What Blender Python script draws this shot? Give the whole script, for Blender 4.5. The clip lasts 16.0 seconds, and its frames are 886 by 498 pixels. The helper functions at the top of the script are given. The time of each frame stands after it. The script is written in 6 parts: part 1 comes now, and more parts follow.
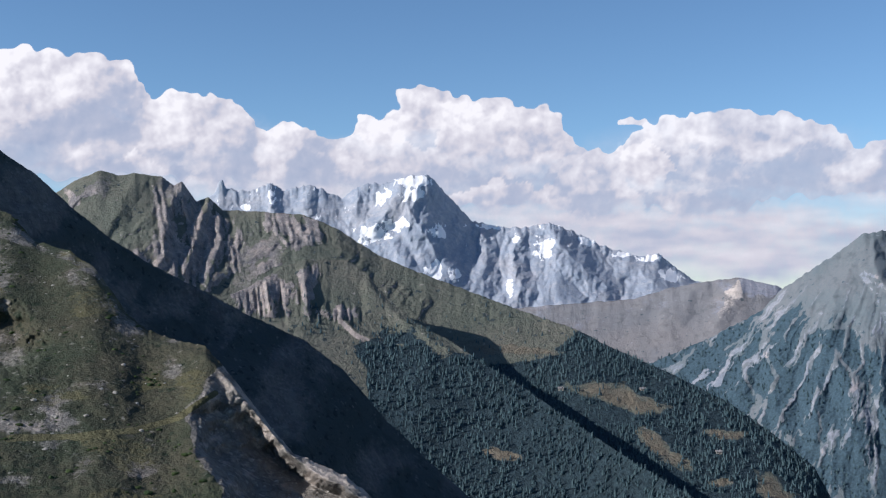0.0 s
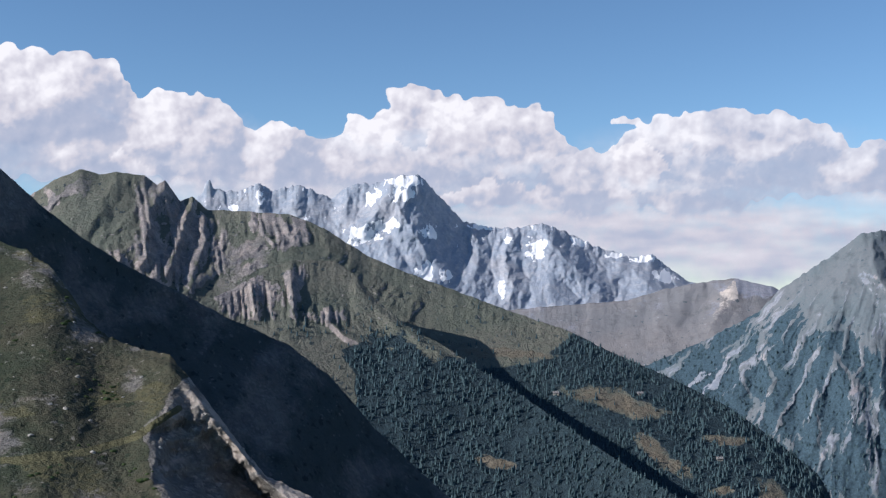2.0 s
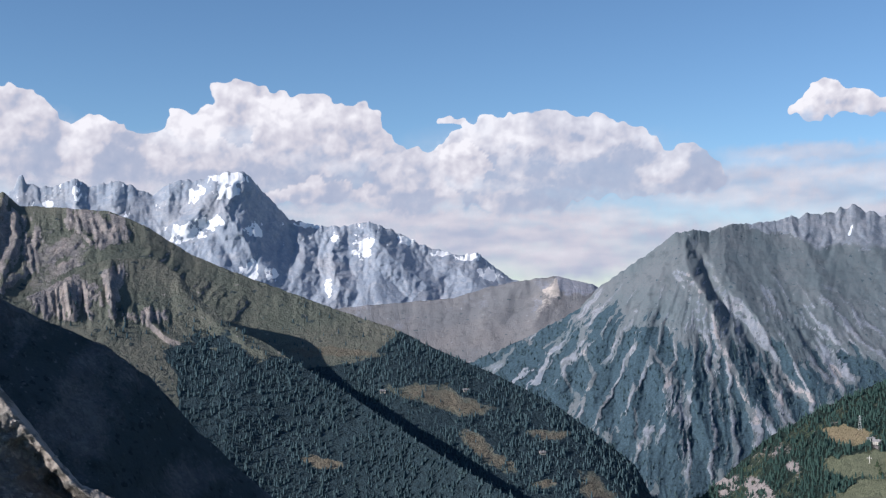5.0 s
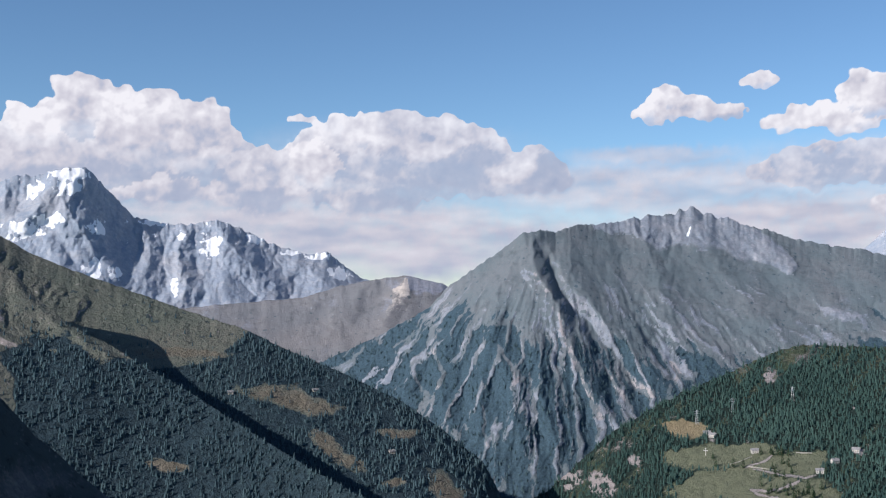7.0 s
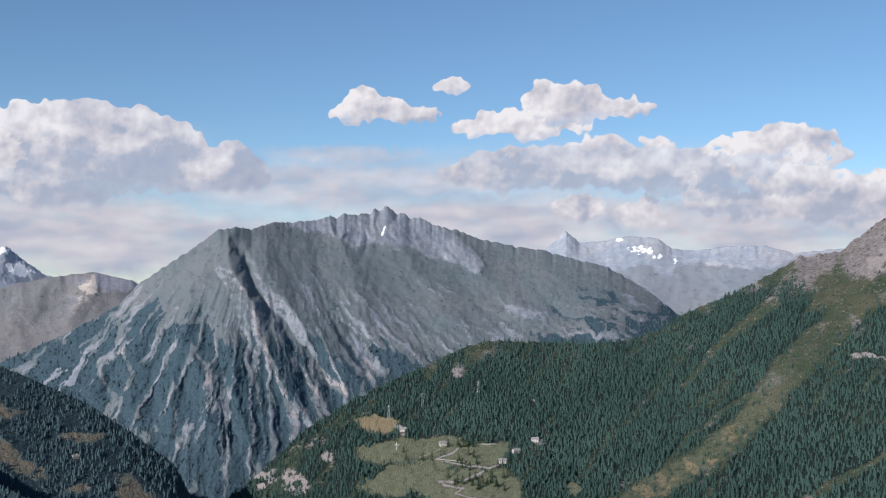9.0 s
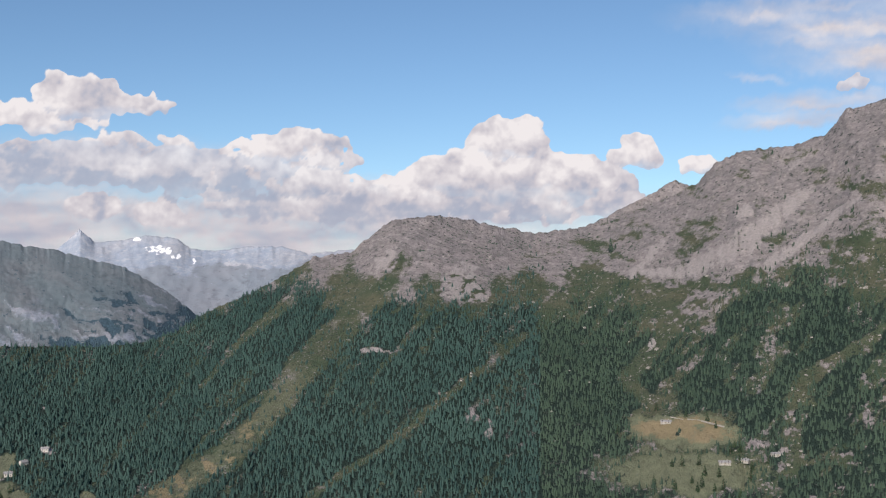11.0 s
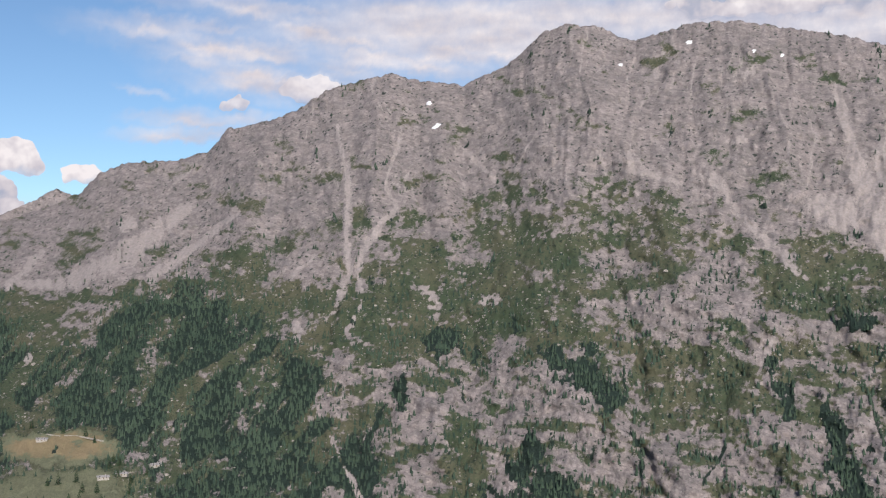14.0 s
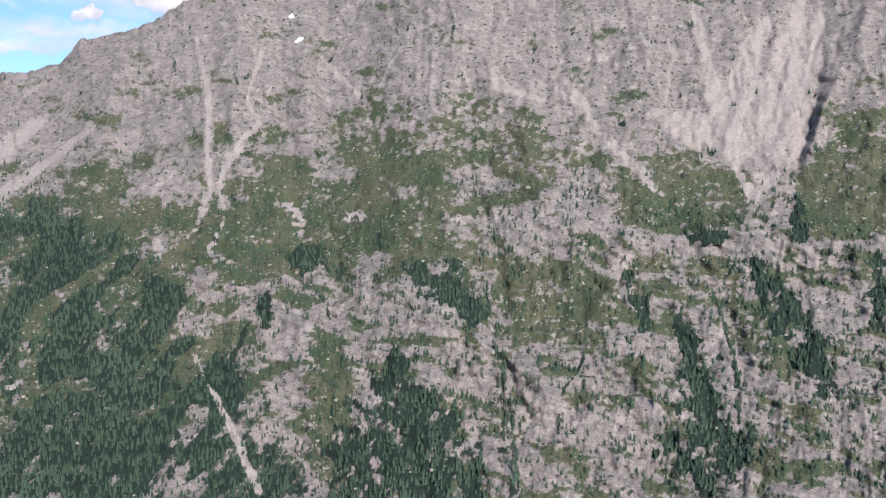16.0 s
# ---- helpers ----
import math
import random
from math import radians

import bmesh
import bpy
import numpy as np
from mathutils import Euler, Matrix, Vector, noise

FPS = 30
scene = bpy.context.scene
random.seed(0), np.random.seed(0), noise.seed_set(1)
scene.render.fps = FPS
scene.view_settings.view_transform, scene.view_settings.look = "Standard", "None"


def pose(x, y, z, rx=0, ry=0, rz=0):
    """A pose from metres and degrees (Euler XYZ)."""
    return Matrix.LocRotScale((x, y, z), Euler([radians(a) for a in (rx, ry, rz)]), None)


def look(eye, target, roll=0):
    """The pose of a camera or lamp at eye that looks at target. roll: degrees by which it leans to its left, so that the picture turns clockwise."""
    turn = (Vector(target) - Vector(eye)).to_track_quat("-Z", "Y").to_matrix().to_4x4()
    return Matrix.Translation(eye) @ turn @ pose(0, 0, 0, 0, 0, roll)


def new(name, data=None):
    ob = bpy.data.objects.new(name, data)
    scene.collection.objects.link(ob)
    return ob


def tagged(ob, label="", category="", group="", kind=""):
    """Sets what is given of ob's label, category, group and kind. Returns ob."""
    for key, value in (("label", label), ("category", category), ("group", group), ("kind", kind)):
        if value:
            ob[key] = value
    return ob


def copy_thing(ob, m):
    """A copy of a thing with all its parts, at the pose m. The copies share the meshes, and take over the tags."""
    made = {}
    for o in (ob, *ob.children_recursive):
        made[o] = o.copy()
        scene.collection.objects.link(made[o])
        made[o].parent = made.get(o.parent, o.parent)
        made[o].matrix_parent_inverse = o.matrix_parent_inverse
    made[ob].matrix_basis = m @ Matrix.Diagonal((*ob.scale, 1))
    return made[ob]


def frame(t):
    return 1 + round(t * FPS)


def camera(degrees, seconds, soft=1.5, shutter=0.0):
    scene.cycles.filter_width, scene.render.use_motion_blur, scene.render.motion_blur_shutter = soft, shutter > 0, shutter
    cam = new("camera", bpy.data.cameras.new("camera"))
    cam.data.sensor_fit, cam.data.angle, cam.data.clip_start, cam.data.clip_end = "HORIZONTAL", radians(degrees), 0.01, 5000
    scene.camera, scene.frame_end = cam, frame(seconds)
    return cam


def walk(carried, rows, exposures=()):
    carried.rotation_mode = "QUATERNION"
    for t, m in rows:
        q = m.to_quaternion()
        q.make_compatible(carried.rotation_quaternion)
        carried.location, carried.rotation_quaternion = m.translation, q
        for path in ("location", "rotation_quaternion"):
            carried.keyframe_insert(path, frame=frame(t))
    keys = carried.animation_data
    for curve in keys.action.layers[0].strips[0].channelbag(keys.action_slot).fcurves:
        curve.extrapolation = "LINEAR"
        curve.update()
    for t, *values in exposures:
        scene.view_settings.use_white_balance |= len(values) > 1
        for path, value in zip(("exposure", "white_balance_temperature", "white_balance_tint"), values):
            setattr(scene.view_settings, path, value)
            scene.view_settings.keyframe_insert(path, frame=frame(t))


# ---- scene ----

# ================= camera and its path =================
HOVER = 640.0  # height of the hovering point above the valley floor
cam = camera(42.17, 16.0, soft=1.25)
ROUTE = [  # seconds, turn to the right, tilt upwards, lean, metres short of the hovering point
    (0.0, -0.00, 1.64, 0.12, 70),
    (0.5, 0.11, 1.65, 0.11, 56),
    (1.0, 0.22, 1.66, 0.10, 40),
    (1.5, 0.28, 1.68, 0.13, 22.5),
    (2.0, 0.45, 1.71, 0.02, 6),
    (2.5, 0.61, 1.76, -0.08, 0),
    (3.0, 0.74, 1.78, -0.14, 0),
    (3.2, 0.95, 1.77, -0.15, 0),
    (3.5, 2.11, 1.74, -0.19, 0),
    (3.7, 3.48, 1.73, -0.19, 0),
    (5.8, 11.10, 1.57, -0.17, 0),
    (6.0, 11.75, 1.57, -0.17, 0),
    (6.5, 14.32, 1.55, -0.14, 0),
    (7.0, 16.53, 1.56, -0.15, 0),
    (7.5, 18.70, 1.57, -0.12, 0),
    (8.0, 21.36, 1.58, -0.04, 0),
    (8.5, 25.79, 1.61, 0.06, 0),
    (9.0, 31.60, 1.46, 0.18, 0),
    (9.5, 38.52, 1.45, 0.17, 0),
    (9.7, 40.36, 1.44, 0.06, 0),
    (11.8, 63.59, 1.62, 0.02, 0),
    (12.0, 65.14, 1.66, 0.05, 0),
    (12.5, 69.79, 1.74, 0.08, 0),
    (13.0, 74.78, 1.85, 0.12, 0),
    (13.5, 79.60, 1.95, 0.14, 0),
    (14.0, 85.32, 2.07, 0.07, 0),
    (14.5, 90.42, 2.17, -0.02, 0),
    (15.0, 92.08, 2.22, -0.27, 0),
    (15.5, 92.05, -1.77, -0.17, 0),
    (16.0, 92.06, -2.09, -0.09, 0),
]


def gaze(turn, tilt, lean, short):
    """A camera pose at the hovering point, or a little short of it along the line of sight."""
    a = radians(turn)
    spot = Matrix.Translation((-math.sin(a) * short, -math.cos(a) * short, HOVER))
    return spot @ pose(0, 0, 0, 90 + tilt, 0, -turn) @ pose(0, 0, 0, 0, 0, lean)


walk(cam, [(t, gaze(turn, tilt, lean, short)) for t, turn, tilt, lean, short in ROUTE], exposures=[(0.0, 0.33, 6050, 12), (7.0, 0.25, 6080, 12), (9.5, 0.17, 6300, 11), (12.5, 0.16, 6600, 14), (15.0, 0.28, 6420, 14), (15.5, 0.30, 6370, 12), (16.0, 0.66, 6330, 12)])

# ================= world, sun =================
SUN_BEARING, SUN_HEIGHT = -106.0, 28.0
world = bpy.data.worlds.new("sky")
scene.world = world
world.use_nodes = True
wt = world.node_tree
sky = wt.nodes.new("ShaderNodeTexSky")
sky.sky_type, sky.sun_disc = "NISHITA", False
sky.sun_elevation, sky.sun_rotation = radians(SUN_HEIGHT), radians(SUN_BEARING)
sky.altitude, sky.air_density, sky.dust_density, sky.ozone_density = 2200, 1.0, 0.15, 2.4
air = wt.nodes.new("ShaderNodeMix")
air.data_type, air.blend_type = "RGBA", "MULTIPLY"
air.inputs[0].default_value, air.inputs[7].default_value = 1.0, (0.91, 1.03, 1.055, 1)
wt.links.new(sky.outputs[0], air.inputs[6])
wt.links.new(air.outputs[2], wt.nodes["Background"].inputs[0])
wt.nodes["Background"].inputs[1].default_value = 0.089

sun = new("sun", bpy.data.lights.new("sun", "SUN"))
sun.data.energy, sun.data.angle, sun.data.color = 4.7, radians(0.53), (1.0, 0.93, 0.84)
_b, _h = radians(SUN_BEARING), radians(SUN_HEIGHT)
sun.matrix_world = look((0, 0, 1500), (-math.sin(_b) * math.cos(_h) * 100, -math.cos(_b) * math.cos(_h) * 100, 1500 - math.sin(_h) * 100))

# ================= noise and plan helpers =================
def hash01(i, j, seed):
    h = (i.astype(np.int64) * 374761393 + j.astype(np.int64) * 668265263 + seed * 1442695041) & 0xFFFFFFFF
    h = ((h ^ (h >> 13)) * 1274126177) & 0xFFFFFFFF
    return ((h ^ (h >> 16)) & 0xFFFFFF) / float(0xFFFFFF)


def gnoise(x, y, seed=0):
    """Gradient noise, about -0.7 to 0.7."""
    x, y = np.broadcast_arrays(np.asarray(x, float), np.asarray(y, float))
    i, j = np.floor(x), np.floor(y)
    fx, fy = x - i, y - j
    u, v = fx * fx * fx * (fx * (fx * 6 - 15) + 10), fy * fy * fy * (fy * (fy * 6 - 15) + 10)

    def corner(di, dj):
        a = hash01(i + di, j + dj, seed) * 2 * math.pi
        return np.cos(a) * (fx - di) + np.sin(a) * (fy - dj)

    a, b, c, d = corner(0, 0), corner(1, 0), corner(0, 1), corner(1, 1)
    return (a * (1 - u) + b * u) * (1 - v) + (c * (1 - u) + d * u) * v


def fbm(x, y, octaves=4, seed=0, gain=0.5):
    total, amp, s = 0.0, 1.0, 1.0
    for k in range(octaves):
        total = total + amp * gnoise(x * s + 17.3 * k, y * s - 9.1 * k, seed + k)
        amp, s = amp * gain, s * 2.03
    return total


def ridged(x, y, octaves=4, seed=0, gain=0.5):
    """Sharp crests at 1, wide troughs near 0."""
    total, amp, s, norm = 0.0, 1.0, 1.0, 0.0
    for k in range(octaves):
        total = total + amp * (1 - np.minimum(1, np.abs(gnoise(x * s + 5.7 * k, y * s + 3.3 * k, seed + k)) * 2.6))
        norm, amp, s = norm + amp, amp * gain, s * 2.1
    return total / norm


def step(a, b, x):
    q = np.clip((x - a) / (b - a), 0, 1)
    return q * q * (3 - 2 * q)


def along(points, q, col=1):
    p = np.array(points, float)
    return np.interp(q, p[:, 0], p[:, col])


def smooth_along(points, q):
    """Like along(), with rounded corners."""
    p = np.array(points, float)
    fine = np.linspace(p[0, 0], p[-1, 0], 400)
    v = np.interp(fine, p[:, 0], p[:, 1])
    pad = np.concatenate([np.full(12, v[0]), v, np.full(12, v[-1])])
    return np.interp(q, fine, np.convolve(pad, np.hanning(27)[1:-1] / np.hanning(27).sum(), "same")[12:-12])


def window(g, lo, hi):
    """The columns of a grid between two bearings."""
    j = np.searchsorted(g.az[0], [lo, hi])
    return slice(max(0, j[0] - 1), j[1] + 1)


def patch(g, a, e, wa, we, soft=0.45, lean=0.0):
    """Oval patch of ground round bearing a and height angle e, with ragged rim; lean tilts its long axis."""
    full = np.zeros_like(g.az)
    w = window(g, a - 1.6 * max(wa, we) - 1.5, a + 1.6 * max(wa, we) + 1.5)
    k = min(1.9, 1.1 * min(wa, we) + 0.12)
    da, de = g.az[:, w] + k * g.ja[:, w] - a, g.el[:, w] + k * g.je[:, w] - e
    c, s = math.cos(radians(lean)), math.sin(radians(lean))
    d = np.hypot((da * c + de * s) / wa, (de * c - da * s) / we)
    full[:, w] = 1 - step(1 - soft, 1 + soft, d)
    return full


def nearest_on(g, line):
    """For each bit of a line: its columns, the place along it, and the distance from it."""
    for p, q in zip(line, line[1:]):
        wide = max(p[-1], q[-1]) * 1.6 + 0.8
        w = window(g, min(p[0], q[0]) - wide, max(p[0], q[0]) + wide)
        wa, we = g.wa[:, w], g.we[:, w]
        da, de = q[0] - p[0], q[1] - p[1]
        s = np.clip(((wa - p[0]) * da + (we - p[1]) * de) / (da * da + de * de), 0, 1)
        yield w, p, q, s, np.hypot(wa - p[0] - s * da, we - p[1] - s * de) / (p[-1] + (q[-1] - p[-1]) * s)


def streak(g, line, soft=0.5):
    """Band of ground along a line of (bearing, height angle, half width)."""
    best = np.zeros_like(g.az)
    for w, p, q, s, d in nearest_on(g, line):
        best[:, w] = np.maximum(best[:, w], 1 - step(1 - soft, 1 + soft, d))
    return best


def rise(g, line, sharp=1.0):
    """A rib of rock along (bearing, height angle, metres, half width): how far it stands out."""
    best = np.zeros_like(g.az)
    for w, p, q, s, d in nearest_on(g, line):
        best[:, w] = np.maximum(best[:, w], (p[2] + (q[2] - p[2]) * s) * np.maximum(0, 1 - d) ** sharp)
    return best


class Ground:
    """The grid of one mountain side: bearings, ranges, heights, and what covers it."""


def mesh_grid(name, X, Y, Z, material, layers=None, smooth=True):
    """One mesh object from a grid of rows and columns, with named point attributes."""
    rows, cols = X.shape
    co = np.stack([X, Y, Z], -1).reshape(-1, 3).astype(np.float32)
    k = np.arange(rows * cols).reshape(rows, cols)
    quads = np.stack([k[:-1, :-1], k[:-1, 1:], k[1:, 1:], k[1:, :-1]], -1).reshape(-1, 4)
    return mesh_raw(name, co, quads, material, layers, smooth)


def mesh_raw(name, co, faces, material, layers=None, smooth=True):
    me = bpy.data.meshes.new(name)
    n, w = faces.shape
    me.vertices.add(len(co))
    me.vertices.foreach_set("co", np.ascontiguousarray(co, np.float32).ravel())
    me.loops.add(n * w)
    me.loops.foreach_set("vertex_index", faces.astype(np.int32).ravel())
    me.polygons.add(n)
    me.polygons.foreach_set("loop_start", np.arange(0, n * w, w, dtype=np.int32))
    me.polygons.foreach_set("use_smooth", np.full(n, smooth))
    for key, value in (layers or {}).items():
        if value.ndim == 1:
            at = me.attributes.new(key, "FLOAT", "POINT")
            at.data.foreach_set("value", value.astype(np.float32))
        else:
            at = me.attributes.new(key, "FLOAT_COLOR", "POINT")
            at.data.foreach_set("color", value.astype(np.float32).ravel())
    me.update()
    me.validate()
    if material:
        me.materials.append(material)
    return new(name, me)


def worn(h, route, column_width, row_width, depth=3.0):
    """Lets water run from the crest to the foot, led astray by the roughness in route, and cuts gullies where it gathers.
    Returns the heights and how much water gathers."""
    rows, cols = h.shape
    k = np.arange(cols)
    water = np.zeros_like(h)
    lay = h + route
    flow = np.ones(cols)
    for i in range(rows - 1, 0, -1):
        water[i] = flow / flow.mean()
        best, to = np.full(cols, -1e9), k.copy()
        for s in (-3, -2, -1, 0, 1, 2, 3):
            j = np.clip(k + s, 0, cols - 1)
            fall = (lay[i] - lay[i - 1][j]) / math.hypot(s * column_width, row_width)
            better = fall > best
            best[better], to[better] = fall[better], j[better]
        flow = 1 + np.bincount(to, flow, cols)
    water[0] = flow / flow.mean()
    cut = np.log1p(water)
    for turn in range(3):
        cut = (np.roll(cut, 1, 1) + 2 * cut + np.roll(cut, -1, 1)) / 4
        cut[1:-1] = (cut[:-2] + 2 * cut[1:-1] + cut[2:]) / 4
    return h - depth * (cut - cut.mean()), cut


def mountain_grid(crest, crest_range, foot_angle, foot_range, span, columns, rows, curve=1.25, jag=0.0, jag_size=0.5, seed=1, relief=None, back=0.8, wear=3.0, out=1.5, rag=1.0, teeth=6, calm_width=3.0, back_fall=None):
    """The form of a mountain side that rises from its foot to its crest, and falls off behind.
    crest, foot_angle: (bearing, height angle); crest_range, foot_range: (bearing, metres)."""
    g = Ground()
    az = np.linspace(span[0], span[1], columns)
    rc, rf = smooth_along(crest_range, az), smooth_along(foot_range, az)
    ec = along(crest, az) + jag * fbm(az / jag_size, az * 0 + seed, 5, seed, 0.65)
    n = max(3, int(calm_width / (az[1] - az[0])))
    bell = np.hanning(n + 2)[1:-1]
    calm = np.convolve(np.pad(ec, n, "edge"), bell / bell.sum(), "same")[n:-n]  # the crest's small teeth do not reach far down
    u = np.linspace(0, 1, rows)[:, None]
    ec = calm + (ec - calm) * u ** teeth
    zc, zf = rc * np.tan(np.radians(ec)), rf * np.tan(np.radians(along(foot_angle, az)))
    g.u = np.broadcast_to(u, (rows, columns))
    g.az = np.broadcast_to(az, (rows, columns))
    g.r = rf + (rc - rf) * u
    base = zf + (zc - zf) * u ** curve
    g.el = np.degrees(np.arctan2(base, g.r))
    g.x, g.y = g.r * np.sin(np.radians(g.az)), g.r * np.cos(np.radians(g.az))
    g.down = (1 - u) * (rc - rf)
    size = 60 * rag
    wx, wy = np.radians(g.az) * g.r.mean(), np.radians(g.el) * g.r.mean()  # as seen from the hovering point
    g.wx, g.wy = wx, wy
    g.wa = g.az + 0.2 * rag * fbm(wx / size, wy / size, 4, 91)
    g.we = g.el + 0.2 * rag * fbm(wx / size + 40, wy / size, 4, 95)
    g.wa = g.wa + 0.14 * fbm(wx / 26, wy / 26, 4, 93)
    g.ja = 1.1 * rag * fbm(wx / size * 0.7, wy / size * 0.7, 6, 191, 0.62)
    g.je = 0.8 * rag * fbm(wx / size * 0.7 + 40, wy / size * 0.7, 6, 195, 0.62)
    lift = relief(g) if relief else np.zeros_like(base)
    cw, rw = np.radians(az[1] - az[0]) * g.r.mean(), (rc - rf).mean() / rows
    route = 30 * rag * fbm(wx / 70 / rag, wy / 70 / rag, 4, 97)
    worn_h, g.water = worn(base + lift, route, cw, rw, wear)
    lift = worn_h - base
    lift = lift - lift.mean()
    r = g.r - out * lift * (0.3 + 0.7 * step(0, 0.06, 1 - g.u))  # relief is pushed along the camera's sight line, so the view keeps its layout
    g.lift = lift
    g.z = r * np.tan(np.radians(g.el))
    g.r = r
    g.x, g.y = r * np.sin(np.radians(g.az)), r * np.cos(np.radians(g.az))
    dx, dy, dz = [np.gradient(q, axis=1) for q in (g.x, g.y, g.z)]
    ex, ey, ez = [np.gradient(q, axis=0) for q in (g.x, g.y, g.z)]
    n = np.stack([dy * ez - dz * ey, dz * ex - dx * ez, dx * ey - dy * ex], -1)
    n /= np.maximum(1e-9, np.linalg.norm(n, axis=-1, keepdims=True))
    g.n = n * np.sign(n[..., 2:3])
    g.flat = g.n[..., 2]
    g.back, g.back_fall = back, back_fall or back
    return g


def part_of(g, lo, hi):
    """The piece of a grid between two bearings."""
    j = np.searchsorted(g.az[0], [lo, hi])
    w = slice(j[0], j[1] + 1)
    out = Ground()
    out.u, out.az, out.el, out.r = g.u[:, w], g.az[:, w], g.el[:, w], g.r[:, w]
    out.x, out.y, out.z = g.x[:, w], g.y[:, w], g.z[:, w]
    out.wx, out.wy, out.wa, out.we, out.ja, out.je = g.wx[:, w], g.wy[:, w], g.wa[:, w], g.we[:, w], g.ja[:, w], g.je[:, w]
    out.water, out.lift, out.n, out.flat, out.down, out.back, out.back_fall = g.water[:, w], g.lift[:, w], g.n[:, w], g.flat[:, w], g.down[:, w], g.back, g.back_fall
    return out, w


def mountain(name, g, material, cover, label, group=""):
    """The mesh of a mountain from its grid; cover holds grass, wood, scree and snow, 0 to 1."""
    rows, cols = g.x.shape
    az = np.radians(g.az[0])
    # skirt to the valley floor in front, and the far side behind
    behind = []
    for k, (dr, dz) in enumerate(((25, 8), (70, 40), (160, 120), (320, 290), (620, 620))):
        r = np.minimum(g.r[-1] + dr * g.back, 4880)
        z = np.maximum(g.z[-1] - dz * g.back_fall + (k < 4) * 8 * fbm(g.x[-1] / 80, g.y[-1] / 80 + k, 3, 3), -HOVER - 20)
        behind.append((r * np.sin(az), r * np.cos(az), z))
    fr = g.r[0] * 0.9
    X = np.vstack([[fr * np.sin(az)], g.x, [b[0] for b in behind]])
    Y = np.vstack([[fr * np.cos(az)], g.y, [b[1] for b in behind]])
    Z = np.vstack([[np.full(cols, -HOVER - 20)], g.z, [b[2] for b in behind]])
    stack = np.stack([np.clip(cover.get(k, np.zeros_like(g.z)), 0, 1) for k in ("grass", "wood", "scree", "snow")], -1)
    stack = np.concatenate([stack[:1], stack] + [stack[-1:]] * len(behind), 0)
    hay = np.clip(cover.get("hay", np.zeros_like(g.z)), 0, 1)
    hay = np.concatenate([hay[:1], hay] + [hay[-1:]] * len(behind), 0)
    ripe = np.clip(cover.get("ripe", np.zeros_like(g.z)), 0, 1)
    ripe = np.concatenate([ripe[:1], ripe] + [ripe[-1:]] * len(behind), 0)
    ob = mesh_grid(name, X, Y, Z + HOVER, material, {"cover": stack.reshape(-1, 4), "hay": hay.reshape(-1), "ripe": ripe.reshape(-1)})
    return tagged(ob, label, "mountain", group, "structure")


# ================= materials =================
def nodes_of(name):
    m = bpy.data.materials.new(name)
    m.use_nodes = True
    t = m.node_tree
    return m, t, t.nodes["Principled BSDF"]


def add(t, kind, **values):
    n = t.nodes.new(kind)
    for k, v in values.items():
        if k == "op":
            n.operation = v
        elif k == "blend":
            n.blend_type = v
    return n


def mixed(t, fac, a, b):
    """Colour mix; each input a socket, a colour or a number."""
    n = t.nodes.new("ShaderNodeMix")
    n.data_type = "RGBA"
    for s, v in ((n.inputs[0], fac), (n.inputs[6], a), (n.inputs[7], b)):
        if isinstance(v, bpy.types.NodeSocket):
            t.links.new(v, s)
        elif isinstance(v, tuple):
            s.default_value = (*v, 1)
        else:
            s.default_value = v
    return n.outputs[2]


def calc(t, op, a, b=0.0, c=0.0, clamp=False):
    n = t.nodes.new("ShaderNodeMath")
    n.operation, n.use_clamp = op, clamp
    for s, v in zip(n.inputs, (a, b, c)):
        if isinstance(v, bpy.types.NodeSocket):
            t.links.new(v, s)
        else:
            s.default_value = v
    return n.outputs[0]


def grain(t, where, scale, detail=4.0, rough=0.55, stretch=None, lean=0.0):
    """Noise; stretch makes it finer along each axis, lean turns those axes about x."""
    n = t.nodes.new("ShaderNodeTexNoise")
    n.inputs["Scale"].default_value, n.inputs["Detail"].default_value, n.inputs["Roughness"].default_value = scale, detail, rough
    if stretch:
        m = t.nodes.new("ShaderNodeMapping")
        m.vector_type = "TEXTURE"
        m.inputs["Rotation"].default_value = (radians(lean), 0, 0)
        m.inputs["Scale"].default_value = tuple(1 / q for q in stretch)
        t.links.new(where, m.inputs[0])
        where = m.outputs[0]
    t.links.new(where, n.inputs["Vector"])
    return n.outputs["Fac"]


def spread(t, value, lo, hi):
    n = t.nodes.new("ShaderNodeMapRange")
    n.interpolation_type = "SMOOTHSTEP"
    n.inputs["From Min"].default_value, n.inputs["From Max"].default_value = lo, hi
    t.links.new(value, n.inputs["Value"])
    return n.outputs["Result"]


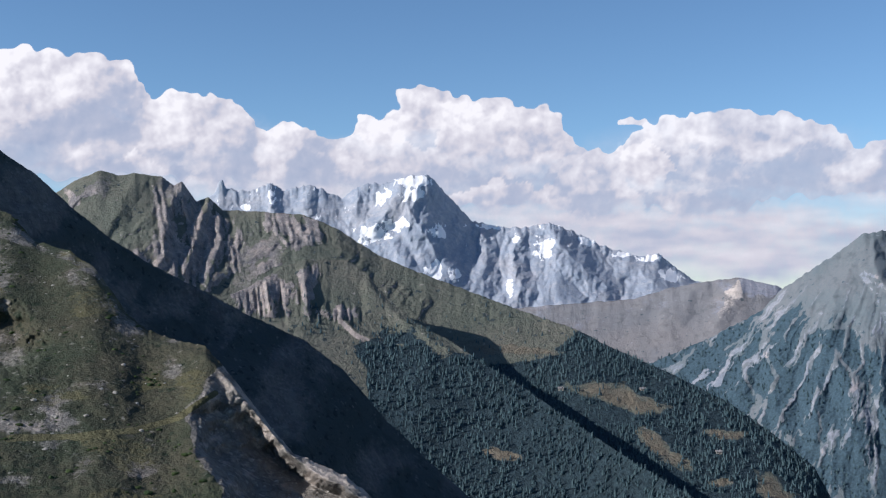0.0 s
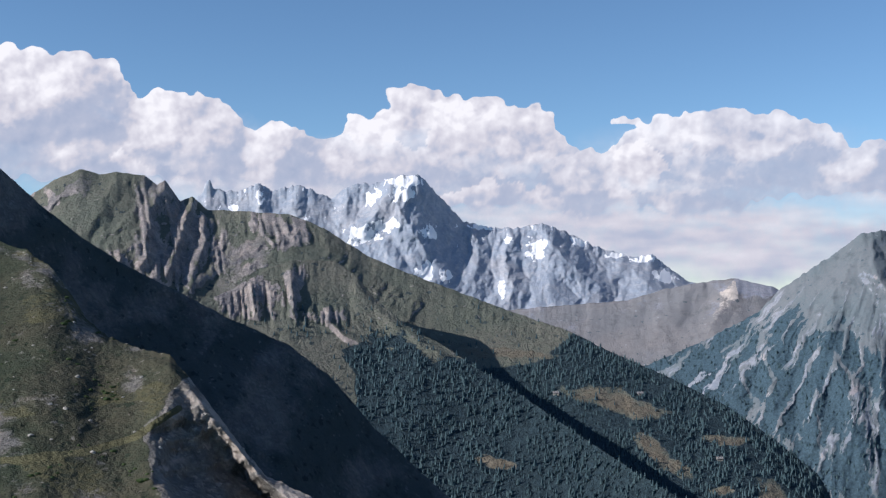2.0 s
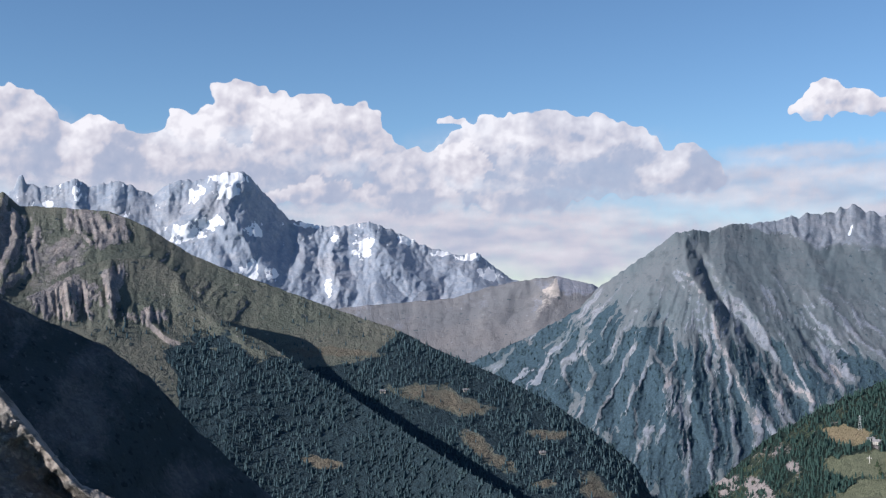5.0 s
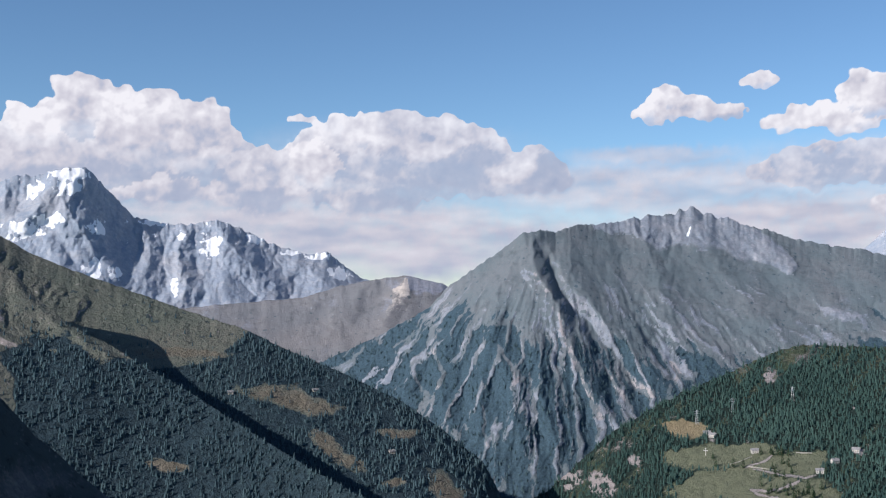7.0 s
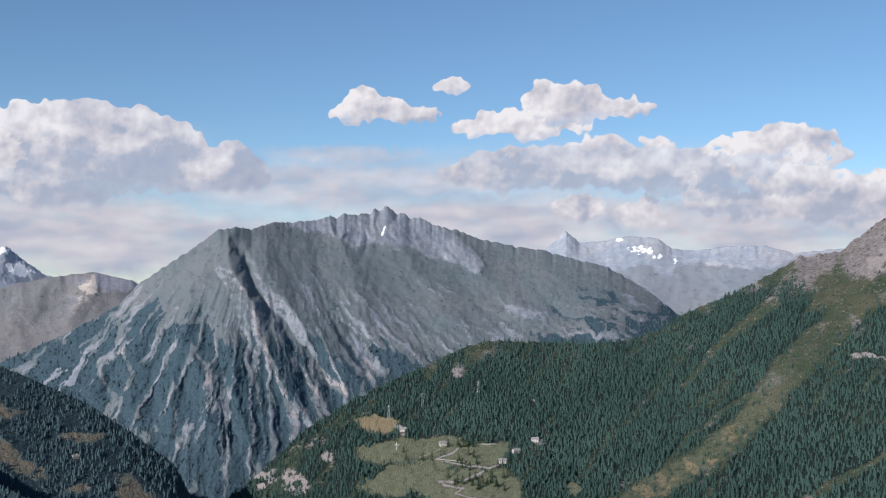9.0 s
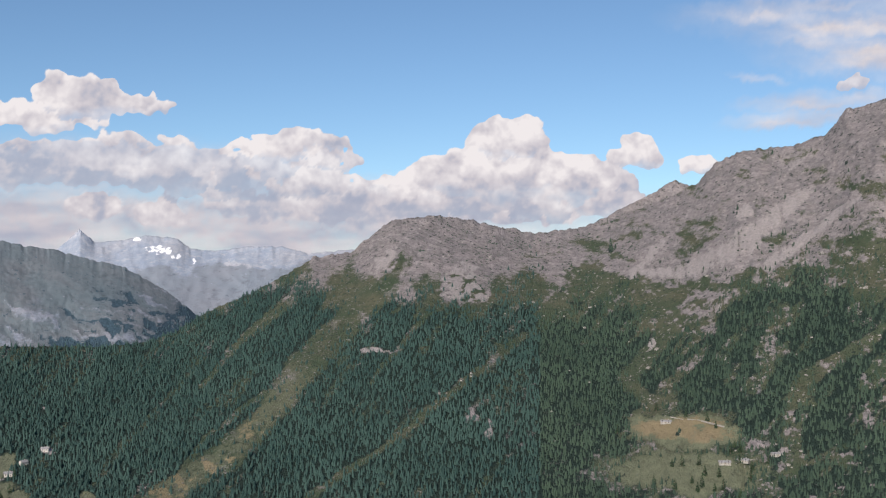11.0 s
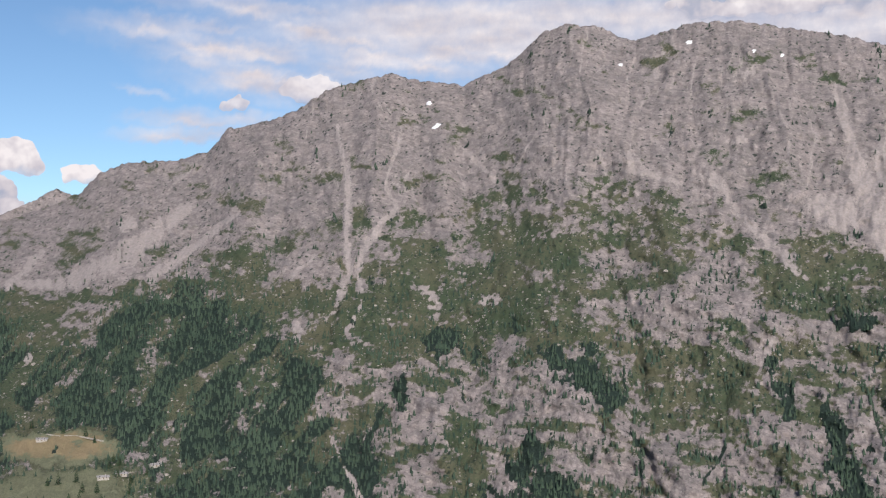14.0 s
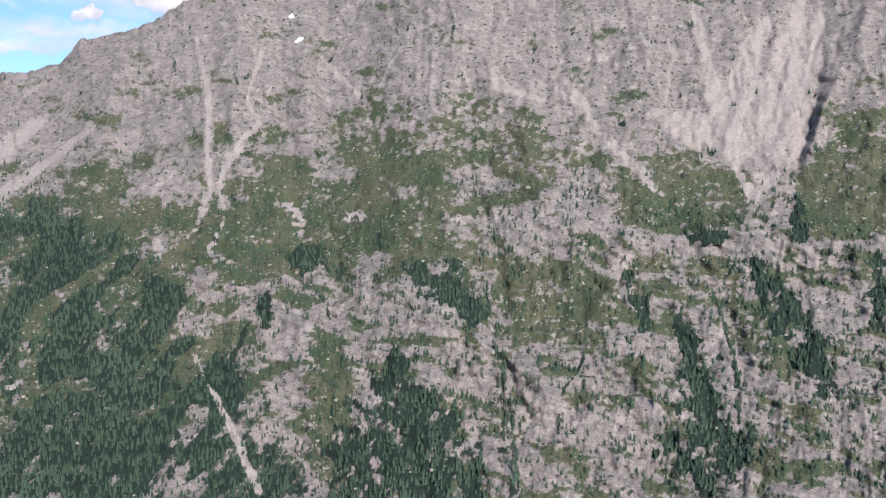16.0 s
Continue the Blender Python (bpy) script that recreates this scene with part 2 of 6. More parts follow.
def dots(t, where, scale, share, size):
    """Scattered dots: a share of the cells each hold one, of that size."""
    n = t.nodes.new("ShaderNodeTexVoronoi")
    n.inputs["Scale"].default_value = scale
    warp = t.nodes.new("ShaderNodeTexNoise")
    warp.inputs["Scale"].default_value, warp.inputs["Detail"].default_value = scale * 1.6, 3.0
    t.links.new(where, warp.inputs["Vector"])
    push = t.nodes.new("ShaderNodeVectorMath")
    push.operation = "MULTIPLY_ADD"
    push.inputs[1].default_value = (1.5 / scale, 1.5 / scale, 1.5 / scale)
    t.links.new(warp.outputs["Color"], push.inputs[0])
    t.links.new(where, push.inputs[2])
    t.links.new(push.outputs[0], n.inputs["Vector"])
    sep = t.nodes.new("ShaderNodeSeparateColor")
    t.links.new(n.outputs["Color"], sep.inputs[0])
    chosen = calc(t, "LESS_THAN", sep.outputs[0], share)
    reach = calc(t, "MULTIPLY", calc(t, "ADD", sep.outputs[1], 0.4), size)
    near = calc(t, "SUBTRACT", 1.0, spread(t, calc(t, "DIVIDE", n.outputs["Distance"], reach), 0.6, 1.0))
    return calc(t, "MULTIPLY", chosen, near)


def cracks(t, where, scale, thin, stretch=None, lean=0.0):
    """Dark lines where a noise crosses its middle."""
    n = grain(t, where, scale, 5, 0.6, stretch, lean)
    return calc(t, "SUBTRACT", 1.0, spread(t, calc(t, "ABSOLUTE", calc(t, "SUBTRACT", n, 0.5)), 0.0, thin))


def slabs_of(t, where, scale):
    """Leaning blocks of rock: a chance value for each, and the clefts between them."""
    warp = t.nodes.new("ShaderNodeTexNoise")
    warp.inputs["Scale"].default_value, warp.inputs["Detail"].default_value = scale * 1.7, 5.0
    t.links.new(where, warp.inputs["Vector"])
    push = t.nodes.new("ShaderNodeVectorMath")
    push.operation = "MULTIPLY_ADD"
    push.inputs[1].default_value = (0.9 / scale, 0.9 / scale, 0.9 / scale)
    t.links.new(warp.outputs["Color"], push.inputs[0])
    t.links.new(where, push.inputs[2])
    lean = t.nodes.new("ShaderNodeMapping")
    lean.inputs["Rotation"].default_value = (radians(25), radians(20), 0)
    lean.inputs["Scale"].default_value = (0.7, 0.7, 1.5)
    t.links.new(push.outputs[0], lean.inputs[0])
    found = []
    for feature in ("F1", "DISTANCE_TO_EDGE"):
        v = t.nodes.new("ShaderNodeTexVoronoi")
        v.feature = feature
        v.inputs["Scale"].default_value = scale
        t.links.new(lean.outputs[0], v.inputs["Vector"])
        found.append(v)
    sep = t.nodes.new("ShaderNodeSeparateColor")
    t.links.new(found[0].outputs["Color"], sep.inputs[0])
    return sep.outputs[0], calc(t, "SUBTRACT", 1.0, spread(t, found[1].outputs["Distance"], 0.02, 0.11))


def mountain_material(name, rock, rock_dark, rock_warm, grass, grass_dry, wood, scree, snow=(0.85, 0.87, 0.9), fine=1.0, bump=1.0, ragged=0.5, stones=0.3, shrubs=0.3, hay=(0.20, 0.165, 0.085), speckle=0.5, rock_shrubs=0.0, bands=0.5, blocks=0.0, flecks=0.5, slant=0.0):
    """Rock, grass, forest floor, scree and snow, laid over one another by the mesh's cover, with broken edges."""
    m, t, out = nodes_of(name)
    where = t.nodes.new("ShaderNodeTexCoord").outputs["Object"]
    at = t.nodes.new("ShaderNodeAttribute")
    at.attribute_name = "cover"
    sep = t.nodes.new("ShaderNodeSeparateColor")
    t.links.new(at.outputs["Color"], sep.inputs[0])
    big = grain(t, where, 0.006 * fine, 5, 0.6)
    mid = grain(t, where, 0.035 * fine, 6, 0.65)
    small = grain(t, where, 0.16 * fine, 5, 0.7)
    strata = grain(t, where, 0.05 * fine, 4, 0.6, (0.5, 0.5, 2.6))
    base = mixed(t, spread(t, mid, 0.32, 0.68), rock_dark, rock)
    base = mixed(t, calc(t, "MULTIPLY", spread(t, big, 0.45, 0.7), 0.7), base, rock_warm)
    base = mixed(t, calc(t, "MULTIPLY", spread(t, strata, 0.52, 0.66), bands), base, rock_dark)
    base = mixed(t, calc(t, "MULTIPLY", spread(t, small, 0.55, 0.75), 0.45), base, tuple(min(0.75, c * 1.5) for c in rock))
    base = mixed(t, calc(t, "MULTIPLY", spread(t, grain(t, where, 0.045 * fine, 4, 0.6, (1, 1, 0.22)), 0.5, 0.68), 0.55), base, tuple(min(0.8, c * 1.25) for c in rock_warm))
    # cracks: their dark also paints in the shade of depth
    split = calc(t, "MAXIMUM", cracks(t, where, 0.022 * fine, 0.035), calc(t, "MULTIPLY", cracks(t, where, 0.07 * fine, 0.05, (1, 1, 0.6)), 0.7))
    base = mixed(t, calc(t, "MULTIPLY", split, 0.2 + 0.7 * speckle), base, tuple(c * 0.62 for c in rock_dark))
    base = mixed(t, calc(t, "MULTIPLY", dots(t, where, 0.13 * fine, 0.35, 0.42), speckle), base, tuple(min(0.8, c * 1.55) for c in rock))
    base = mixed(t, calc(t, "MULTIPLY", dots(t, where, 0.10 * fine, 0.25, 0.4), speckle), base, tuple(c * 0.5 for c in rock_dark))
    if blocks:
        for scale, dark in ((0.026, 0.55), (0.075, 0.4)):
            cell, rim = slabs_of(t, where, scale)
            base = mixed(t, calc(t, "MULTIPLY", spread(t, cell, 0.3, 0.95), blocks * 0.8), base, tuple(min(0.8, c * 1.08) for c in rock_warm))
            base = mixed(t, calc(t, "MULTIPLY", spread(t, cell, 0.35, 0.0), blocks * 0.7), base, rock_dark)
            # clefts between blocks: plant green mixed with painted depth shade
            broken = calc(t, "MULTIPLY", rim, spread(t, mid, 0.36, 0.56))
            base = mixed(t, calc(t, "MULTIPLY", broken, blocks * dark * 1.6, clamp=True), base, tuple(0.55 * a + 0.45 * b for a, b in zip(wood, tuple(c * 0.5 for c in rock_dark))))
    if slant:  # tilted beds of rock, and chutes running straight down
        beds = grain(t, where, 0.11, 4, 0.6, (1, 0.22, 1.5), 18)
        base = mixed(t, calc(t, "MULTIPLY", spread(t, beds, 0.52, 0.66), slant), base, tuple(c * 0.8 for c in rock_dark))
        base = mixed(t, calc(t, "MULTIPLY", spread(t, beds, 0.47, 0.33), slant * 0.8), base, tuple(min(0.8, c * 1.25) for c in rock_warm))
        # dark crack lines, with depth shade put into the colour
        base = mixed(t, calc(t, "MULTIPLY", cracks(t, where, 0.05, 0.04, (1, 0.3, 1.6), 22), slant), base, tuple(c * 0.45 for c in rock_dark))
        base = mixed(t, calc(t, "MULTIPLY", cracks(t, where, 0.035, 0.035, (1, 1.6, 0.3), -6), slant * 0.7), base, tuple(c * 0.6 for c in rock_dark))
    if rock_shrubs:
        base = mixed(t, calc(t, "MULTIPLY", dots(t, where, 0.075 * fine, rock_shrubs, 0.5), 0.85), base, tuple(c * 0.9 for c in wood))
    wobble = calc(t, "MULTIPLY", calc(t, "SUBTRACT", calc(t, "ADD", calc(t, "MULTIPLY", mid, 0.5), calc(t, "MULTIPLY", small, 0.5)), 0.5), 2.2 * ragged)

    def layer(below, channel, colour, lo=0.35, hi=0.65):
        f = spread(t, calc(t, "ADD", channel, calc(t, "MULTIPLY", wobble, spread(t, channel, 0.0, 0.12))), lo, hi)
        return mixed(t, f, below, colour)

    scree_c = mixed(t, spread(t, grain(t, where, 0.09 * fine, 5, 0.7), 0.35, 0.7), scree, tuple(c * 0.72 for c in scree))
    grass_c = mixed(t, spread(t, calc(t, "ADD", calc(t, "MULTIPLY", big, 0.6), calc(t, "MULTIPLY", small, 0.4)), 0.4, 0.62), grass, grass_dry)
    grass_c = mixed(t, calc(t, "MULTIPLY", spread(t, mid, 0.5, 0.72), 0.55), grass_c, tuple(c * 0.55 for c in grass))
    grass_c = mixed(t, calc(t, "MULTIPLY", dots(t, where, 0.085 * fine, shrubs, 0.42), 0.8), grass_c, tuple(c * 0.8 for c in wood))
    grass_c = mixed(t, calc(t, "MULTIPLY", calc(t, "MULTIPLY", dots(t, where, 0.12 * fine, stones, 0.38), spread(t, grain(t, where, 0.02 * fine, 4, 0.6), 0.45, 0.58)), flecks), grass_c, tuple(min(0.8, c * 1.2) for c in rock))
    wood_c = mixed(t, spread(t, small, 0.35, 0.65), tuple(c * 0.6 for c in wood), wood)
    base = layer(base, sep.outputs[2], scree_c)
    base = layer(base, sep.outputs[0], grass_c)
    hay_at = t.nodes.new("ShaderNodeAttribute")
    hay_at.attribute_name = "hay"
    base = layer(base, hay_at.outputs["Fac"], mixed(t, spread(t, calc(t, "ADD", calc(t, "MULTIPLY", mid, 0.5), calc(t, "MULTIPLY", small, 0.5)), 0.4, 0.62), hay, tuple(c * 0.7 for c in hay)))
    ripe_at = t.nodes.new("ShaderNodeAttribute")
    ripe_at.attribute_name = "ripe"
    base = layer(base, ripe_at.outputs["Fac"], mixed(t, spread(t, calc(t, "ADD", calc(t, "MULTIPLY", big, 0.5), calc(t, "MULTIPLY", small, 0.5)), 0.4, 0.62), (0.28, 0.222, 0.135), (0.215, 0.178, 0.105)))
    base = layer(base, sep.outputs[1], wood_c)
    base = layer(base, at.outputs["Alpha"], snow, 0.42, 0.58)
    t.links.new(base, out.inputs["Base Color"])
    out.inputs["Roughness"].default_value = 0.95
    out.inputs["Specular IOR Level"].default_value = 0.15
    b = t.nodes.new("ShaderNodeBump")
    b.inputs["Strength"].default_value, b.inputs["Distance"].default_value = 0.9, 8.0 * bump / fine
    t.links.new(calc(t, "SUBTRACT", calc(t, "ADD", calc(t, "MULTIPLY", mid, 0.9), calc(t, "MULTIPLY", small, 0.45)), calc(t, "MULTIPLY", split, 0.12)), b.inputs["Height"])
    t.links.new(b.outputs[0], out.inputs["Normal"])
    return m


def plain_material(name, colour, rough=0.9, vary=0.3, scale=0.5):
    m, t, out = nodes_of(name)
    where = t.nodes.new("ShaderNodeTexCoord").outputs["Object"]
    c = mixed(t, spread(t, grain(t, where, scale, 4), 0.3, 0.7), tuple(q * (1 - vary) for q in colour), tuple(min(1, q * (1 + vary)) for q in colour))
    t.links.new(c, out.inputs["Base Color"])
    out.inputs["Roughness"].default_value = rough
    out.inputs["Specular IOR Level"].default_value = 0.2
    return m


near_mat = mountain_material("meadow_and_boulder_ground", (0.23, 0.215, 0.195), (0.12, 0.115, 0.108), (0.19, 0.165, 0.14), (0.038, 0.048, 0.030), (0.066, 0.062, 0.042), (0.022, 0.036, 0.022), (0.36, 0.315, 0.28), fine=2.1, bump=0.8, ragged=0.9, stones=0.22, shrubs=0.4, hay=(0.115, 0.108, 0.058))
# dark blue of shade and haze is painted into this slope's colours
slope_mat = mountain_material("shade_blue_grass_slope", (0.15, 0.155, 0.16), (0.085, 0.09, 0.10), (0.15, 0.145, 0.14), (0.042, 0.060, 0.066), (0.058, 0.074, 0.080), (0.024, 0.038, 0.044), (0.18, 0.175, 0.17), fine=1.5, speckle=0.3)
# wood colour of the hill holds a blue tint for haze
hill_mat = mountain_material("alpine_pasture_and_limestone", (0.34, 0.30, 0.285), (0.18, 0.172, 0.18), (0.37, 0.31, 0.275), (0.118, 0.130, 0.106), (0.156, 0.152, 0.126), (0.036, 0.060, 0.074), (0.48, 0.40, 0.33), fine=0.9, bump=1.0, stones=0.05, shrubs=0.10, hay=(0.185, 0.160, 0.122), speckle=0.3)
# far mountains: haze of distance painted in as bluish, low-contrast base colours
massif_mat = mountain_material("hazy_granite_and_snow", (0.325, 0.355, 0.415), (0.26, 0.305, 0.38), (0.38, 0.375, 0.40), (0.22, 0.25, 0.29), (0.24, 0.255, 0.29), (0.13, 0.17, 0.2), (0.46, 0.46, 0.5), snow=(0.86, 0.86, 0.88), fine=0.8, bump=0.4, stones=0.05, shrubs=0.05, speckle=0.05)
pass_mat = mountain_material("hazy_brown_pasture", (0.31, 0.31, 0.35), (0.235, 0.25, 0.30), (0.33, 0.31, 0.325), (0.185, 0.187, 0.20), (0.225, 0.213, 0.215), (0.1, 0.13, 0.15), (0.66, 0.58, 0.52), fine=0.8, bump=0.5, stones=0.03, shrubs=0.06, speckle=0.1)
rocky_mat = mountain_material("hazy_mountain_rock", (0.270, 0.286, 0.324), (0.188, 0.218, 0.266), (0.300, 0.298, 0.320), (0.130, 0.160, 0.178), (0.165, 0.178, 0.193), (0.062, 0.104, 0.136), (0.365, 0.340, 0.348), fine=1.1, bump=0.5, ragged=0.35, stones=0.04, shrubs=0.08, speckle=0.14)
big_mat = mountain_material("gneiss_cliffs_and_alpine_turf", (0.315, 0.279, 0.276), (0.190, 0.172, 0.173), (0.340, 0.294, 0.283), (0.055, 0.077, 0.046), (0.104, 0.104, 0.068), (0.025, 0.042, 0.035), (0.370, 0.328, 0.316), fine=2.0, bump=1.5, ragged=1.0, stones=0.42, shrubs=0.45, hay=(0.175, 0.185, 0.120), speckle=0.32, rock_shrubs=0.22, bands=0.15, blocks=0.42, flecks=0.8, slant=0.3)
valley_mat = mountain_material("valley_floor_ground", (0.2, 0.19, 0.17), (0.12, 0.12, 0.1), (0.2, 0.17, 0.13), (0.07, 0.095, 0.035), (0.12, 0.12, 0.05), (0.03, 0.05, 0.025), (0.3, 0.27, 0.24))

# ================= the ground and the mountains =================
def valley():
    n = 72
    ring = [(0, 0)] + [(r, a) for r in (400, 900, 1600, 2600, 4000, 6500) for a in range(n)]
    co = np.array([[r * math.sin(2 * math.pi * a / n), r * math.cos(2 * math.pi * a / n), 0.0] for r, a in ring])
    co[1:, 2] += 14 * fbm(co[1:, 0] / 500, co[1:, 1] / 500, 3, 7)
    bm = bmesh.new()
    vs = [bm.verts.new(c) for c in co]
    for a in range(n):
        b = (a + 1) % n
        bm.faces.new((vs[0], vs[1 + b], vs[1 + a]))
        for k in range(5):
            bm.faces.new((vs[1 + k * n + a], vs[1 + k * n + b], vs[1 + (k + 1) * n + b], vs[1 + (k + 1) * n + a]))
    bmesh.ops.recalc_face_normals(bm, faces=bm.faces[:])
    me = bpy.data.meshes.new("ground")
    bm.to_mesh(me)
    me.materials.append(valley_mat)
    at = me.attributes.new("cover", "FLOAT_COLOR", "POINT")
    at.data.foreach_set("color", np.tile([1.0, 0.2, 0.0, 0.0], len(co)).astype(np.float32))
    return tagged(new("ground", me), "green valley floor far below the mountain sides", "ground", kind="structure")


valley()

# --- near shoulder of meadow with the eroded ravine
TURF_EDGE = [(-16, -12.2), (-11.85, -12.6), (-9.4, -13.9), (-7.25, -14.6), (-6.1, -13.5), (-4.6, -12.4), (-3.9, -11.9), (0, -10)]


def past_edge(g):
    return g.az - along(TURF_EDGE, g.el) + 0.5 * fbm(g.wx / 24, g.wy / 24, 5, 21, 0.6)


def near_relief(g):
    cut = step(-0.1, 2.3, past_edge(g))
    rim = step(0.80, 0.96, g.u + 0.12 * fbm(g.wx / 34, g.wy / 34, 5, 25, 0.5) + 0.012 * np.clip(-g.el - 6, 0, 6))
    hollow = patch(g, -23.72, -2.87, 1.69, 1.69, soft=0.5)
    return -(24 + 22 * step(-6.5, -10, g.el)) * cut * (1 - 0.95 * rim) - 34 * hollow + 10 * fbm(g.wx / 95, g.wy / 95, 5, 11) + 2.6 * fbm(g.wx / 17, g.wy / 14, 5, 12, 0.6) + 5.0 * cut * (ridged(g.wx / 30, g.wy / 12, 4, 26) - 0.5) + 3.5 * (ridged(g.wx / 36, g.wy / 24, 4, 13) - 0.5) * step(-3, 0, g.el)


near = mountain_grid([(-30, 6.2), (-23.5, 3.9), (-22.4, 3.4), (-21.2, 2.05), (-19.7, 1.55), (-18.5, 0.75), (-17.7, -0.4), (-16.9, -1.7), (-15.9, -2.6), (-14.5, -3.15), (-13.05, -3.5), (-12.35, -4.3), (-11.1, -5.9), (-9.5, -8.1), (-8.3, -9.5), (-7, -10.1), (-5.5, -10.8), (-4.2, -12), (-2, -14.5)],
    [(-30, 1000), (-24, 900), (-17, 690), (-12, 580), (-4, 470), (-2, 450)], [(-30, -14), (-2, -17)], [(-30, 430), (-2, 360)], (-30, -2), 520, 300, curve=1.15, jag=0.13, jag_size=0.8, seed=3, relief=near_relief, back=0.45, wear=0.0, out=1.0, rag=0.5, teeth=26, calm_width=3.0)
bare = step(-0.1, 0.3, past_edge(near))
pebbles = np.maximum.reduce([patch(near, -21.78, -7.41, 2.11, 0.73), 0.8 * patch(near, -22.94, -1.28, 0.85, 0.34), 0.7 * patch(near, -20.21, 0.04, 1.41, 0.56), 0.6 * streak(near, [(-23.53, 3.09, 0.39), (-21.2, 1.82, 0.25), (-19.66, 1.24, 0.23), (-17.5, -0.26, 0.2)])])
path = streak(near, [(-23.38, -8.18, 0.2), (-20.11, -8.27, 0.17), (-16.7, -8.02, 0.17), (-14.65, -7.4, 0.17), (-12.57, -6.1, 0.14)])
mountain("near_shoulder", near, near_mat, {"grass": np.maximum((1 - bare) * (0.86 + 0.8 * fbm(near.wx / 26, near.wy / 15, 5, 22) - 0.6 * pebbles), path), "scree": np.maximum(bare * (0.4 + 0.6 * step(0.80, 0.95, near.u + 0.2 * fbm(near.wx / 16, near.wy / 16, 5, 23, 0.6))) * (0.75 + 0.9 * fbm(near.wx / 9, near.wy / 9, 4, 27)), pebbles * 0.5), "hay": path * 0.9 + 0.5 * step(0.1, 0.4, fbm(near.wx / 48, near.wy / 22, 4, 24)) * (1 - bare)}, "near mountain shoulder of short green turf above a bare grey ravine")


# --- steep slope in its own shade, deepened by a dark blue base colour
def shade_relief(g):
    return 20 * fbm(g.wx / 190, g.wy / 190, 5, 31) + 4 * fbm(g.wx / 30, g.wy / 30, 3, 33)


# right of bearing -7 this ridge stands in for a cast shadow
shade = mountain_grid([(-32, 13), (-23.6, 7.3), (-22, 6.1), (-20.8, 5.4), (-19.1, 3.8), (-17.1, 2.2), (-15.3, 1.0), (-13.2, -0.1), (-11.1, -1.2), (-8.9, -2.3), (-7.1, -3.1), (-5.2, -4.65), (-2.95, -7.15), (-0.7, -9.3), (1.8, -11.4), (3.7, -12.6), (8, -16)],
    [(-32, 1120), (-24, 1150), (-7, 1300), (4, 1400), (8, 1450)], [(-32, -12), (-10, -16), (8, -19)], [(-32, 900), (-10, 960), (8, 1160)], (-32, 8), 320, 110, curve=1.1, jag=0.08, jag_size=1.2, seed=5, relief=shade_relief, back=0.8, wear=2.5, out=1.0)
mountain("shaded_slope", shade, slope_mat, {"grass": 0.6 + 0.7 * fbm(shade.wx / 90, shade.wy / 90, 4, 34)}, "steep grassy mountain slope in shade, lower end shaped as cast shadow")


# --- green hill with limestone ribs, and the wooded spur before it
HILL_RIBS_UPPER = [[(-13.57, 4.75, 45, 0.45), (-14, 2.83, 60, 0.51), (-14.14, 1.29, 50, 0.45), (-14.73, 0.36, 30, 0.39)], [(-11.9, 4.1, 45, 0.34), (-12.49, 2.23, 60, 0.45), (-13.08, 0.37, 40, 0.34)], [(-11.13, 3.34, 30, 0.39), (-11.27, 1.93, 45, 0.45), (-12.01, -0.25, 30, 0.39)], [(-15.51, 5.25, 25, 0.73), (-16.38, 3.4, 35, 0.73), (-16.95, 2.48, 20, 0.56)], [(-17.27, 5.26, 22, 0.68), (-18.27, 4.27, 30, 0.56)], [(-8.97, 3.36, 20, 0.28), (-8.03, 1.96, 26, 0.28)]]
HILL_RIBS_LOWER = [[(-7.72, 3.38, 18, 0.23), (-7.09, 2.28, 24, 0.28)], [(-5.2, 2.29, 14, 0.56), (-0.76, 0.08, 20, 1.13), (3.68, -2.12, 16, 1.13)]]
HILL_RIBS = HILL_RIBS_UPPER + HILL_RIBS_LOWER
HILL_ROCK = [(-13.79, 2.22, 0.96, 2.11), (-12.28, 1.92, 0.96, 2.4), (-10.66, 1.78, 0.96, 1.13), (-7.47, 2.65, 1.69, 0.73), (-15.03, 0.67, 0.68, 0.73)]


def hill_relief(g):
    rough = ridged(g.az / 0.42 + 0.3 * g.el + 0.5 * g.ja, g.el / 4.5, 4, 45)
    h = 34 * fbm(g.wx / 340, g.wy / 340, 4, 42) * step(0, 0.3, 1 - g.u) + 9 * fbm(g.wx / 90, g.wy / 60, 5, 43, 0.55)
    h = h + 26 * (ridged((g.az - 0.75 * g.el + 0.8 * g.ja) / 2.3, g.el / 6, 4, 48, 0.5) - 0.5) * step(-5.5, -1.5, g.el) * step(0, 0.12, 1 - g.u)
    for line in HILL_RIBS:
        h = np.maximum(h, h * 0.4 + 0.5 * rise(g, line))
    cliffs = np.maximum.reduce([patch(g, *q, soft=0.6) for q in HILL_ROCK])
    return h + 24 * cliffs * (rough - 0.4)


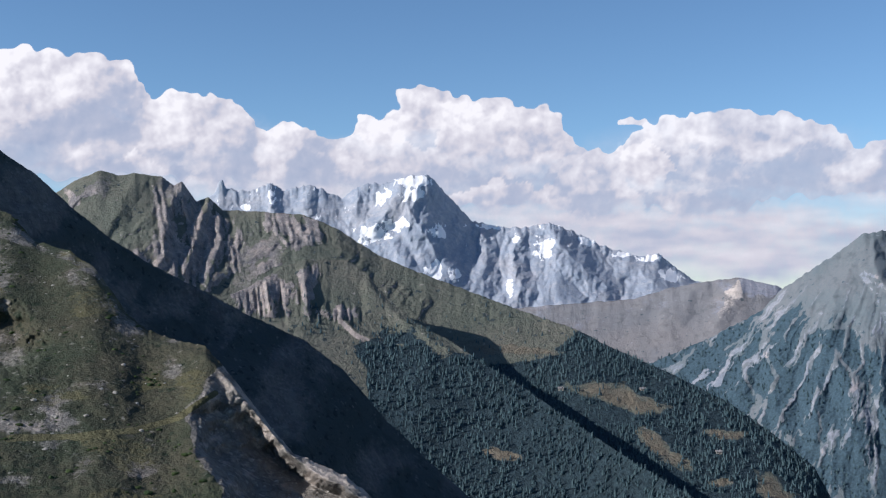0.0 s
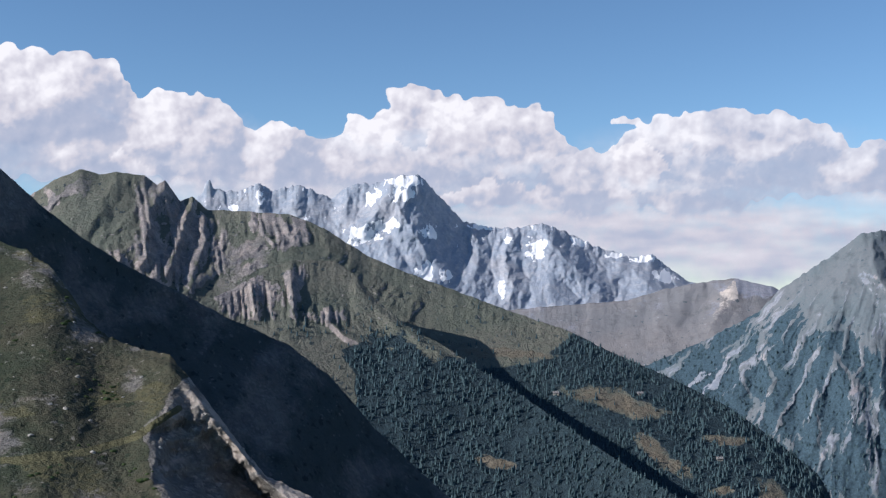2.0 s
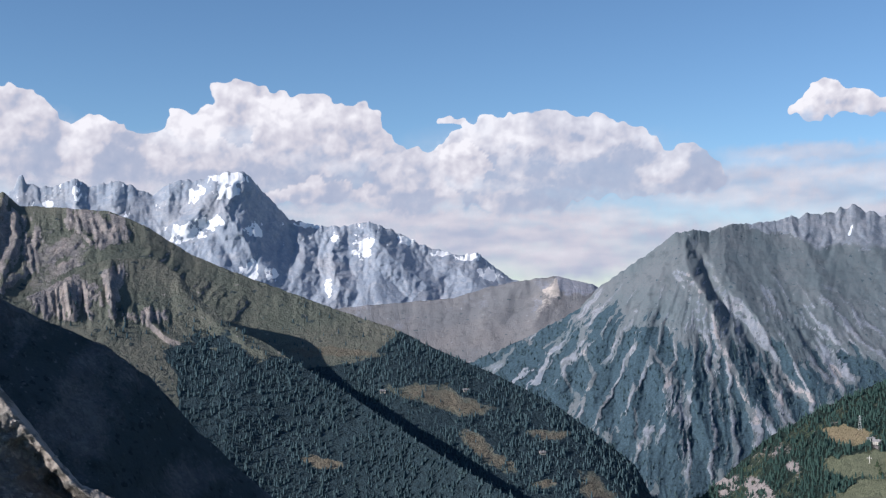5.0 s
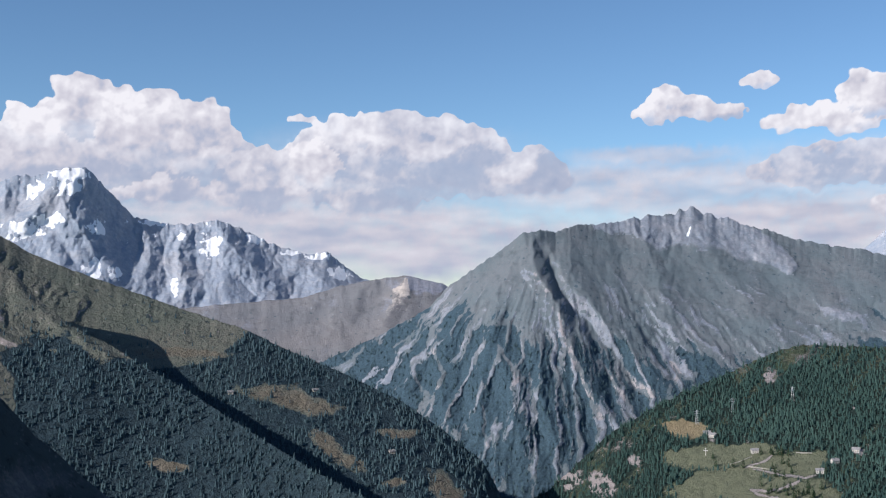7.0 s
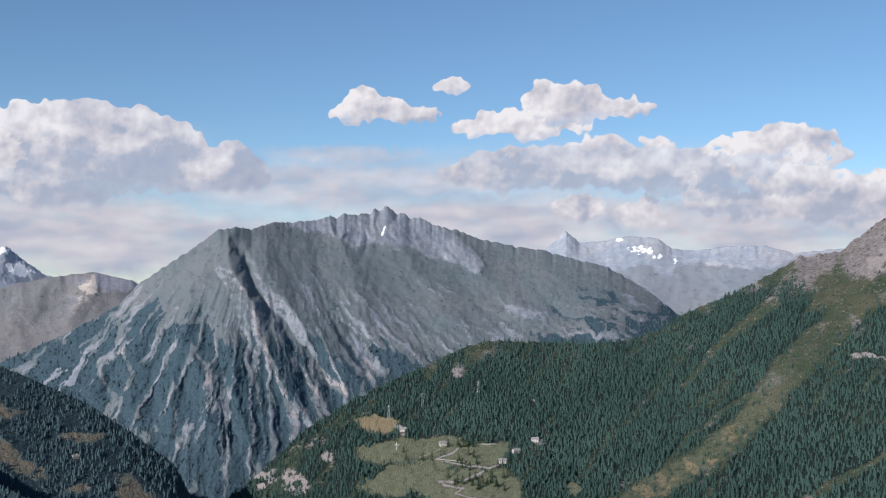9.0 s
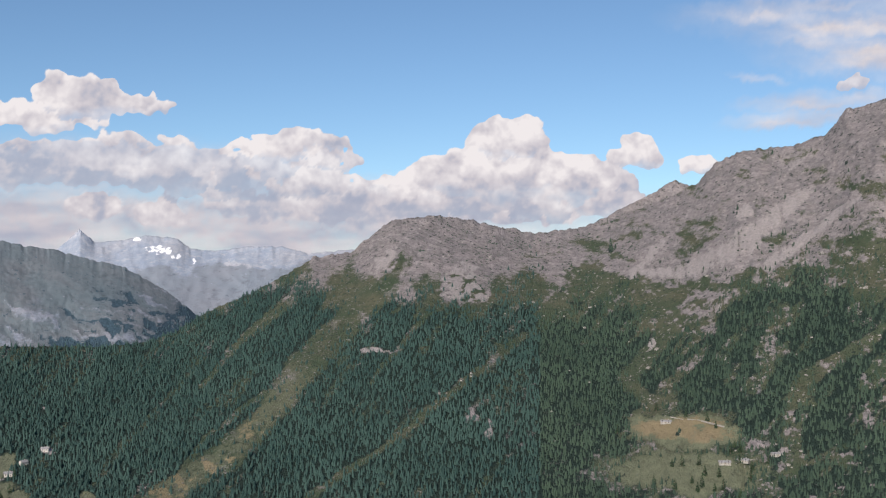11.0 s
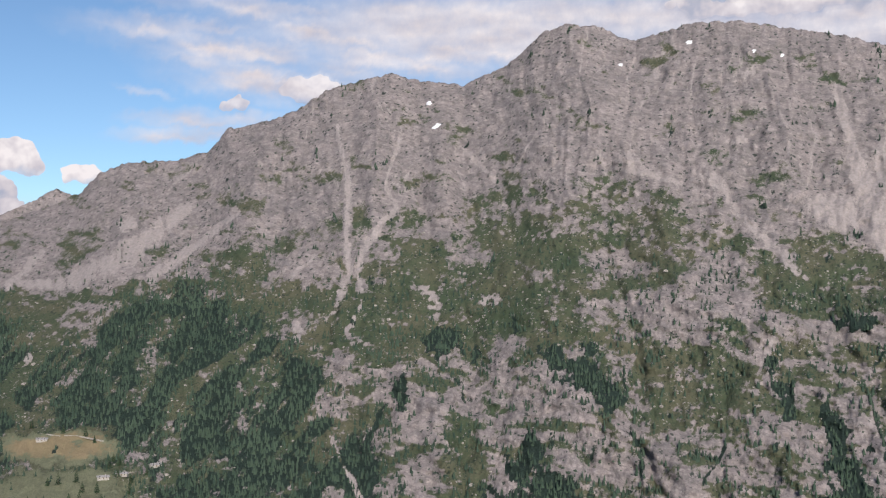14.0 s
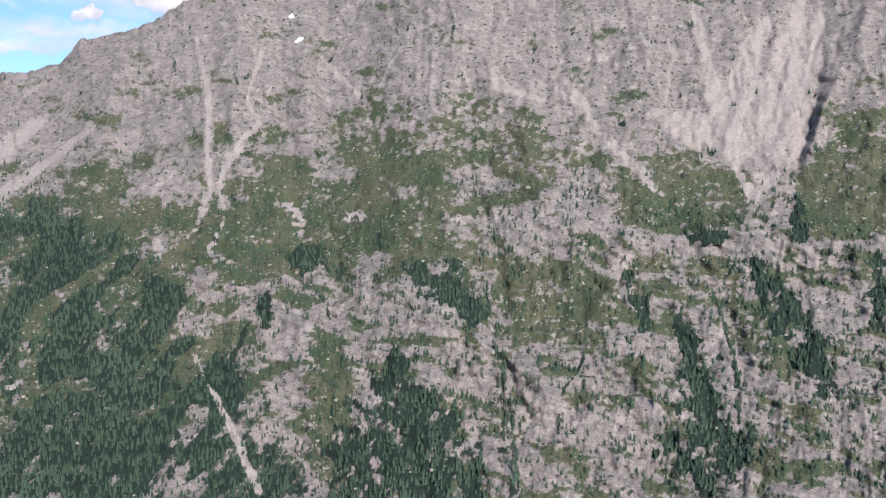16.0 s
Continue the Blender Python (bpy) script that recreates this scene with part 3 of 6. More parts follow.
hill = mountain_grid([(-26, 0.5), (-20.8, 2.7), (-19.3, 4.2), (-18.3, 4.9), (-17.1, 5.45), (-16.3, 5.2), (-15.5, 5.35), (-14.2, 5.2), (-13.6, 4.8), (-13.2, 5.0), (-12.5, 4.0), (-11.9, 4.25), (-11.2, 3.6), (-9.6, 3.55), (-7.1, 3.4), (-5.5, 2.75), (-3.3, 1.35), (-1.4, 0.55), (3.7, -1.35), (6.8, -2.4), (8.7, -3.35), (11.5, -4.55), (14.5, -6.0), (16.5, -7.4), (18.5, -8.95), (19.6, -11), (22, -15)],
    [(-26, 2500), (-12, 2420), (0, 2260), (20, 1900), (22, 1860)], [(-26, -8), (22, -17)], [(-26, 1700), (5, 1540), (22, 1420)], (-26, 22), 700, 200, curve=1.15, jag=0.05, jag_size=0.6, seed=7, relief=hill_relief, wear=2.2, out=0.9)
hill_open = np.maximum.reduce([patch(hill, 8.85, -5.82, 2.54, 0.62, lean=-10), patch(hill, 11.14, -8.36, 1.69, 0.62, lean=-35), patch(hill, 14.15, -7.51, 1.13, 0.28), patch(hill, 16.78, -10.35, 0.73, 1.13, lean=20), patch(hill, 13.99, -9.9, 0.68, 0.23), patch(hill, 3.68, -3.54, 2.54, 0.28, lean=-6)])
tree_line = along([(-26, -9), (-2, -4.2), (2, -4.0), (5.4, -3.9), (6.2, -3.0), (7.0, -2.2), (22, -3)], hill.az)
hill_wood = step(0.25, -0.35, hill.we - tree_line + 1.1 * fbm(hill.wx / 130, hill.wy / 70, 4, 46)) * (1 - hill_open)
hill_region = np.maximum.reduce([patch(hill, *q, soft=0.7) for q in HILL_ROCK])
hill_flute = ridged(hill.az / 0.42 + 0.3 * hill.el + 0.5 * hill.ja, hill.el / 4.5, 4, 45)
hill_fold = ridged((hill.az - 0.75 * hill.el + 0.8 * hill.ja) / 2.3, hill.el / 6, 4, 48, 0.5)
hill_crags = step(0.55, 0.8, hill_fold + 0.5 * fbm(hill.wx / 60, hill.wy / 90, 4, 49)) * step(-7, -9.5, hill.az) * step(-2.5, 0.5, hill.el) * 0.38
hill_rock = np.maximum(step(0.62, 0.95, 0.62 * hill_region + 0.6 * hill_flute * (hill_region > 0.01)), hill_crags)
mountain("green_hill", hill, hill_mat, {"grass": 1.0 - 1.3 * hill_rock - 0.9 * step(0.72, 0.55, hill.flat) + 0.4 * fbm(hill.wx / 120, hill.wy / 120, 4, 44), "wood": hill_wood, "hay": 0.6 * hill_open, "scree": hill_rock * 0.5 * ridged(hill.az / 0.25, hill.el / 3, 2, 47)}, "green alpine hill with pale limestone ribs and pastures")

def range_at(g, bearing, angle):
    """How far off a mountain side lies at a bearing and a height angle."""
    j = int(np.argmin(np.abs(g.az[0] - bearing)))
    return float(g.r[int(np.argmin(np.abs(g.el[:, j] - angle))), j])


SPUR_RIBS = [[(-9.87, -0.25, 10, 0.39), (-9.1, 0.07, 34, 0.45), (-8.78, -1.5, 30, 0.39)], [(-7.24, 0.95, 24, 0.34), (-7.01, -0.24, 40, 0.34), (-7.07, -1.5, 25, 0.28)], [(-6.13, -1.35, 20, 0.34), (-4.55, -2.45, 24, 0.28), (-2.65, -3.4, 14, 0.34)], [(-4.09, 0.71, 20, 0.85), (-2.98, -1.19, 30, 0.85), (0.2, -3.4, 30, 0.85)]]
SPUR_ROCK = [(-9.1, -0.72, 1.24, 0.96), (-6.98, -0.24, 0.56, 1.24), (-5.66, -1.76, 1.35, 0.51)]


def spur_relief(g):
    rough = ridged(g.az / 0.36 + 0.3 * g.el + 0.5 * g.ja, g.el / 4.0, 4, 55)
    h = 30 * fbm(g.wx / 260, g.wy / 260, 4, 52) + 4 * fbm(g.wx / 40, g.wy / 40, 3, 53)
    for line in SPUR_RIBS:
        h = np.maximum(h, h * 0.4 + 0.6 * rise(g, line))
    cliffs = np.maximum.reduce([patch(g, *q, soft=0.6) for q in SPUR_ROCK])
    return h + 20 * cliffs * (rough - 0.4)


SPUR_CREST = [(-14, -3), (-11.4, -0.9), (-9.9, -0.25), (-8.3, 0.7), (-7.1, 1.15), (-4.9, 1.1), (-3.9, 0.4), (-3.0, -0.7), (-1.4, -2.1), (0.5, -3.1), (2.1, -4.2), (3.7, -5.1), (6.8, -7.2), (9.9, -9.15), (12.9, -10.8), (14.7, -11.9), (18, -14.5)]
spur = mountain_grid(SPUR_CREST, [(a, range_at(hill, a, e) - 215) for a, e in SPUR_CREST], [(-14, -8), (0, -13), (18, -19)], [(-14, 1580), (0, 1440), (18, 1330)], (-14, 18), 520, 190, curve=1.1, jag=0.05, jag_size=0.7, seed=9, relief=spur_relief, back=0.6, back_fall=0.6, wear=2.0, out=0.9)
spur_open = np.maximum.reduce([patch(spur, 3.05, -8.83, 1.07, 0.25, lean=-14), streak(spur, [(-5.81, -3.39, 0.85), (-4.54, -4.65, 0.62), (-4.22, -5.9, 0.28)])])
spur_line = along([(-14, -6), (-5.5, -4.6), (-4.3, -3.4), (-2.5, -3.2), (0, -3.3), (18, -3.3)], spur.az)
spur_wood = step(0.25, -0.35, spur.we - spur_line + 1.7 * fbm(spur.wx / 110, spur.wy / 60, 5, 56, 0.6)) * (1 - spur_open)
spur_region = np.maximum.reduce([patch(spur, *q, soft=0.7) for q in SPUR_ROCK])
spur_flute = ridged(spur.az / 0.36 + 0.3 * spur.el + 0.5 * spur.ja, spur.el / 4.0, 4, 55)
spur_rock = step(0.62, 0.95, 0.62 * spur_region + 0.6 * spur_flute * (spur_region > 0.01))
mountain("wooded_spur", spur, hill_mat, {"grass": 1.0 - 1.3 * spur_rock - 0.8 * step(0.7, 0.5, spur.flat) + 0.35 * fbm(spur.wx / 90, spur.wy / 90, 4, 54), "wood": spur_wood, "hay": 0.8 * patch(spur, 3.05, -8.83, 1.07, 0.25, lean=-14), "scree": 0.5 * spur_rock * ridged(spur.az / 0.2, spur.el / 3, 2, 57)}, "spur with rock towers above and dark conifer wood below")

# --- snowy granite massif, far pass, far snow mountains
MASSIF_RIBS_UPPER = [[(-1.09, 5.21, 80, 1.13), (-1.66, 3.47, 110, 1.13), (-0.53, 1.78, 90, 1.13), (0.87, 0.08, 60, 1.13)], [(-2.08, 5.01, 60, 0.68), (-3.06, 3.18, 80, 0.73), (-4.18, 2.62, 50, 0.85)], [(1.72, 3.04, 40, 0.45), (2.28, 1.77, 60, 0.56), (1.99, -0.2, 60, 0.85)], [(3.84, 2.61, 60, 0.56), (3.55, 1.2, 90, 0.68), (3.96, -0.49, 80, 0.85)], [(5.53, 2.88, 70, 0.73), (6.22, 1.47, 110, 0.96), (8.17, -0.22, 90, 1.02)]]
MASSIF_RIBS_LOWER = [[(8.18, 1.6, 40, 0.73), (9.84, 0.61, 60, 0.85), (11.21, -0.51, 50, 0.85)], [(-4.18, 4.8, 50, 0.56), (-4.45, 3.46, 60, 0.68)], [(-6.67, 4.7, 40, 0.56), (-6.95, 3.72, 50, 0.56)], [(-8.73, 4.82, 40, 0.56), (-8.59, 3.85, 50, 0.56)], [(-2.5, 2.06, 40, 0.56), (-1.66, 0.09, 50, 0.68)]]
MASSIF_RIBS = MASSIF_RIBS_UPPER + MASSIF_RIBS_LOWER
MASSIF_SNOW_UPPER = [(patch, -1.51, 5.09, 0.85, 0.25), (patch, -1.66, 4.45, 0.73, 0.34), (patch, -3, 4.16, 0.39, 0.34), (patch, -0.31, 2.59, 0.39, 0.31), (patch, -3.76, 2.34, 0.79, 0.45), (patch, -0.54, 0.59, 0.39, 0.45), (patch, 0.53, 0.37, 0.23, 0.45), (patch, 3.4, -0.21, 0.2, 0.39), (patch, 5.1, 1.76, 0.45, 0.56), (patch, 2.57, 2.84, 0.62, 0.14), (patch, 7.2, 2.08, 0.51, 0.23), (patch, 10.26, 1.22, 0.68, 0.17), (patch, 11.49, 0.38, 0.62, 0.28), (patch, 9.01, 1.46, 0.39, 0.17), (patch, 3.69, 2.16, 0.28, 0.17), (patch, -2.5, 2.9, 0.96, 0.23)]
MASSIF_SNOW_LOWER = [(patch, -9.81, 3.7, 0.45, 0.14), (patch, -8.59, 4.21, 0.14, 0.39)]
MASSIF_SNOW = MASSIF_SNOW_UPPER + MASSIF_SNOW_LOWER


def massif_relief(g):
    h = 15 * (ridged(g.az / 0.8 - 0.3 * g.el + 0.6 * g.ja, g.el / 3.0, 5, 62, 0.55) - 0.5) + 50 * fbm(g.az / 2.4, g.el / 3.2, 3, 65) + 2 * fbm(g.az / 0.3, g.el / 0.3, 4, 63)
    for line in MASSIF_RIBS:
        h = h + 0.75 * rise(g, line)
    return h


massif = mountain_grid([(-16, 3.2), (-11.7, 4.1), (-11.4, 4.5), (-11.28, 4.9), (-11.02, 5.05), (-10.9, 4.6), (-9.7, 4.5), (-8.7, 4.95), (-8.05, 4.55), (-6.7, 4.9), (-5.85, 4.5), (-5.1, 4.2), (-4.5, 4.7), (-3.75, 5.0), (-3.05, 4.9), (-2.15, 5.3), (-1.2, 5.4), (-0.65, 5.35), (-0.1, 4.75), (0.9, 3.7), (1.45, 3.05), (2.3, 2.95), (2.9, 2.75), (4, 2.75), (5.4, 3.0), (6.8, 2.45), (8.2, 1.75), (9.85, 1.3), (10.8, 1.4), (11.8, 0.6), (12.6, 0.05), (16, -1)],
    [(-16, 4700), (-2, 4560), (6, 4620), (16, 4750)], [(-16, -3), (16, -3)], [(-16, 3900), (16, 4100)], (-16, 16), 640, 160, curve=1.0, jag=0.13, jag_size=0.35, seed=11, relief=massif_relief, back=0.3, wear=5.0, out=0.7, rag=0.8, teeth=16)
snow = np.maximum.reduce([f(massif, *q) for f, *q in MASSIF_SNOW]) + 0.12 * step(1.0, 4.0, massif.el) * step(0.55, 0.8, massif.flat)
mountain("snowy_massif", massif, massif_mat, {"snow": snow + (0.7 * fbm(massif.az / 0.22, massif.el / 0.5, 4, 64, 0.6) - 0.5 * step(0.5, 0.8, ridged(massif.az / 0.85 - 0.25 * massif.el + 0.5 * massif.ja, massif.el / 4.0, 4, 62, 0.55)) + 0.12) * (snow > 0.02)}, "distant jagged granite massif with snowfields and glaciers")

passg = mountain_grid([(1, -1.6), (3.1, -1.4), (5.1, -1.2), (7, -1.05), (9.5, -0.85), (11.5, -0.25), (12.85, 0), (14.7, 0.25), (15.5, 0.05), (16.6, -0.2), (17.9, -0.8), (21, -2)],
    [(1, 3900), (21, 4000)], [(1, -6), (21, -6)], [(1, 3350), (21, 3400)], (1, 21), 240, 80, curve=1.1, jag=0.06, jag_size=0.5, seed=13,
    relief=lambda g: 30 * fbm(g.wx / 300, g.wy / 300, 4, 71) + 0.3 * rise(g, [(14.74, 0.15, 50, 0.68), (13.79, -1.61, 60, 0.68), (13.37, -2.44, 30, 0.68)]) + 0.4 * rise(g, [(12.85, -0.09, 40, 0.56), (11.47, -1.62, 50, 0.85)]), back=0.5, wear=3, out=0.9)
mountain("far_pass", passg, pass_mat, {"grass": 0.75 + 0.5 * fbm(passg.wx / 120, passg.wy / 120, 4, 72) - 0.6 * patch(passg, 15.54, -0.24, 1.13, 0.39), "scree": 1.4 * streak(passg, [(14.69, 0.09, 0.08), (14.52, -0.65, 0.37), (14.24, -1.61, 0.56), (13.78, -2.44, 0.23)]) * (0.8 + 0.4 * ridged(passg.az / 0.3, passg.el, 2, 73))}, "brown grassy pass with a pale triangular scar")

farsnow = mountain_grid([(33, 0.6), (35.2, 1.2), (36.7, 1.45), (37.7, 2.37), (38.4, 1.75), (39.7, 1.9), (40.8, 2.1), (42.2, 2.0), (42.9, 1.45), (44.2, 1.4), (45.6, 1.6), (47.3, 1.6), (48.6, 1.25), (50.6, 1.45), (53, 1.3), (56, 0.5)],
    [(33, 4650), (56, 4650)], [(33, -3), (56, -3)], [(33, 3900), (56, 3900)], (33, 56), 280, 80, curve=1.1, jag=0.08, jag_size=0.4, seed=15,
    relief=lambda g: 60 * fbm(g.wx / 300, g.wy / 300, 4, 75) + 14 * (ridged(g.az / 0.9 + 0.6 * g.ja, g.el / 1.2, 4, 76) - 0.5), back=0.3, wear=2, out=0.8)
far_snow = np.maximum.reduce([patch(farsnow, 40.38, 1.98, 0.28, 0.17), patch(farsnow, 41.51, 1.47, 0.73, 0.2), patch(farsnow, 42.22, 1.13, 0.28, 0.17), patch(farsnow, 43, 0.85, 0.17, 0.11), patch(farsnow, 37.99, 2.25, 0.17, 0.14)])
mountain("far_snow_range", farsnow, massif_mat, {"snow": 0.62 * far_snow + 0.8 * fbm(farsnow.az / 0.25, farsnow.el / 0.14, 4, 77, 0.6) * (far_snow > 0.02), "grass": step(1.3, -0.2, farsnow.el + 1.0 * fbm(farsnow.az / 1.5, farsnow.el / 1.2, 4, 78)), "scree": 0.9 * patch(farsnow, 44.74, 0.49, 1.13, 0.39)}, "distant range with snow patches, tinted blue-grey for haze")

# --- broad mountain across the valley, blue haze put into its colours
ROCKY_RIBS_UPPER = [[(21.06, 2.36, 20, 0.56), (21.05, 0.73, 70, 0.73), (22.16, -1.24, 100, 0.85), (22.84, -3.19, 95, 0.96), (23.94, -5.4, 80, 0.96), (25.3, -7.3, 50, 0.85)], [(22.88, 2.54, 20, 0.56), (22.86, 0.44, 50, 0.85), (24.24, -1.8, 60, 1.13), (26.15, -4, 60, 1.13), (28.3, -6.16, 40, 1.13)], [(20.63, 1.85, 20, 0.56), (19.22, -0.67, 60, 0.85), (18.93, -2.92, 60, 0.85), (19.9, -5.42, 60, 0.73), (20.31, -7.9, 40, 0.73)]]
ROCKY_RIBS_MIDDLE = [[(18.94, -0.11, 20, 0.73), (16.96, -2.35, 45, 0.73), (16.26, -4.31, 50, 0.62), (16.67, -6.81, 40, 0.56)], [(16.97, -1.79, 10, 0.62), (15.13, -3.75, 30, 0.62), (14.85, -5.42, 40, 0.56)], [(19.22, -1.8, 20, 0.56), (18.36, -5.15, 45, 0.62), (18.35, -7.63, 40, 0.56)], [(21.45, -2.92, 20, 0.56), (21.44, -5.69, 50, 0.62), (22.12, -8.16, 40, 0.62)], [(28.78, 3.31, 40, 0.62), (29.7, 1.23, 60, 1.13), (31.53, -1.23, 50, 1.41), (33.08, -3.1, 40, 1.41)]]
ROCKY_RIBS_LOWER = [[(25.92, 2.93, 30, 0.68), (26.73, 1.26, 50, 0.85), (27.79, -1.79, 60, 1.13), (29.66, -3.96, 50, 1.13)], [(31.29, 2.69, 30, 0.85), (33.52, 0.33, 50, 1.13), (35.75, -1.91, 50, 1.13)], [(35.18, 1.46, 20, 0.85), (37.71, -0.22, 40, 1.13), (39.68, -2.47, 50, 1.41)]]
ROCKY_RIBS = ROCKY_RIBS_UPPER + ROCKY_RIBS_MIDDLE + ROCKY_RIBS_LOWER
ROCKY_PALE_UPPER = [[(20.92, 2.13, 0.23), (21.19, 0.16, 0.25), (22.29, -1.8, 0.28), (22.84, -3.47, 0.25), (23.66, -5.4, 0.25), (24.34, -6.77, 0.23)], [(20.63, 1.57, 0.14), (22.16, -0.12, 0.17), (22.85, -1.8, 0.11)], [(16.06, -3.47, 0.14), (16.54, -4.59, 0.23), (16.25, -5.42, 0.14)], [(15.13, -4.86, 0.17), (15.69, -5.7, 0.23), (15.27, -6.53, 0.11)], [(19.21, -3.2, 0.17), (20.32, -4.87, 0.25), (19.9, -5.42, 0.14)], [(19.22, -1.24, 0.34), (18.37, -2.08, 0.23), (20.06, -2.08, 0.17)], [(24.22, -4.02, 0.17), (25.31, -5.66, 0.23), (25.86, -6.2, 0.17)]]
ROCKY_PALE_LOWER = [[(27.78, -3.98, 0.14), (28.18, -4.66, 0.25), (27.77, -5.08, 0.14)], [(18.5, -6.26, 0.11), (18.63, -8.18, 0.11)], [(22.28, -4.3, 0.11), (22.55, -6.24, 0.14)], [(25.32, -4.56, 0.56), (26.68, -5.64, 0.39)]]
ROCKY_PALE = ROCKY_PALE_UPPER + ROCKY_PALE_LOWER
ROCKY_CUTS = [[(21.34, 1.85, 20, 0.34), (22.3, -0.4, 60, 0.51), (23.68, -2.08, 80, 0.62), (25.05, -3.73, 70, 0.68), (26.14, -5.37, 40, 0.68)], [(25.09, 1.82, 10, 0.39), (25.9, -0.68, 40, 0.56), (27.24, -3.17, 60, 0.73), (28.04, -4.25, 40, 0.68)], [(19.92, -1.8, 20, 0.45), (20.61, -4.03, 45, 0.51), (21.16, -6.25, 45, 0.51), (21.28, -8.44, 30, 0.45)], [(17.39, -2.92, 20, 0.39), (17.52, -5.43, 45, 0.51), (17.51, -7.91, 30, 0.45)], [(24.23, -3.46, 20, 0.39), (24.9, -6.21, 40, 0.51)]]
ROCKY_CRAG = [(24.27, 2.81, 0.34), (26.19, 2.79, 0.56), (27.56, 2.36, 0.96), (28.91, 2.62, 1.18), (30.51, 2.32, 1.02), (32.09, 1.49, 0.62), (33.38, 0.66, 0.34)]


def rocky_flutes(g):
    """Ribs that fan out below the summit."""
    fan = np.degrees(np.arctan2(g.az - 22.0, 5.5 - g.el))
    return ridged(fan / 5.2 + 0.28 * g.ja, np.hypot(g.az - 22.0, 5.5 - g.el) / 8, 5, 87, 0.62)


def rocky_relief(g):
    h = 30 * fbm(g.wx / 420, g.wy / 420, 4, 82) + 5 * fbm(g.wx / 45, g.wy / 45, 4, 84)
    rough = rocky_flutes(g)
    for line in ROCKY_RIBS:
        h = h + 0.5 * rise(g, line)
    for line in ROCKY_CUTS:
        h = h - (0.65 if line is ROCKY_CUTS[0] else 0.4) * rise(g, line)
    h = h + (5 + 23 * step(0.5, -3, g.el)) * (rough - 0.4)
    return h + 22 * streak(g, ROCKY_CRAG) * ridged(g.az / 0.9 + 0.6 * g.ja + 0.5 * g.el, g.el / 1.2, 4, 86)


rocky = mountain_grid([(7, -5.8), (9.4, -4.6), (10.5, -4.0), (13, -2.9), (15.8, -1.4), (16.7, -0.4), (18.1, 0.6), (19.5, 1.55), (20.45, 2.3), (21.4, 2.5), (22.1, 2.37), (23.05, 2.7), (24.1, 2.75), (25.3, 2.85), (26, 3.1), (26.3, 2.95), (26.7, 3.25), (27.2, 3.1), (27.7, 3.25), (27.95, 3.15), (28.2, 3.5), (28.45, 3.3), (28.75, 3.6), (29.0, 3.5), (29.3, 3.15), (29.65, 3.25), (30.0, 2.95), (30.5, 3.02), (31.2, 2.65), (32.4, 2.35), (33.5, 1.95), (35.2, 1.6), (36.6, 1.4), (38, 1.0), (39.7, 0.6), (41.6, -0.5), (43, -1.6), (44.2, -2.5), (47, -4)],
    [(7, 3300), (21, 3250), (29, 3600), (47, 3800)], [(7, -15), (47, -9)], [(7, 2350), (47, 2900)], (7, 47), 740, 200, curve=1.12, jag=0.09, jag_size=0.3, seed=17, relief=rocky_relief, wear=2.0, out=0.62, rag=0.9, teeth=24)
pale = np.maximum.reduce([streak(rocky, [(a, e, 0.62 * w) for a, e, w in q], 0.95) for q in ROCKY_PALE]) * (0.75 + 0.5 * rocky_flutes(rocky)) * (0.8 + 0.7 * fbm(rocky.wx / 14, rocky.wy / 70, 4, 132))
gully = step(0.9, 1.7, rocky.water)
crag = streak(rocky, ROCKY_CRAG)
wood_line = along([(7, -4.0), (12, -3.0), (15, -2.4), (19, -2.6), (21, -3.4), (25, -3.8), (30, -4.3), (36, -3.6), (40, -1.6), (47, -1.6)], rocky.az)
fluted = rocky_flutes(rocky)
bare_ribs = step(0.58, 0.74, fluted + 0.14 * fbm(rocky.wx / 30, rocky.wy / 90, 4, 89)) * step(1.5, -2.0, rocky.el)
rocky_wood = 1.05 * step(0.7, -0.7, rocky.we - wood_line - 0.6 + 4.0 * (fluted - 0.45) + 1.6 * fbm(rocky.az / 2.2, rocky.el / 3, 4, 88)) * (1 - 1.1 * pale) - 0.9 * bare_ribs
mountain("broad_mountain", rocky, rocky_mat, {"grass": 0.9 - 0.9 * crag - 0.6 * step(0.55, 0.4, rocky.flat) + 0.5 * fbm(rocky.wx / 160, rocky.wy / 160, 4, 85) - 0.6 * step(0.62, 0.85, rocky_flutes(rocky)) * step(1.5, -1.5, rocky.el) + 0.25 * step(0, 2, rocky.el), "wood": rocky_wood, "scree": np.maximum.reduce([pale, 0.4 * bare_ribs * step(-0.2, 0.4, fbm(rocky.wx / 60, rocky.wy / 150, 4, 90)), 0.5 * gully * step(-1, 1, rocky.el)]), "snow": streak(rocky, [(28.65, 2.53, 0.06), (28.57, 2.2, 0.06)])}, "broad mountain in blue haze tint, bare ribs above, woods below")


# --- wooded ridge and great rocky mountain: one continuous side, in two pieces
LONG_CREST = [(17, -14), (20.9, -10.7), (21.7, -10.25), (23.1, -9), (24.9, -7.4), (27, -6.1), (29.7, -4.8), (31.9, -3.8), (33, -3.3), (34.1, -3.1), (36.6, -3.15), (39.1, -3.2), (40.8, -3.0), (42.2, -2.5), (43.6, -1.6), (45.3, -0.9), (46.7, -0.2), (48.1, 0.6), (48.9, 1.1), (50.6, 1.3), (51.9, 2.3), (52.7, 2.9), (54.6, 3.15), (55.9, 3.05), (58, 2.6), (59.8, 2.25), (61, 2.4)]
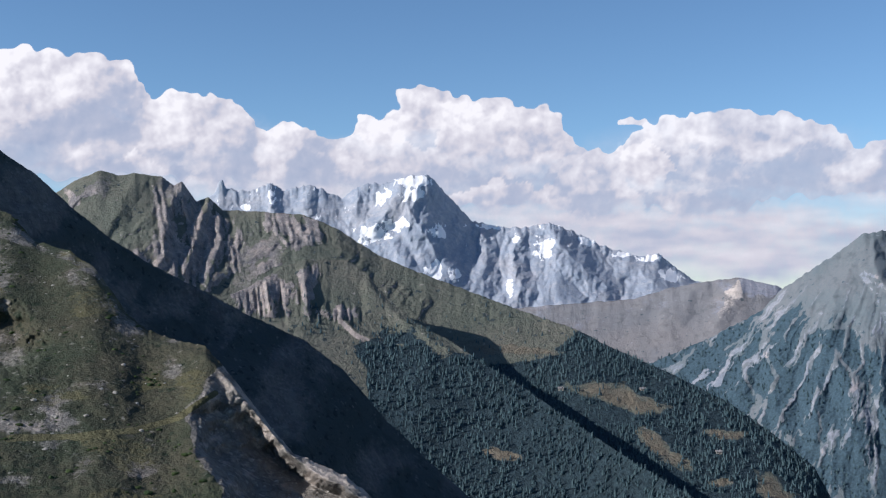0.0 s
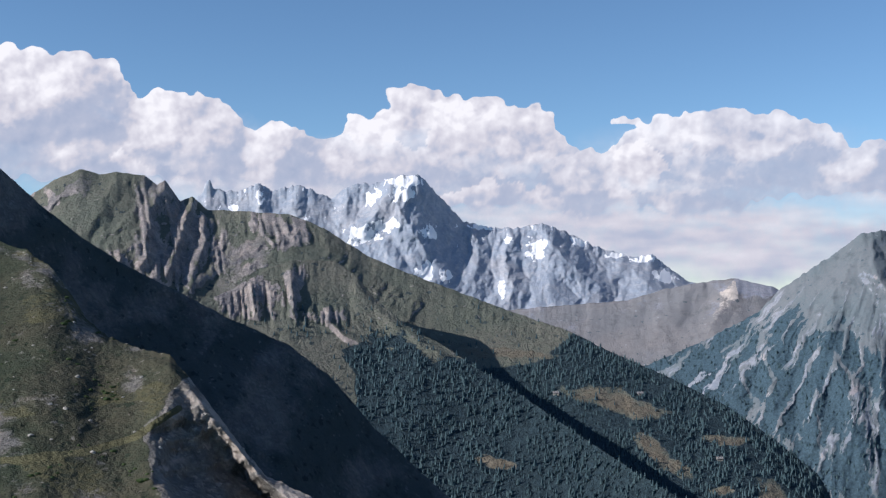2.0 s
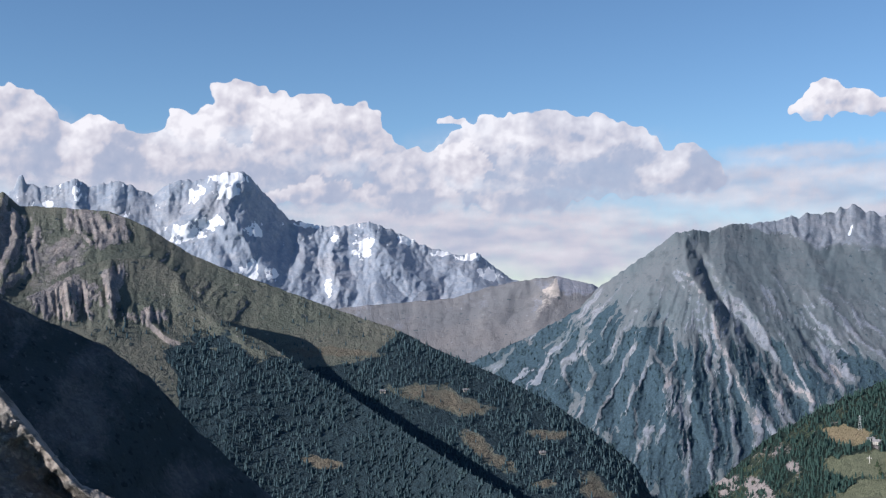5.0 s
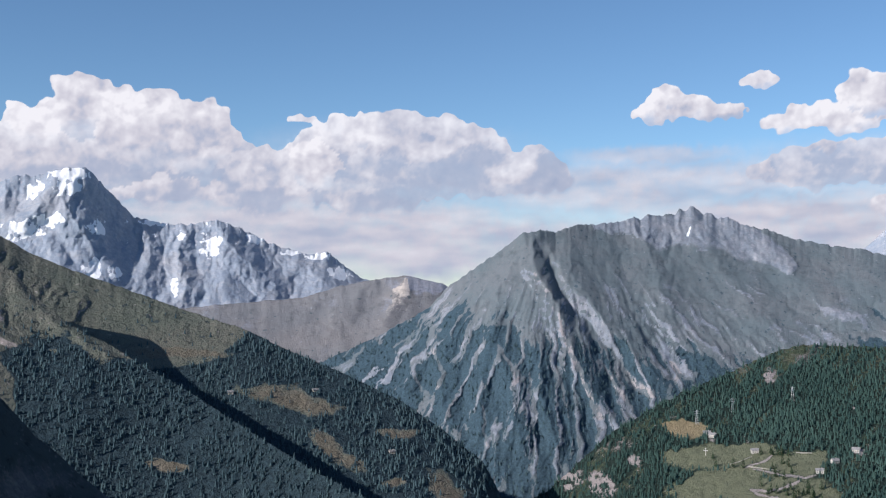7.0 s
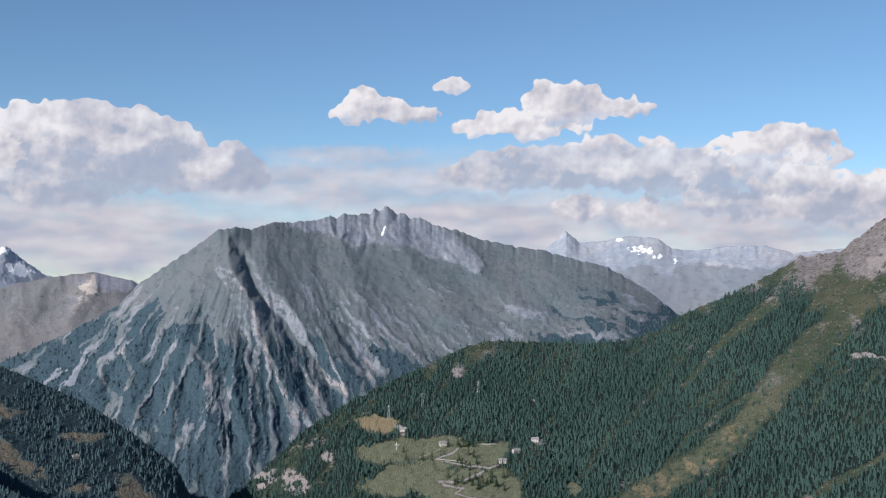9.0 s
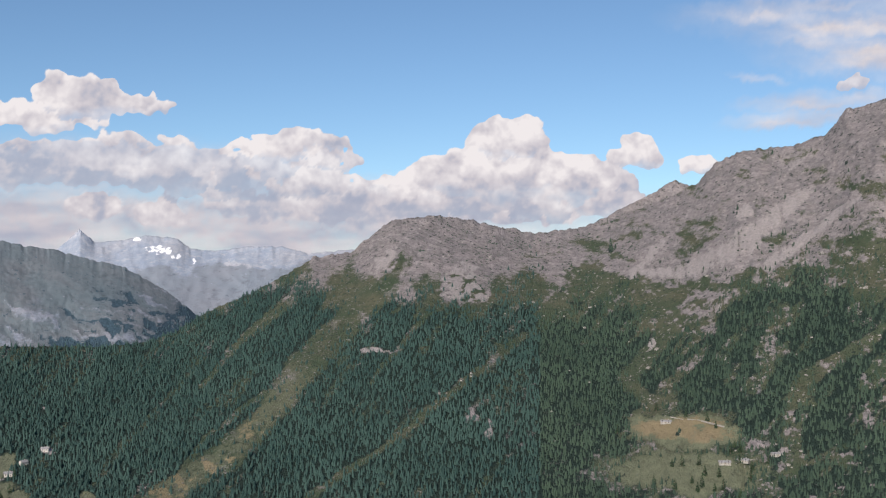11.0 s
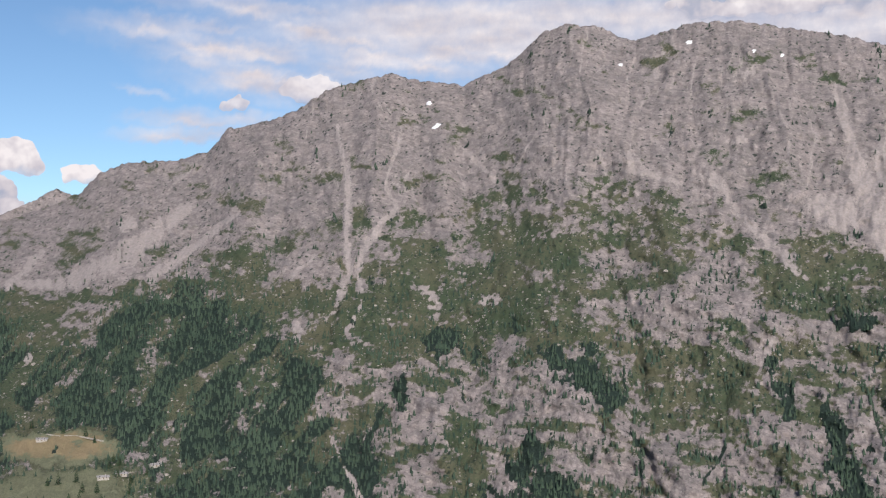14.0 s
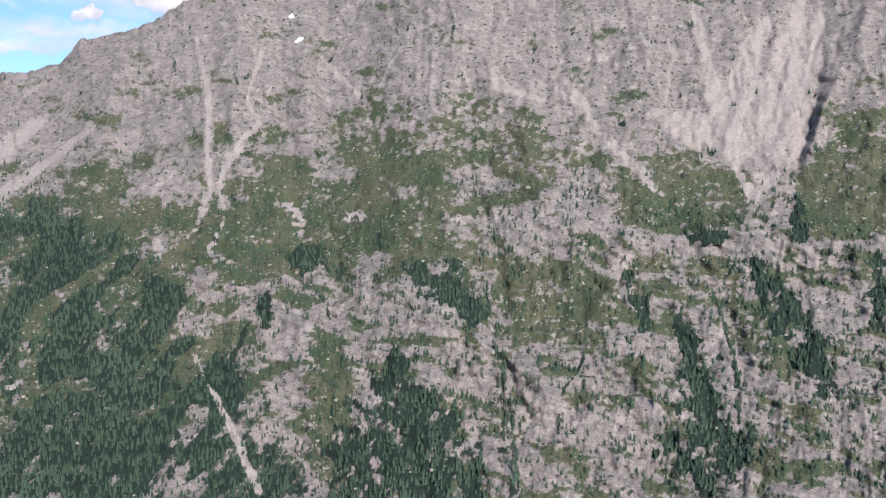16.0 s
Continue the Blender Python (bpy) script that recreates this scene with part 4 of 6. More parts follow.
HIGH_CREST = [(62.35, 2.5), (64, 3.05), (66.3, 3.9), (67.7, 4.6), (68.55, 5.5), (69.7, 6.1), (72.2, 6.3), (73.8, 6.8), (74.6, 7.85), (76.3, 8.25), (77.9, 8.8), (79.7, 10), (82.7, 10.75), (84.1, 10.4), (86.4, 10.2), (88.6, 11.2), (90.3, 12.7), (91.5, 13.1), (93.2, 12.9), (94.3, 12.3), (95.1, 12.25), (97.7, 12.95), (99.9, 12.9), (101.9, 12.5), (104.6, 11.95), (106.7, 11.3), (108, 11.3), (109.3, 10.9), (110.9, 10.9), (112.4, 11.4), (113.3, 11.1), (118, 12)]
LONG_RANGE = [(17, 2050), (27, 2250), (34, 2600), (47, 2700), (54, 2750), (62, 2900), (70, 2750), (80, 2600), (92, 2500), (118, 2350)]
LONG_FOOT = [(17, 1850), (27, 1650), (40, 1500), (60, 1450), (80, 1400), (118, 1350)]
LONG_FOOT_ANGLE = [(17, -16), (27, -14), (60, -14), (80, -16), (118, -17)]
BIG_RIBS_UPPER = [[(78.12, 8.78, 25, 1.41), (76.02, 6.02, 50, 1.41), (75.78, 2.78, 40, 1.41)], [(81.91, 10.52, 20, 1.13), (81.92, 6.14, 45, 0.96), (81.79, 3.37, 30, 0.73)], [(85.24, 10.05, 20, 1.13), (85.24, 6.18, 45, 1.13), (85.79, 2.83, 30, 1.13)], [(91.45, 12.84, 20, 1.41), (93.14, 8.97, 50, 1.97), (95.37, 5.32, 40, 1.97), (97.02, 0.53, 40, 2.26)], [(99.93, 12.68, 15, 1.41), (101.82, 8.81, 40, 1.97), (102.33, 5.21, 30, 1.41)]]
BIG_RIBS_MIDDLE = [[(113.14, 10.37, 10, 1.13), (111.33, 7.08, 22, 0.96), (110.27, 4.4, 60, 0.6), (109.73, 2.9, 30, 0.5)], [(81.94, -3.27, 10, 1.13), (84.68, -4.96, 40, 1.41), (85.24, -7.7, 30, 1.41)], [(88.58, -3.35, 20, 1.41), (92.5, -5.59, 40, 1.69), (96.95, -8.87, 40, 1.97)], [(95.34, -0.02, 25, 1.69), (98.68, -1.15, 35, 1.69), (102.25, -1.71, 20, 1.13)], [(104.42, -1.16, 30, 1.41), (109.41, -1.16, 40, 1.97), (111.92, -2.21, 40, 1.69)]]
BIG_RIBS_LOWER = [[(99.74, -5.58, 20, 1.69), (102.18, -7.72, 40, 1.69), (103.5, -9.87, 30, 1.69)]]
BIG_RIBS = BIG_RIBS_UPPER + BIG_RIBS_MIDDLE + BIG_RIBS_LOWER
BIG_CUTS_UPPER = [[(79.9, -1.05, 14, 0.45), (79.51, -3.23, 20, 0.45), (81.13, -5.98, 26, 0.51), (81.14, -9.2, 22, 0.51)], [(83.86, -4.67, 16, 0.39), (82.08, -6.55, 20, 0.45), (81.28, -8.94, 14, 0.39)], [(93.38, 2.24, 10, 0.28), (94.76, -2.26, 20, 0.39), (95.3, -5.04, 26, 0.45), (94.87, -7.25, 26, 0.39), (96.1, -10.01, 20, 0.39)], [(103.09, 0.5, 14, 0.45), (104.41, -2.26, 20, 0.56), (106.23, -5.49, 26, 0.51), (106.72, -7.61, 20, 0.51)]]
BIG_CUTS_LOWER = [[(110.29, 5.8, 40, 0.34), (109.61, 3.14, 40, 0.34), (108.94, 1.53, 20, 0.39)], [(103.55, -6.35, 16, 0.56), (102.97, -9.84, 20, 0.56)]]
BIG_CUTS = BIG_CUTS_UPPER + BIG_CUTS_LOWER
RIDGE_RIBS = [[(54.34, 2.81, 16, 0.85), (51.64, -0.21, 24, 0.96), (48.63, -4.1, 20, 1.13), (45.01, -8.54, 16, 1.13)], [(57.99, 2.49, 10, 0.85), (55.38, -0.2, 20, 0.96), (51.36, -4.06, 16, 0.96), (46.4, -9.6, 12, 1.13)], [(61.01, 1.92, 10, 0.85), (58.47, -1.8, 14, 1.13), (54.03, -7.25, 14, 1.41)]]


def long_relief(g):
    knee = step(60, 72, g.az)
    h = (14 + 14 * knee) * fbm(g.wx / 300, g.wy / 300, 4, 103) + (2 + 7 * knee) * fbm(g.wx / 34, g.wy / 26, 5, 104, 0.6)
    ribs, cuts = 0.0, 0.0
    for line in BIG_RIBS:
        ribs = np.maximum(ribs, rise(g, line))
    for line in RIDGE_RIBS:
        ribs = np.maximum(ribs, rise(g, line))
    for line in BIG_CUTS:
        cuts = np.maximum(cuts, rise(g, line))
    slabs = step(0.5, -2.0, g.el + 0.8 * g.je) * step(-1.8, 1.2, g.az - (79.2 + 0.6 * np.clip(-g.el - 3, 0, 12)))
    tilt = g.wy + 0.32 * g.wx
    bend = 30 * fbm(g.wx / 160, g.wy / 160, 3, 120)
    ledge = ridged((g.wx + bend) / 120, (tilt + bend) / 26, 4, 101) - 0.5
    flute = ridged((g.wx + 1.2 * bend) / 75, g.wy / 420, 4, 102) - 0.5
    return h + 0.8 * ribs - 0.5 * cuts + (6 * knee + 8 * slabs) * ledge + (9 * knee + 8 * knee * step(1, 4, g.el) + 4 * slabs) * flute


def long_side(span, columns):
    return mountain_grid(LONG_CREST + HIGH_CREST, LONG_RANGE, LONG_FOOT_ANGLE, LONG_FOOT, span, columns, 255, curve=1.12, jag=0.13, jag_size=0.5, seed=19, relief=long_relief, wear=3.5, out=1.0, rag=0.7, teeth=22)


# the wooded ridge
long = long_side((17, 118), 1500)
ridge, ridge_cols = part_of(long, 17, 66)
big, big_cols = part_of(long, 54, 118)
FIELDS = [(patch, 28.28, -7.16, 1.13, 0.45), (patch, 30.8, -8.54, 3.67, 0.62), (patch, 33.55, -8.65, 1.75, 0.68), (patch, 31.08, -9.95, 3.67, 0.9), (patch, 33.01, -10.66, 2.54, 0.85), (patch, 38.15, -10.25, 0.39, 0.28)]
fields = np.maximum.reduce([f(ridge, *q, soft=0.15) for f, *q in FIELDS])
track = streak(ridge, [(53.13, 0.62, 0.28), (51.64, -1.03, 0.51), (50.55, -2.14, 0.68), (48.07, -4.66, 0.85), (46.41, -6.88, 0.68), (44.46, -8.55, 0.68), (42.22, -9.93, 0.68), (40.54, -10.8, 0.45)])
lines = np.maximum.reduce([streak(ridge, [(54.32, -1.84, 0.14), (52.84, -3.77, 0.17), (51.63, -5.15, 0.11)]), streak(ridge, [(59.23, -2.85, 0.23), (56.4, -5.04, 0.23), (52.96, -7.82, 0.14), (48.61, -10.68, 0.23)]), streak(ridge, [(33.25, -3.43, 0.14), (32.43, -4.81, 0.17)]), streak(ridge, [(46.41, -5.5, 0.14), (43.62, -7.73, 0.14), (42.22, -9.38, 0.14)]), streak(ridge, [(47.81, -1.05, 0.28), (45.3, -3.01, 0.2), (43.34, -5.25, 0.14)]), streak(ridge, [(51.92, -0.21, 0.17), (49.18, -2.71, 0.2), (46.97, -5.22, 0.17)])])
ridge_top = along([(17, -20), (20, -6), (42, -2), (44, -1.4), (47.5, -0.2), (49.5, -1.2), (51, -2.0), (53, -1.1), (55, -1.5), (57, -1.7), (60, -1.0)], ridge.az)
streaky_r = fbm((ridge.wx - 0.9 * ridge.wy) / 45, (ridge.wx + 0.9 * ridge.wy) / 220, 4, 113)
ridge_wood = step(0.7, -0.9, ridge.el - ridge_top + 2.0 * streaky_r + ridge.je) * (0.5 + 0.5 * step(-0.35, 0.0, streaky_r)) * (1 - fields) * (1 - 0.92 * track) * (1 - 0.75 * lines)
outcrop = np.maximum.reduce([patch(ridge, 56.29, -0.74, 1.07, 0.56), patch(ridge, 56.17, 0.34, 0.79, 0.62, lean=40), patch(ridge, 52.32, 0.9, 0.39, 0.96, lean=-40), patch(ridge, 51.9, -3.56, 0.85, 0.17), patch(ridge, 56.65, -6.77, 0.39, 0.45), patch(ridge, 57.62, -7.52, 0.25, 0.45), patch(ridge, 36.27, -6, 0.2, 0.14), patch(ridge, 36.33, -7.95, 0.28, 0.14), patch(ridge, 22.87, -9.5, 0.68, 0.85, lean=40), patch(ridge, 24.29, -9.98, 0.56, 0.62), patch(ridge, 25.92, -8.72, 0.28, 0.34), patch(ridge, 32.43, -4.67, 0.25, 0.39)])
outcrop = outcrop * step(-0.45, 0.15, fbm(ridge.wx / 16, ridge.wy / 9, 4, 125))
dry = patch(ridge, 28.28, -7.16, 1.07, 0.42, soft=0.2)
roads = np.maximum.reduce([streak(ridge, q) for q in ([(31.21, -8.96, 0.055), (32.17, -8.55, 0.06), (32.45, -8.36, 0.055)], [(31.63, -9.02, 0.055), (33, -9.16, 0.055), (33.97, -9.34, 0.055), (34.94, -9.14, 0.055)], [(33.69, -9.44, 0.055), (32.87, -9.8, 0.055), (32.18, -10.06, 0.055), (31.36, -9.98, 0.055), (31.77, -10.21, 0.055), (32.59, -10.28, 0.055)], [(32.59, -10.33, 0.055), (32.18, -10.54, 0.055), (33.28, -10.72, 0.055)], [(28.76, -7.82, 0.06), (29.3, -7.48, 0.07), (29.71, -7.68, 0.06)])])
ridge_cover = {"grass": 0.82 - 0.75 * step(-0.8, 1.6, ridge.el + 1.6 * fbm(ridge.wx / 60, ridge.wy / 60, 4, 108)) + 0.6 * fbm(ridge.wx / 50, ridge.wy / 50, 4, 105) + fields - outcrop * 1.5 - roads * 2, "wood": ridge_wood * (1 - outcrop), "scree": np.maximum.reduce([outcrop, roads]), "hay": np.maximum(0.85 * fields, 0.5 * track * step(-1.0, -6, ridge.el)) * (1 - 1.6 * roads), "ripe": np.maximum(1.2 * dry, 0.6 * track * step(-4.5, -8, ridge.el) * step(-0.1, 0.3, fbm(ridge.wx / 30, ridge.wy / 30, 4, 130)))}

# the great rocky mountain
SCREE_UPPER = [[(80.01, 8.16, 0.2), (80.61, 5.29, 0.25), (80.57, 2.81, 0.25), (80.63, 0.88, 0.25), (79.9, -1.05, 0.23)], [(83.15, 7.54, 0.14), (82.47, 5.32, 0.17), (82.88, 4.07, 0.2), (81.65, 2.54, 0.28), (80.98, 0.88, 0.28), (81.25, 0.05, 0.28)], [(75.13, 3.71, 0.17), (73.23, 2.22, 0.28), (71, 0.62, 0.34)], [(74.74, 3.6, 0.11), (73.05, 2.06, 0.25), (71.08, 0.51, 0.28)], [(72.77, 4.02, 0.45), (69.67, 1.49, 0.96), (66.86, 0.22, 0.45), (64.62, 0.35, 0.23)], [(66.01, 1.76, 0.23), (65.18, 0.64, 0.28), (64.62, 0.21, 0.34)]]
SCREE_MIDDLE = [[(107.75, 8.85, 0.23), (106.94, 7.27, 0.56), (106.38, 5.11, 1.24), (106.09, 3.35, 1.47)], [(109.2, 9.57, 0.28), (108.91, 7.59, 0.56), (108.22, 5.06, 1.13), (107.93, 3.31, 1.24)], [(104.29, 9.54, 0.14), (105.06, 6.79, 0.28), (105.44, 4.87, 0.56)], [(110.35, 8.98, 0.34), (109.54, 6.89, 0.73), (108.99, 4.5, 0.73), (108.57, 2.89, 0.56)], [(103.41, 4.09, 0.56), (105.29, 3.5, 1.13), (108.45, 3.03, 1.13)], [(106.07, 2.25, 0.17), (107.23, 0.47, 0.34), (108.16, 1.54, 0.28)]]
SCREE_LOWER = [[(98.74, 5.56, 0.28), (100.11, 3.31, 0.28), (101.74, 1.76, 0.39), (102.82, 0.5, 0.23)], [(94.54, 6.73, 0.23), (94.81, 5.89, 0.28), (97.06, 5.3, 0.23)], [(86.5, 7.02, 0.17), (88.04, 5.35, 0.23)], [(78.96, 1.7, 0.14), (77.76, 0.61, 0.23)], [(81.25, -0.51, 0.14), (80.64, -2.15, 0.23)], [(97.63, 5.85, 0.14), (99.29, 4.71, 0.2)]]
SCREE = SCREE_UPPER + SCREE_MIDDLE + SCREE_LOWER
BARE = [(patch, 84.54, 0.09, 0.68, 0.23), (patch, 84.96, -0.67, 0.25, 0.73), (patch, 87.66, -0.49, 0.56, 0.31), (patch, 78.09, -2.12, 0.25, 0.56), (patch, 101.07, -2.6, 0.51, 0.39), (patch, 107.64, 1.33, 0.56, 0.25), (patch, 99.73, 7.35, 0.62, 0.25), (patch, 69.95, 3.12, 0.28, 0.51), (patch, 73.19, -2.16, 0.34, 0.2), (patch, 65.47, -3.28, 0.23, 0.39), (patch, 57.67, -7.7, 0.23, 0.34)]
TURF_UPPER = [(patch, 85.24, -1.09, 7.33, 1.97), (patch, 79.5, -1.04, 4.51, 1.97), (patch, 97.53, -5.04, 2.54, 1.55), (patch, 99.75, -4.48, 1.41, 1.69), (patch, 104.45, 1.31, 3.67, 1.41), (patch, 111.48, 1.23, 2.54, 2.26), (patch, 112.03, 3.88, 1.69, 0.73), (patch, 90.85, 3.38, 4.51, 1.69), (patch, 94.24, 4.77, 2.54, 0.85), (patch, 97.04, 2.78, 3.67, 1.13), (patch, 91.95, -2.25, 3.38, 0.85), (patch, 76.1, -6.89, 5.64, 3.67), (patch, 107.28, -5.47, 1.41, 1.41), (patch, 86.62, -8.82, 0.85, 1.41), (patch, 73.52, -2.58, 5.64, 3.67), (patch, 96.15, -3.38, 3.38, 0.68)]
TURF_LOWER = [(patch, 83.58, 2.26, 1.69, 1.69), (patch, 63.51, -1.61, 7.05, 1.97), (patch, 67.44, -4.96, 6.49, 4.23), (patch, 53.81, -3.72, 7.33, 2.26)]
TURF = TURF_UPPER + TURF_LOWER
PALE_SLABS = [(90.57, -5.11, 3.38, 1.3), (84.7, -6.22, 1.75, 1.69), (92.68, -8, 1.75, 1.3), (96.29, -11.16, 1.75, 2.82), (79.68, -5.92, 1.3, 1.97), (97.16, -1.24, 3.67, 1.13), (108.65, -2.52, 1.69, 1.58), (94.41, -3.52, 0.68, 1.13), (111.6, -5.33, 1.69, 1.58), (106.05, -7.45, 1.13, 2.54), (100.62, -10.86, 2.54, 1.97), (101.44, -7.28, 1.69, 1.13), (111.51, -9.62, 1.69, 2.26)]
GREEN_SLOPES = [(98.25, -5.02, 2.59, 1.58), (86.55, -8.69, 0.96, 1.47), (83.2, -2.44, 3.67, 0.85), (104.36, 0.8, 2.09, 1.13), (111.68, 1.09, 2.54, 2.26), (107.25, -4.52, 1.18, 1.18), (79.39, -8.5, 1.13, 1.69), (89.68, -1.73, 2.54, 0.68), (103.35, -3.39, 1.69, 0.85), (88.01, 1.37, 5.36, 1.69), (93.35, 0.23, 2.82, 0.85), (102.52, -0.91, 1.69, 0.85)]
CLEFTS = [[(94.18, -3.99, 0.08), (94.35, -5.73, 0.11), (95.13, -8.74, 0.14), (95.53, -10.78, 0.11), (95.89, -13.96, 0.08)], [(84.08, -3.37, 0.11), (83.24, -4.47, 0.14), (82.27, -5.84, 0.17), (81.15, -8.56, 0.17), (81.27, -9.93, 0.11)], [(106.3, -2.82, 0.08), (105.51, -4.47, 0.11), (106.32, -7.17, 0.11), (106.6, -10.39, 0.14)], [(99.23, -7.32, 0.08), (98.11, -8.99, 0.08), (97.83, -11.19, 0.08)], [(85.74, -3.95, 0.08), (86.85, -6.2, 0.08)], [(90.24, -2.86, 0.14), (92.21, -3.99, 0.23), (93.33, -5.4, 0.2)]]
TORRENT = [(79.81, -7.16, 0.04), (80.42, -8.54, 0.08), (80.87, -9.37, 0.14), (81.81, -11.3, 0.19), (82.62, -13.21, 0.22), (82.84, -13.8, 0.22)]
chutes = np.maximum.reduce([streak(big, [(a, e, 0.72 * w) for a, e, w in q], 0.95) for q in SCREE_UPPER + SCREE_LOWER])
apron = np.maximum.reduce([streak(big, q, 1.0) for q in SCREE_MIDDLE])
scree = np.maximum(chutes * (0.75 + 0.6 * fbm(big.wx / 10, big.wy / 60, 4, 115)), apron * (0.92 + 0.8 * fbm((big.wx + 0.35 * big.wy) / 16, big.wy / 160, 4, 129)))
barren = np.maximum.reduce([f(big, *q) for f, *q in BARE]) * step(-0.5, 0.1, fbm(big.wx / 14, big.wy / 8, 4, 127))
turf = np.maximum.reduce([f(big, *q, soft=0.35) for f, *q in TURF])
cuts = np.maximum.reduce([rise(big, q) for q in BIG_CUTS]) / 20
rill = step(0.85, 1.5, big.water) * step(3.2, 4.5, big.el)
meadow = np.maximum(patch(big, 66.88, -7.39, 3.1, 0.96, soft=0.15), patch(big, 67.17, -9.35, 4.23, 1.13))
speck = fbm(big.az / 0.35, big.el / 0.25, 4, 112)
mottle = fbm(big.wx / 90, big.wy / 45, 5, 114, 0.6)
bend = 30 * fbm(big.wx / 160, big.wy / 160, 3, 120)
ledges = fbm((big.wx + bend) / 75, (big.wy + 0.32 * big.wx + bend) / 15, 5, 116, 0.6)
falls = fbm((big.wx + 1.6 * bend) / 11, big.wy / 260, 4, 117, 0.6)
slab_edge = big.az - (79.2 + 0.6 * np.clip(-big.el - 3, 0, 12)) + 2.5 * big.ja
slab_zone = step(0.2, -2.5, big.el + big.je) * step(-1.8, 1.2, slab_edge)
grass = 0.62 * turf * (1 - 0.35 * slab_zone) * (1 - 0.4 * step(1.0, 3.0, big.el)) + 1.0 * mottle + 0.75 * speck * (0.4 + 0.8 * turf) + 0.30 * step(8.0, 1.5, big.el + 1.5 * mottle) * (1 - slab_zone) + 0.8 * ledges * (0.35 + slab_zone) + 0.43 * slab_zone - 1.2 * scree - 1.5 * barren
slabs = np.maximum.reduce([patch(big, *q, soft=0.6) for q in PALE_SLABS])
greens = np.maximum.reduce([patch(big, *q, soft=0.5) for q in GREEN_SLOPES])
# clefts take dark wood colour for their growth and their depth shade
clefts = np.maximum.reduce([streak(big, q, 0.8) for q in CLEFTS]) * step(-0.35, 0.15, fbm(big.wx / 22, big.wy / 30, 4, 123))
torrent = streak(big, TORRENT, 0.6) * step(-0.75, -0.2, fbm(big.wx / 14, big.wy / 40, 4, 121))
grass = grass - 0.34 * slabs + 0.34 * greens + 0.35 * greens * speck - 0.8 * torrent
grass = np.maximum(grass, meadow)
big_wood_line = along([(60, -1.0), (62.5, -1.0), (64, -0.6), (65, -2.2), (67.5, -2.4), (69, -0.6), (71.5, 0.6), (73.5, 0.6), (76, -1.0), (78, -2.0), (79.5, -3.4), (81, -4), (84, -6), (88, -20), (118, -20)], big.az)
gap = np.maximum.reduce([streak(big, [(69.96, 0.36, 0.28), (67.43, -1.61, 0.39), (65.75, -3.28, 0.39), (64.36, -4.95, 0.45), (65.76, -6.47, 0.28)]), streak(big, [(75.84, -2.7, 0.23), (72.49, -4.95, 0.39), (71.93, -8.26, 0.39), (73.05, -10.47, 0.56)]), streak(big, [(61.3, -1.6, 0.28), (57.24, -4.32, 0.23), (54.36, -6.94, 0.17)])])
streaky = fbm((big.wx - 0.9 * big.wy) / 45, (big.wx + 0.9 * big.wy) / 220, 4, 113)
big_wood = (1 - slab_zone) * step(0.9, -1.2, big.el - big_wood_line + 2.2 * streaky + big.je * 1.5) * (1 - meadow) * (1 - gap) * np.maximum(0.35 + 0.65 * step(-0.3, 0.1, streaky + 0.4 * mottle), 0.9 * step(67, 63, big.az) * step(-2.5, -4.5, big.el))
COPSES_UPPER = [(streak, [(89.57, -7.06, 0.23), (90.07, -9.29, 1.41), (90.83, -11.77, 2.68), (91.04, -14.21, 3.52)]), (streak, [(90.3, -2.9, 0.4), (91.8, -4.0, 0.9), (93.4, -5.2, 0.9)]), (streak, [(103.6, -5.5, 0.2), (104.3, -7.2, 0.9), (104.9, -9.3, 1.2)]), (streak, [(107.3, -2.6, 0.3), (108.2, -4.6, 0.8), (109.6, -6.8, 0.9), (110.6, -8.6, 0.6)]), (streak, [(101.2, -3.3, 0.3), (101.7, -4.6, 0.5), (102.0, -5.9, 0.3)]), (patch, 109.16, -0.62, 0.56, 1.13), (patch, 85.79, -2.62, 1.41, 0.68), (patch, 112.86, -4.81, 0.45, 2.4), (patch, 87.96, -13.16, 1.97, 3.1), (patch, 75.41, -10.53, 3.38, 3.67), (patch, 105.05, -11.83, 1.69, 2.26), (patch, 91.95, -2.81, 1.69, 0.45), (patch, 83.31, -5.21, 0.39, 1.13)]
COPSES_LOWER = [(patch, 104.95, -1.43, 0.68, 0.56)]
COPSES = COPSES_UPPER + COPSES_LOWER
copses = np.maximum.reduce([f(big, *q, soft=0.8) for f, *q in COPSES])
copses = step(0.5, 0.72, copses + 0.9 * fbm(big.wx / 34, big.wy / 40, 5, 128, 0.65))
snow_bits = np.maximum.reduce([patch(big, 85.04, 8.17, 0.25, 0.08, soft=0.2, lean=25), patch(big, 84.65, 9.3, 0.11, 0.08), patch(big, 97.45, 12.02, 0.14, 0.08), patch(big, 94.22, 11.01, 0.08, 0.06), patch(big, 100.53, 11.47, 0.08, 0.06), patch(big, 101.85, 11.26, 0.08, 0.06)])
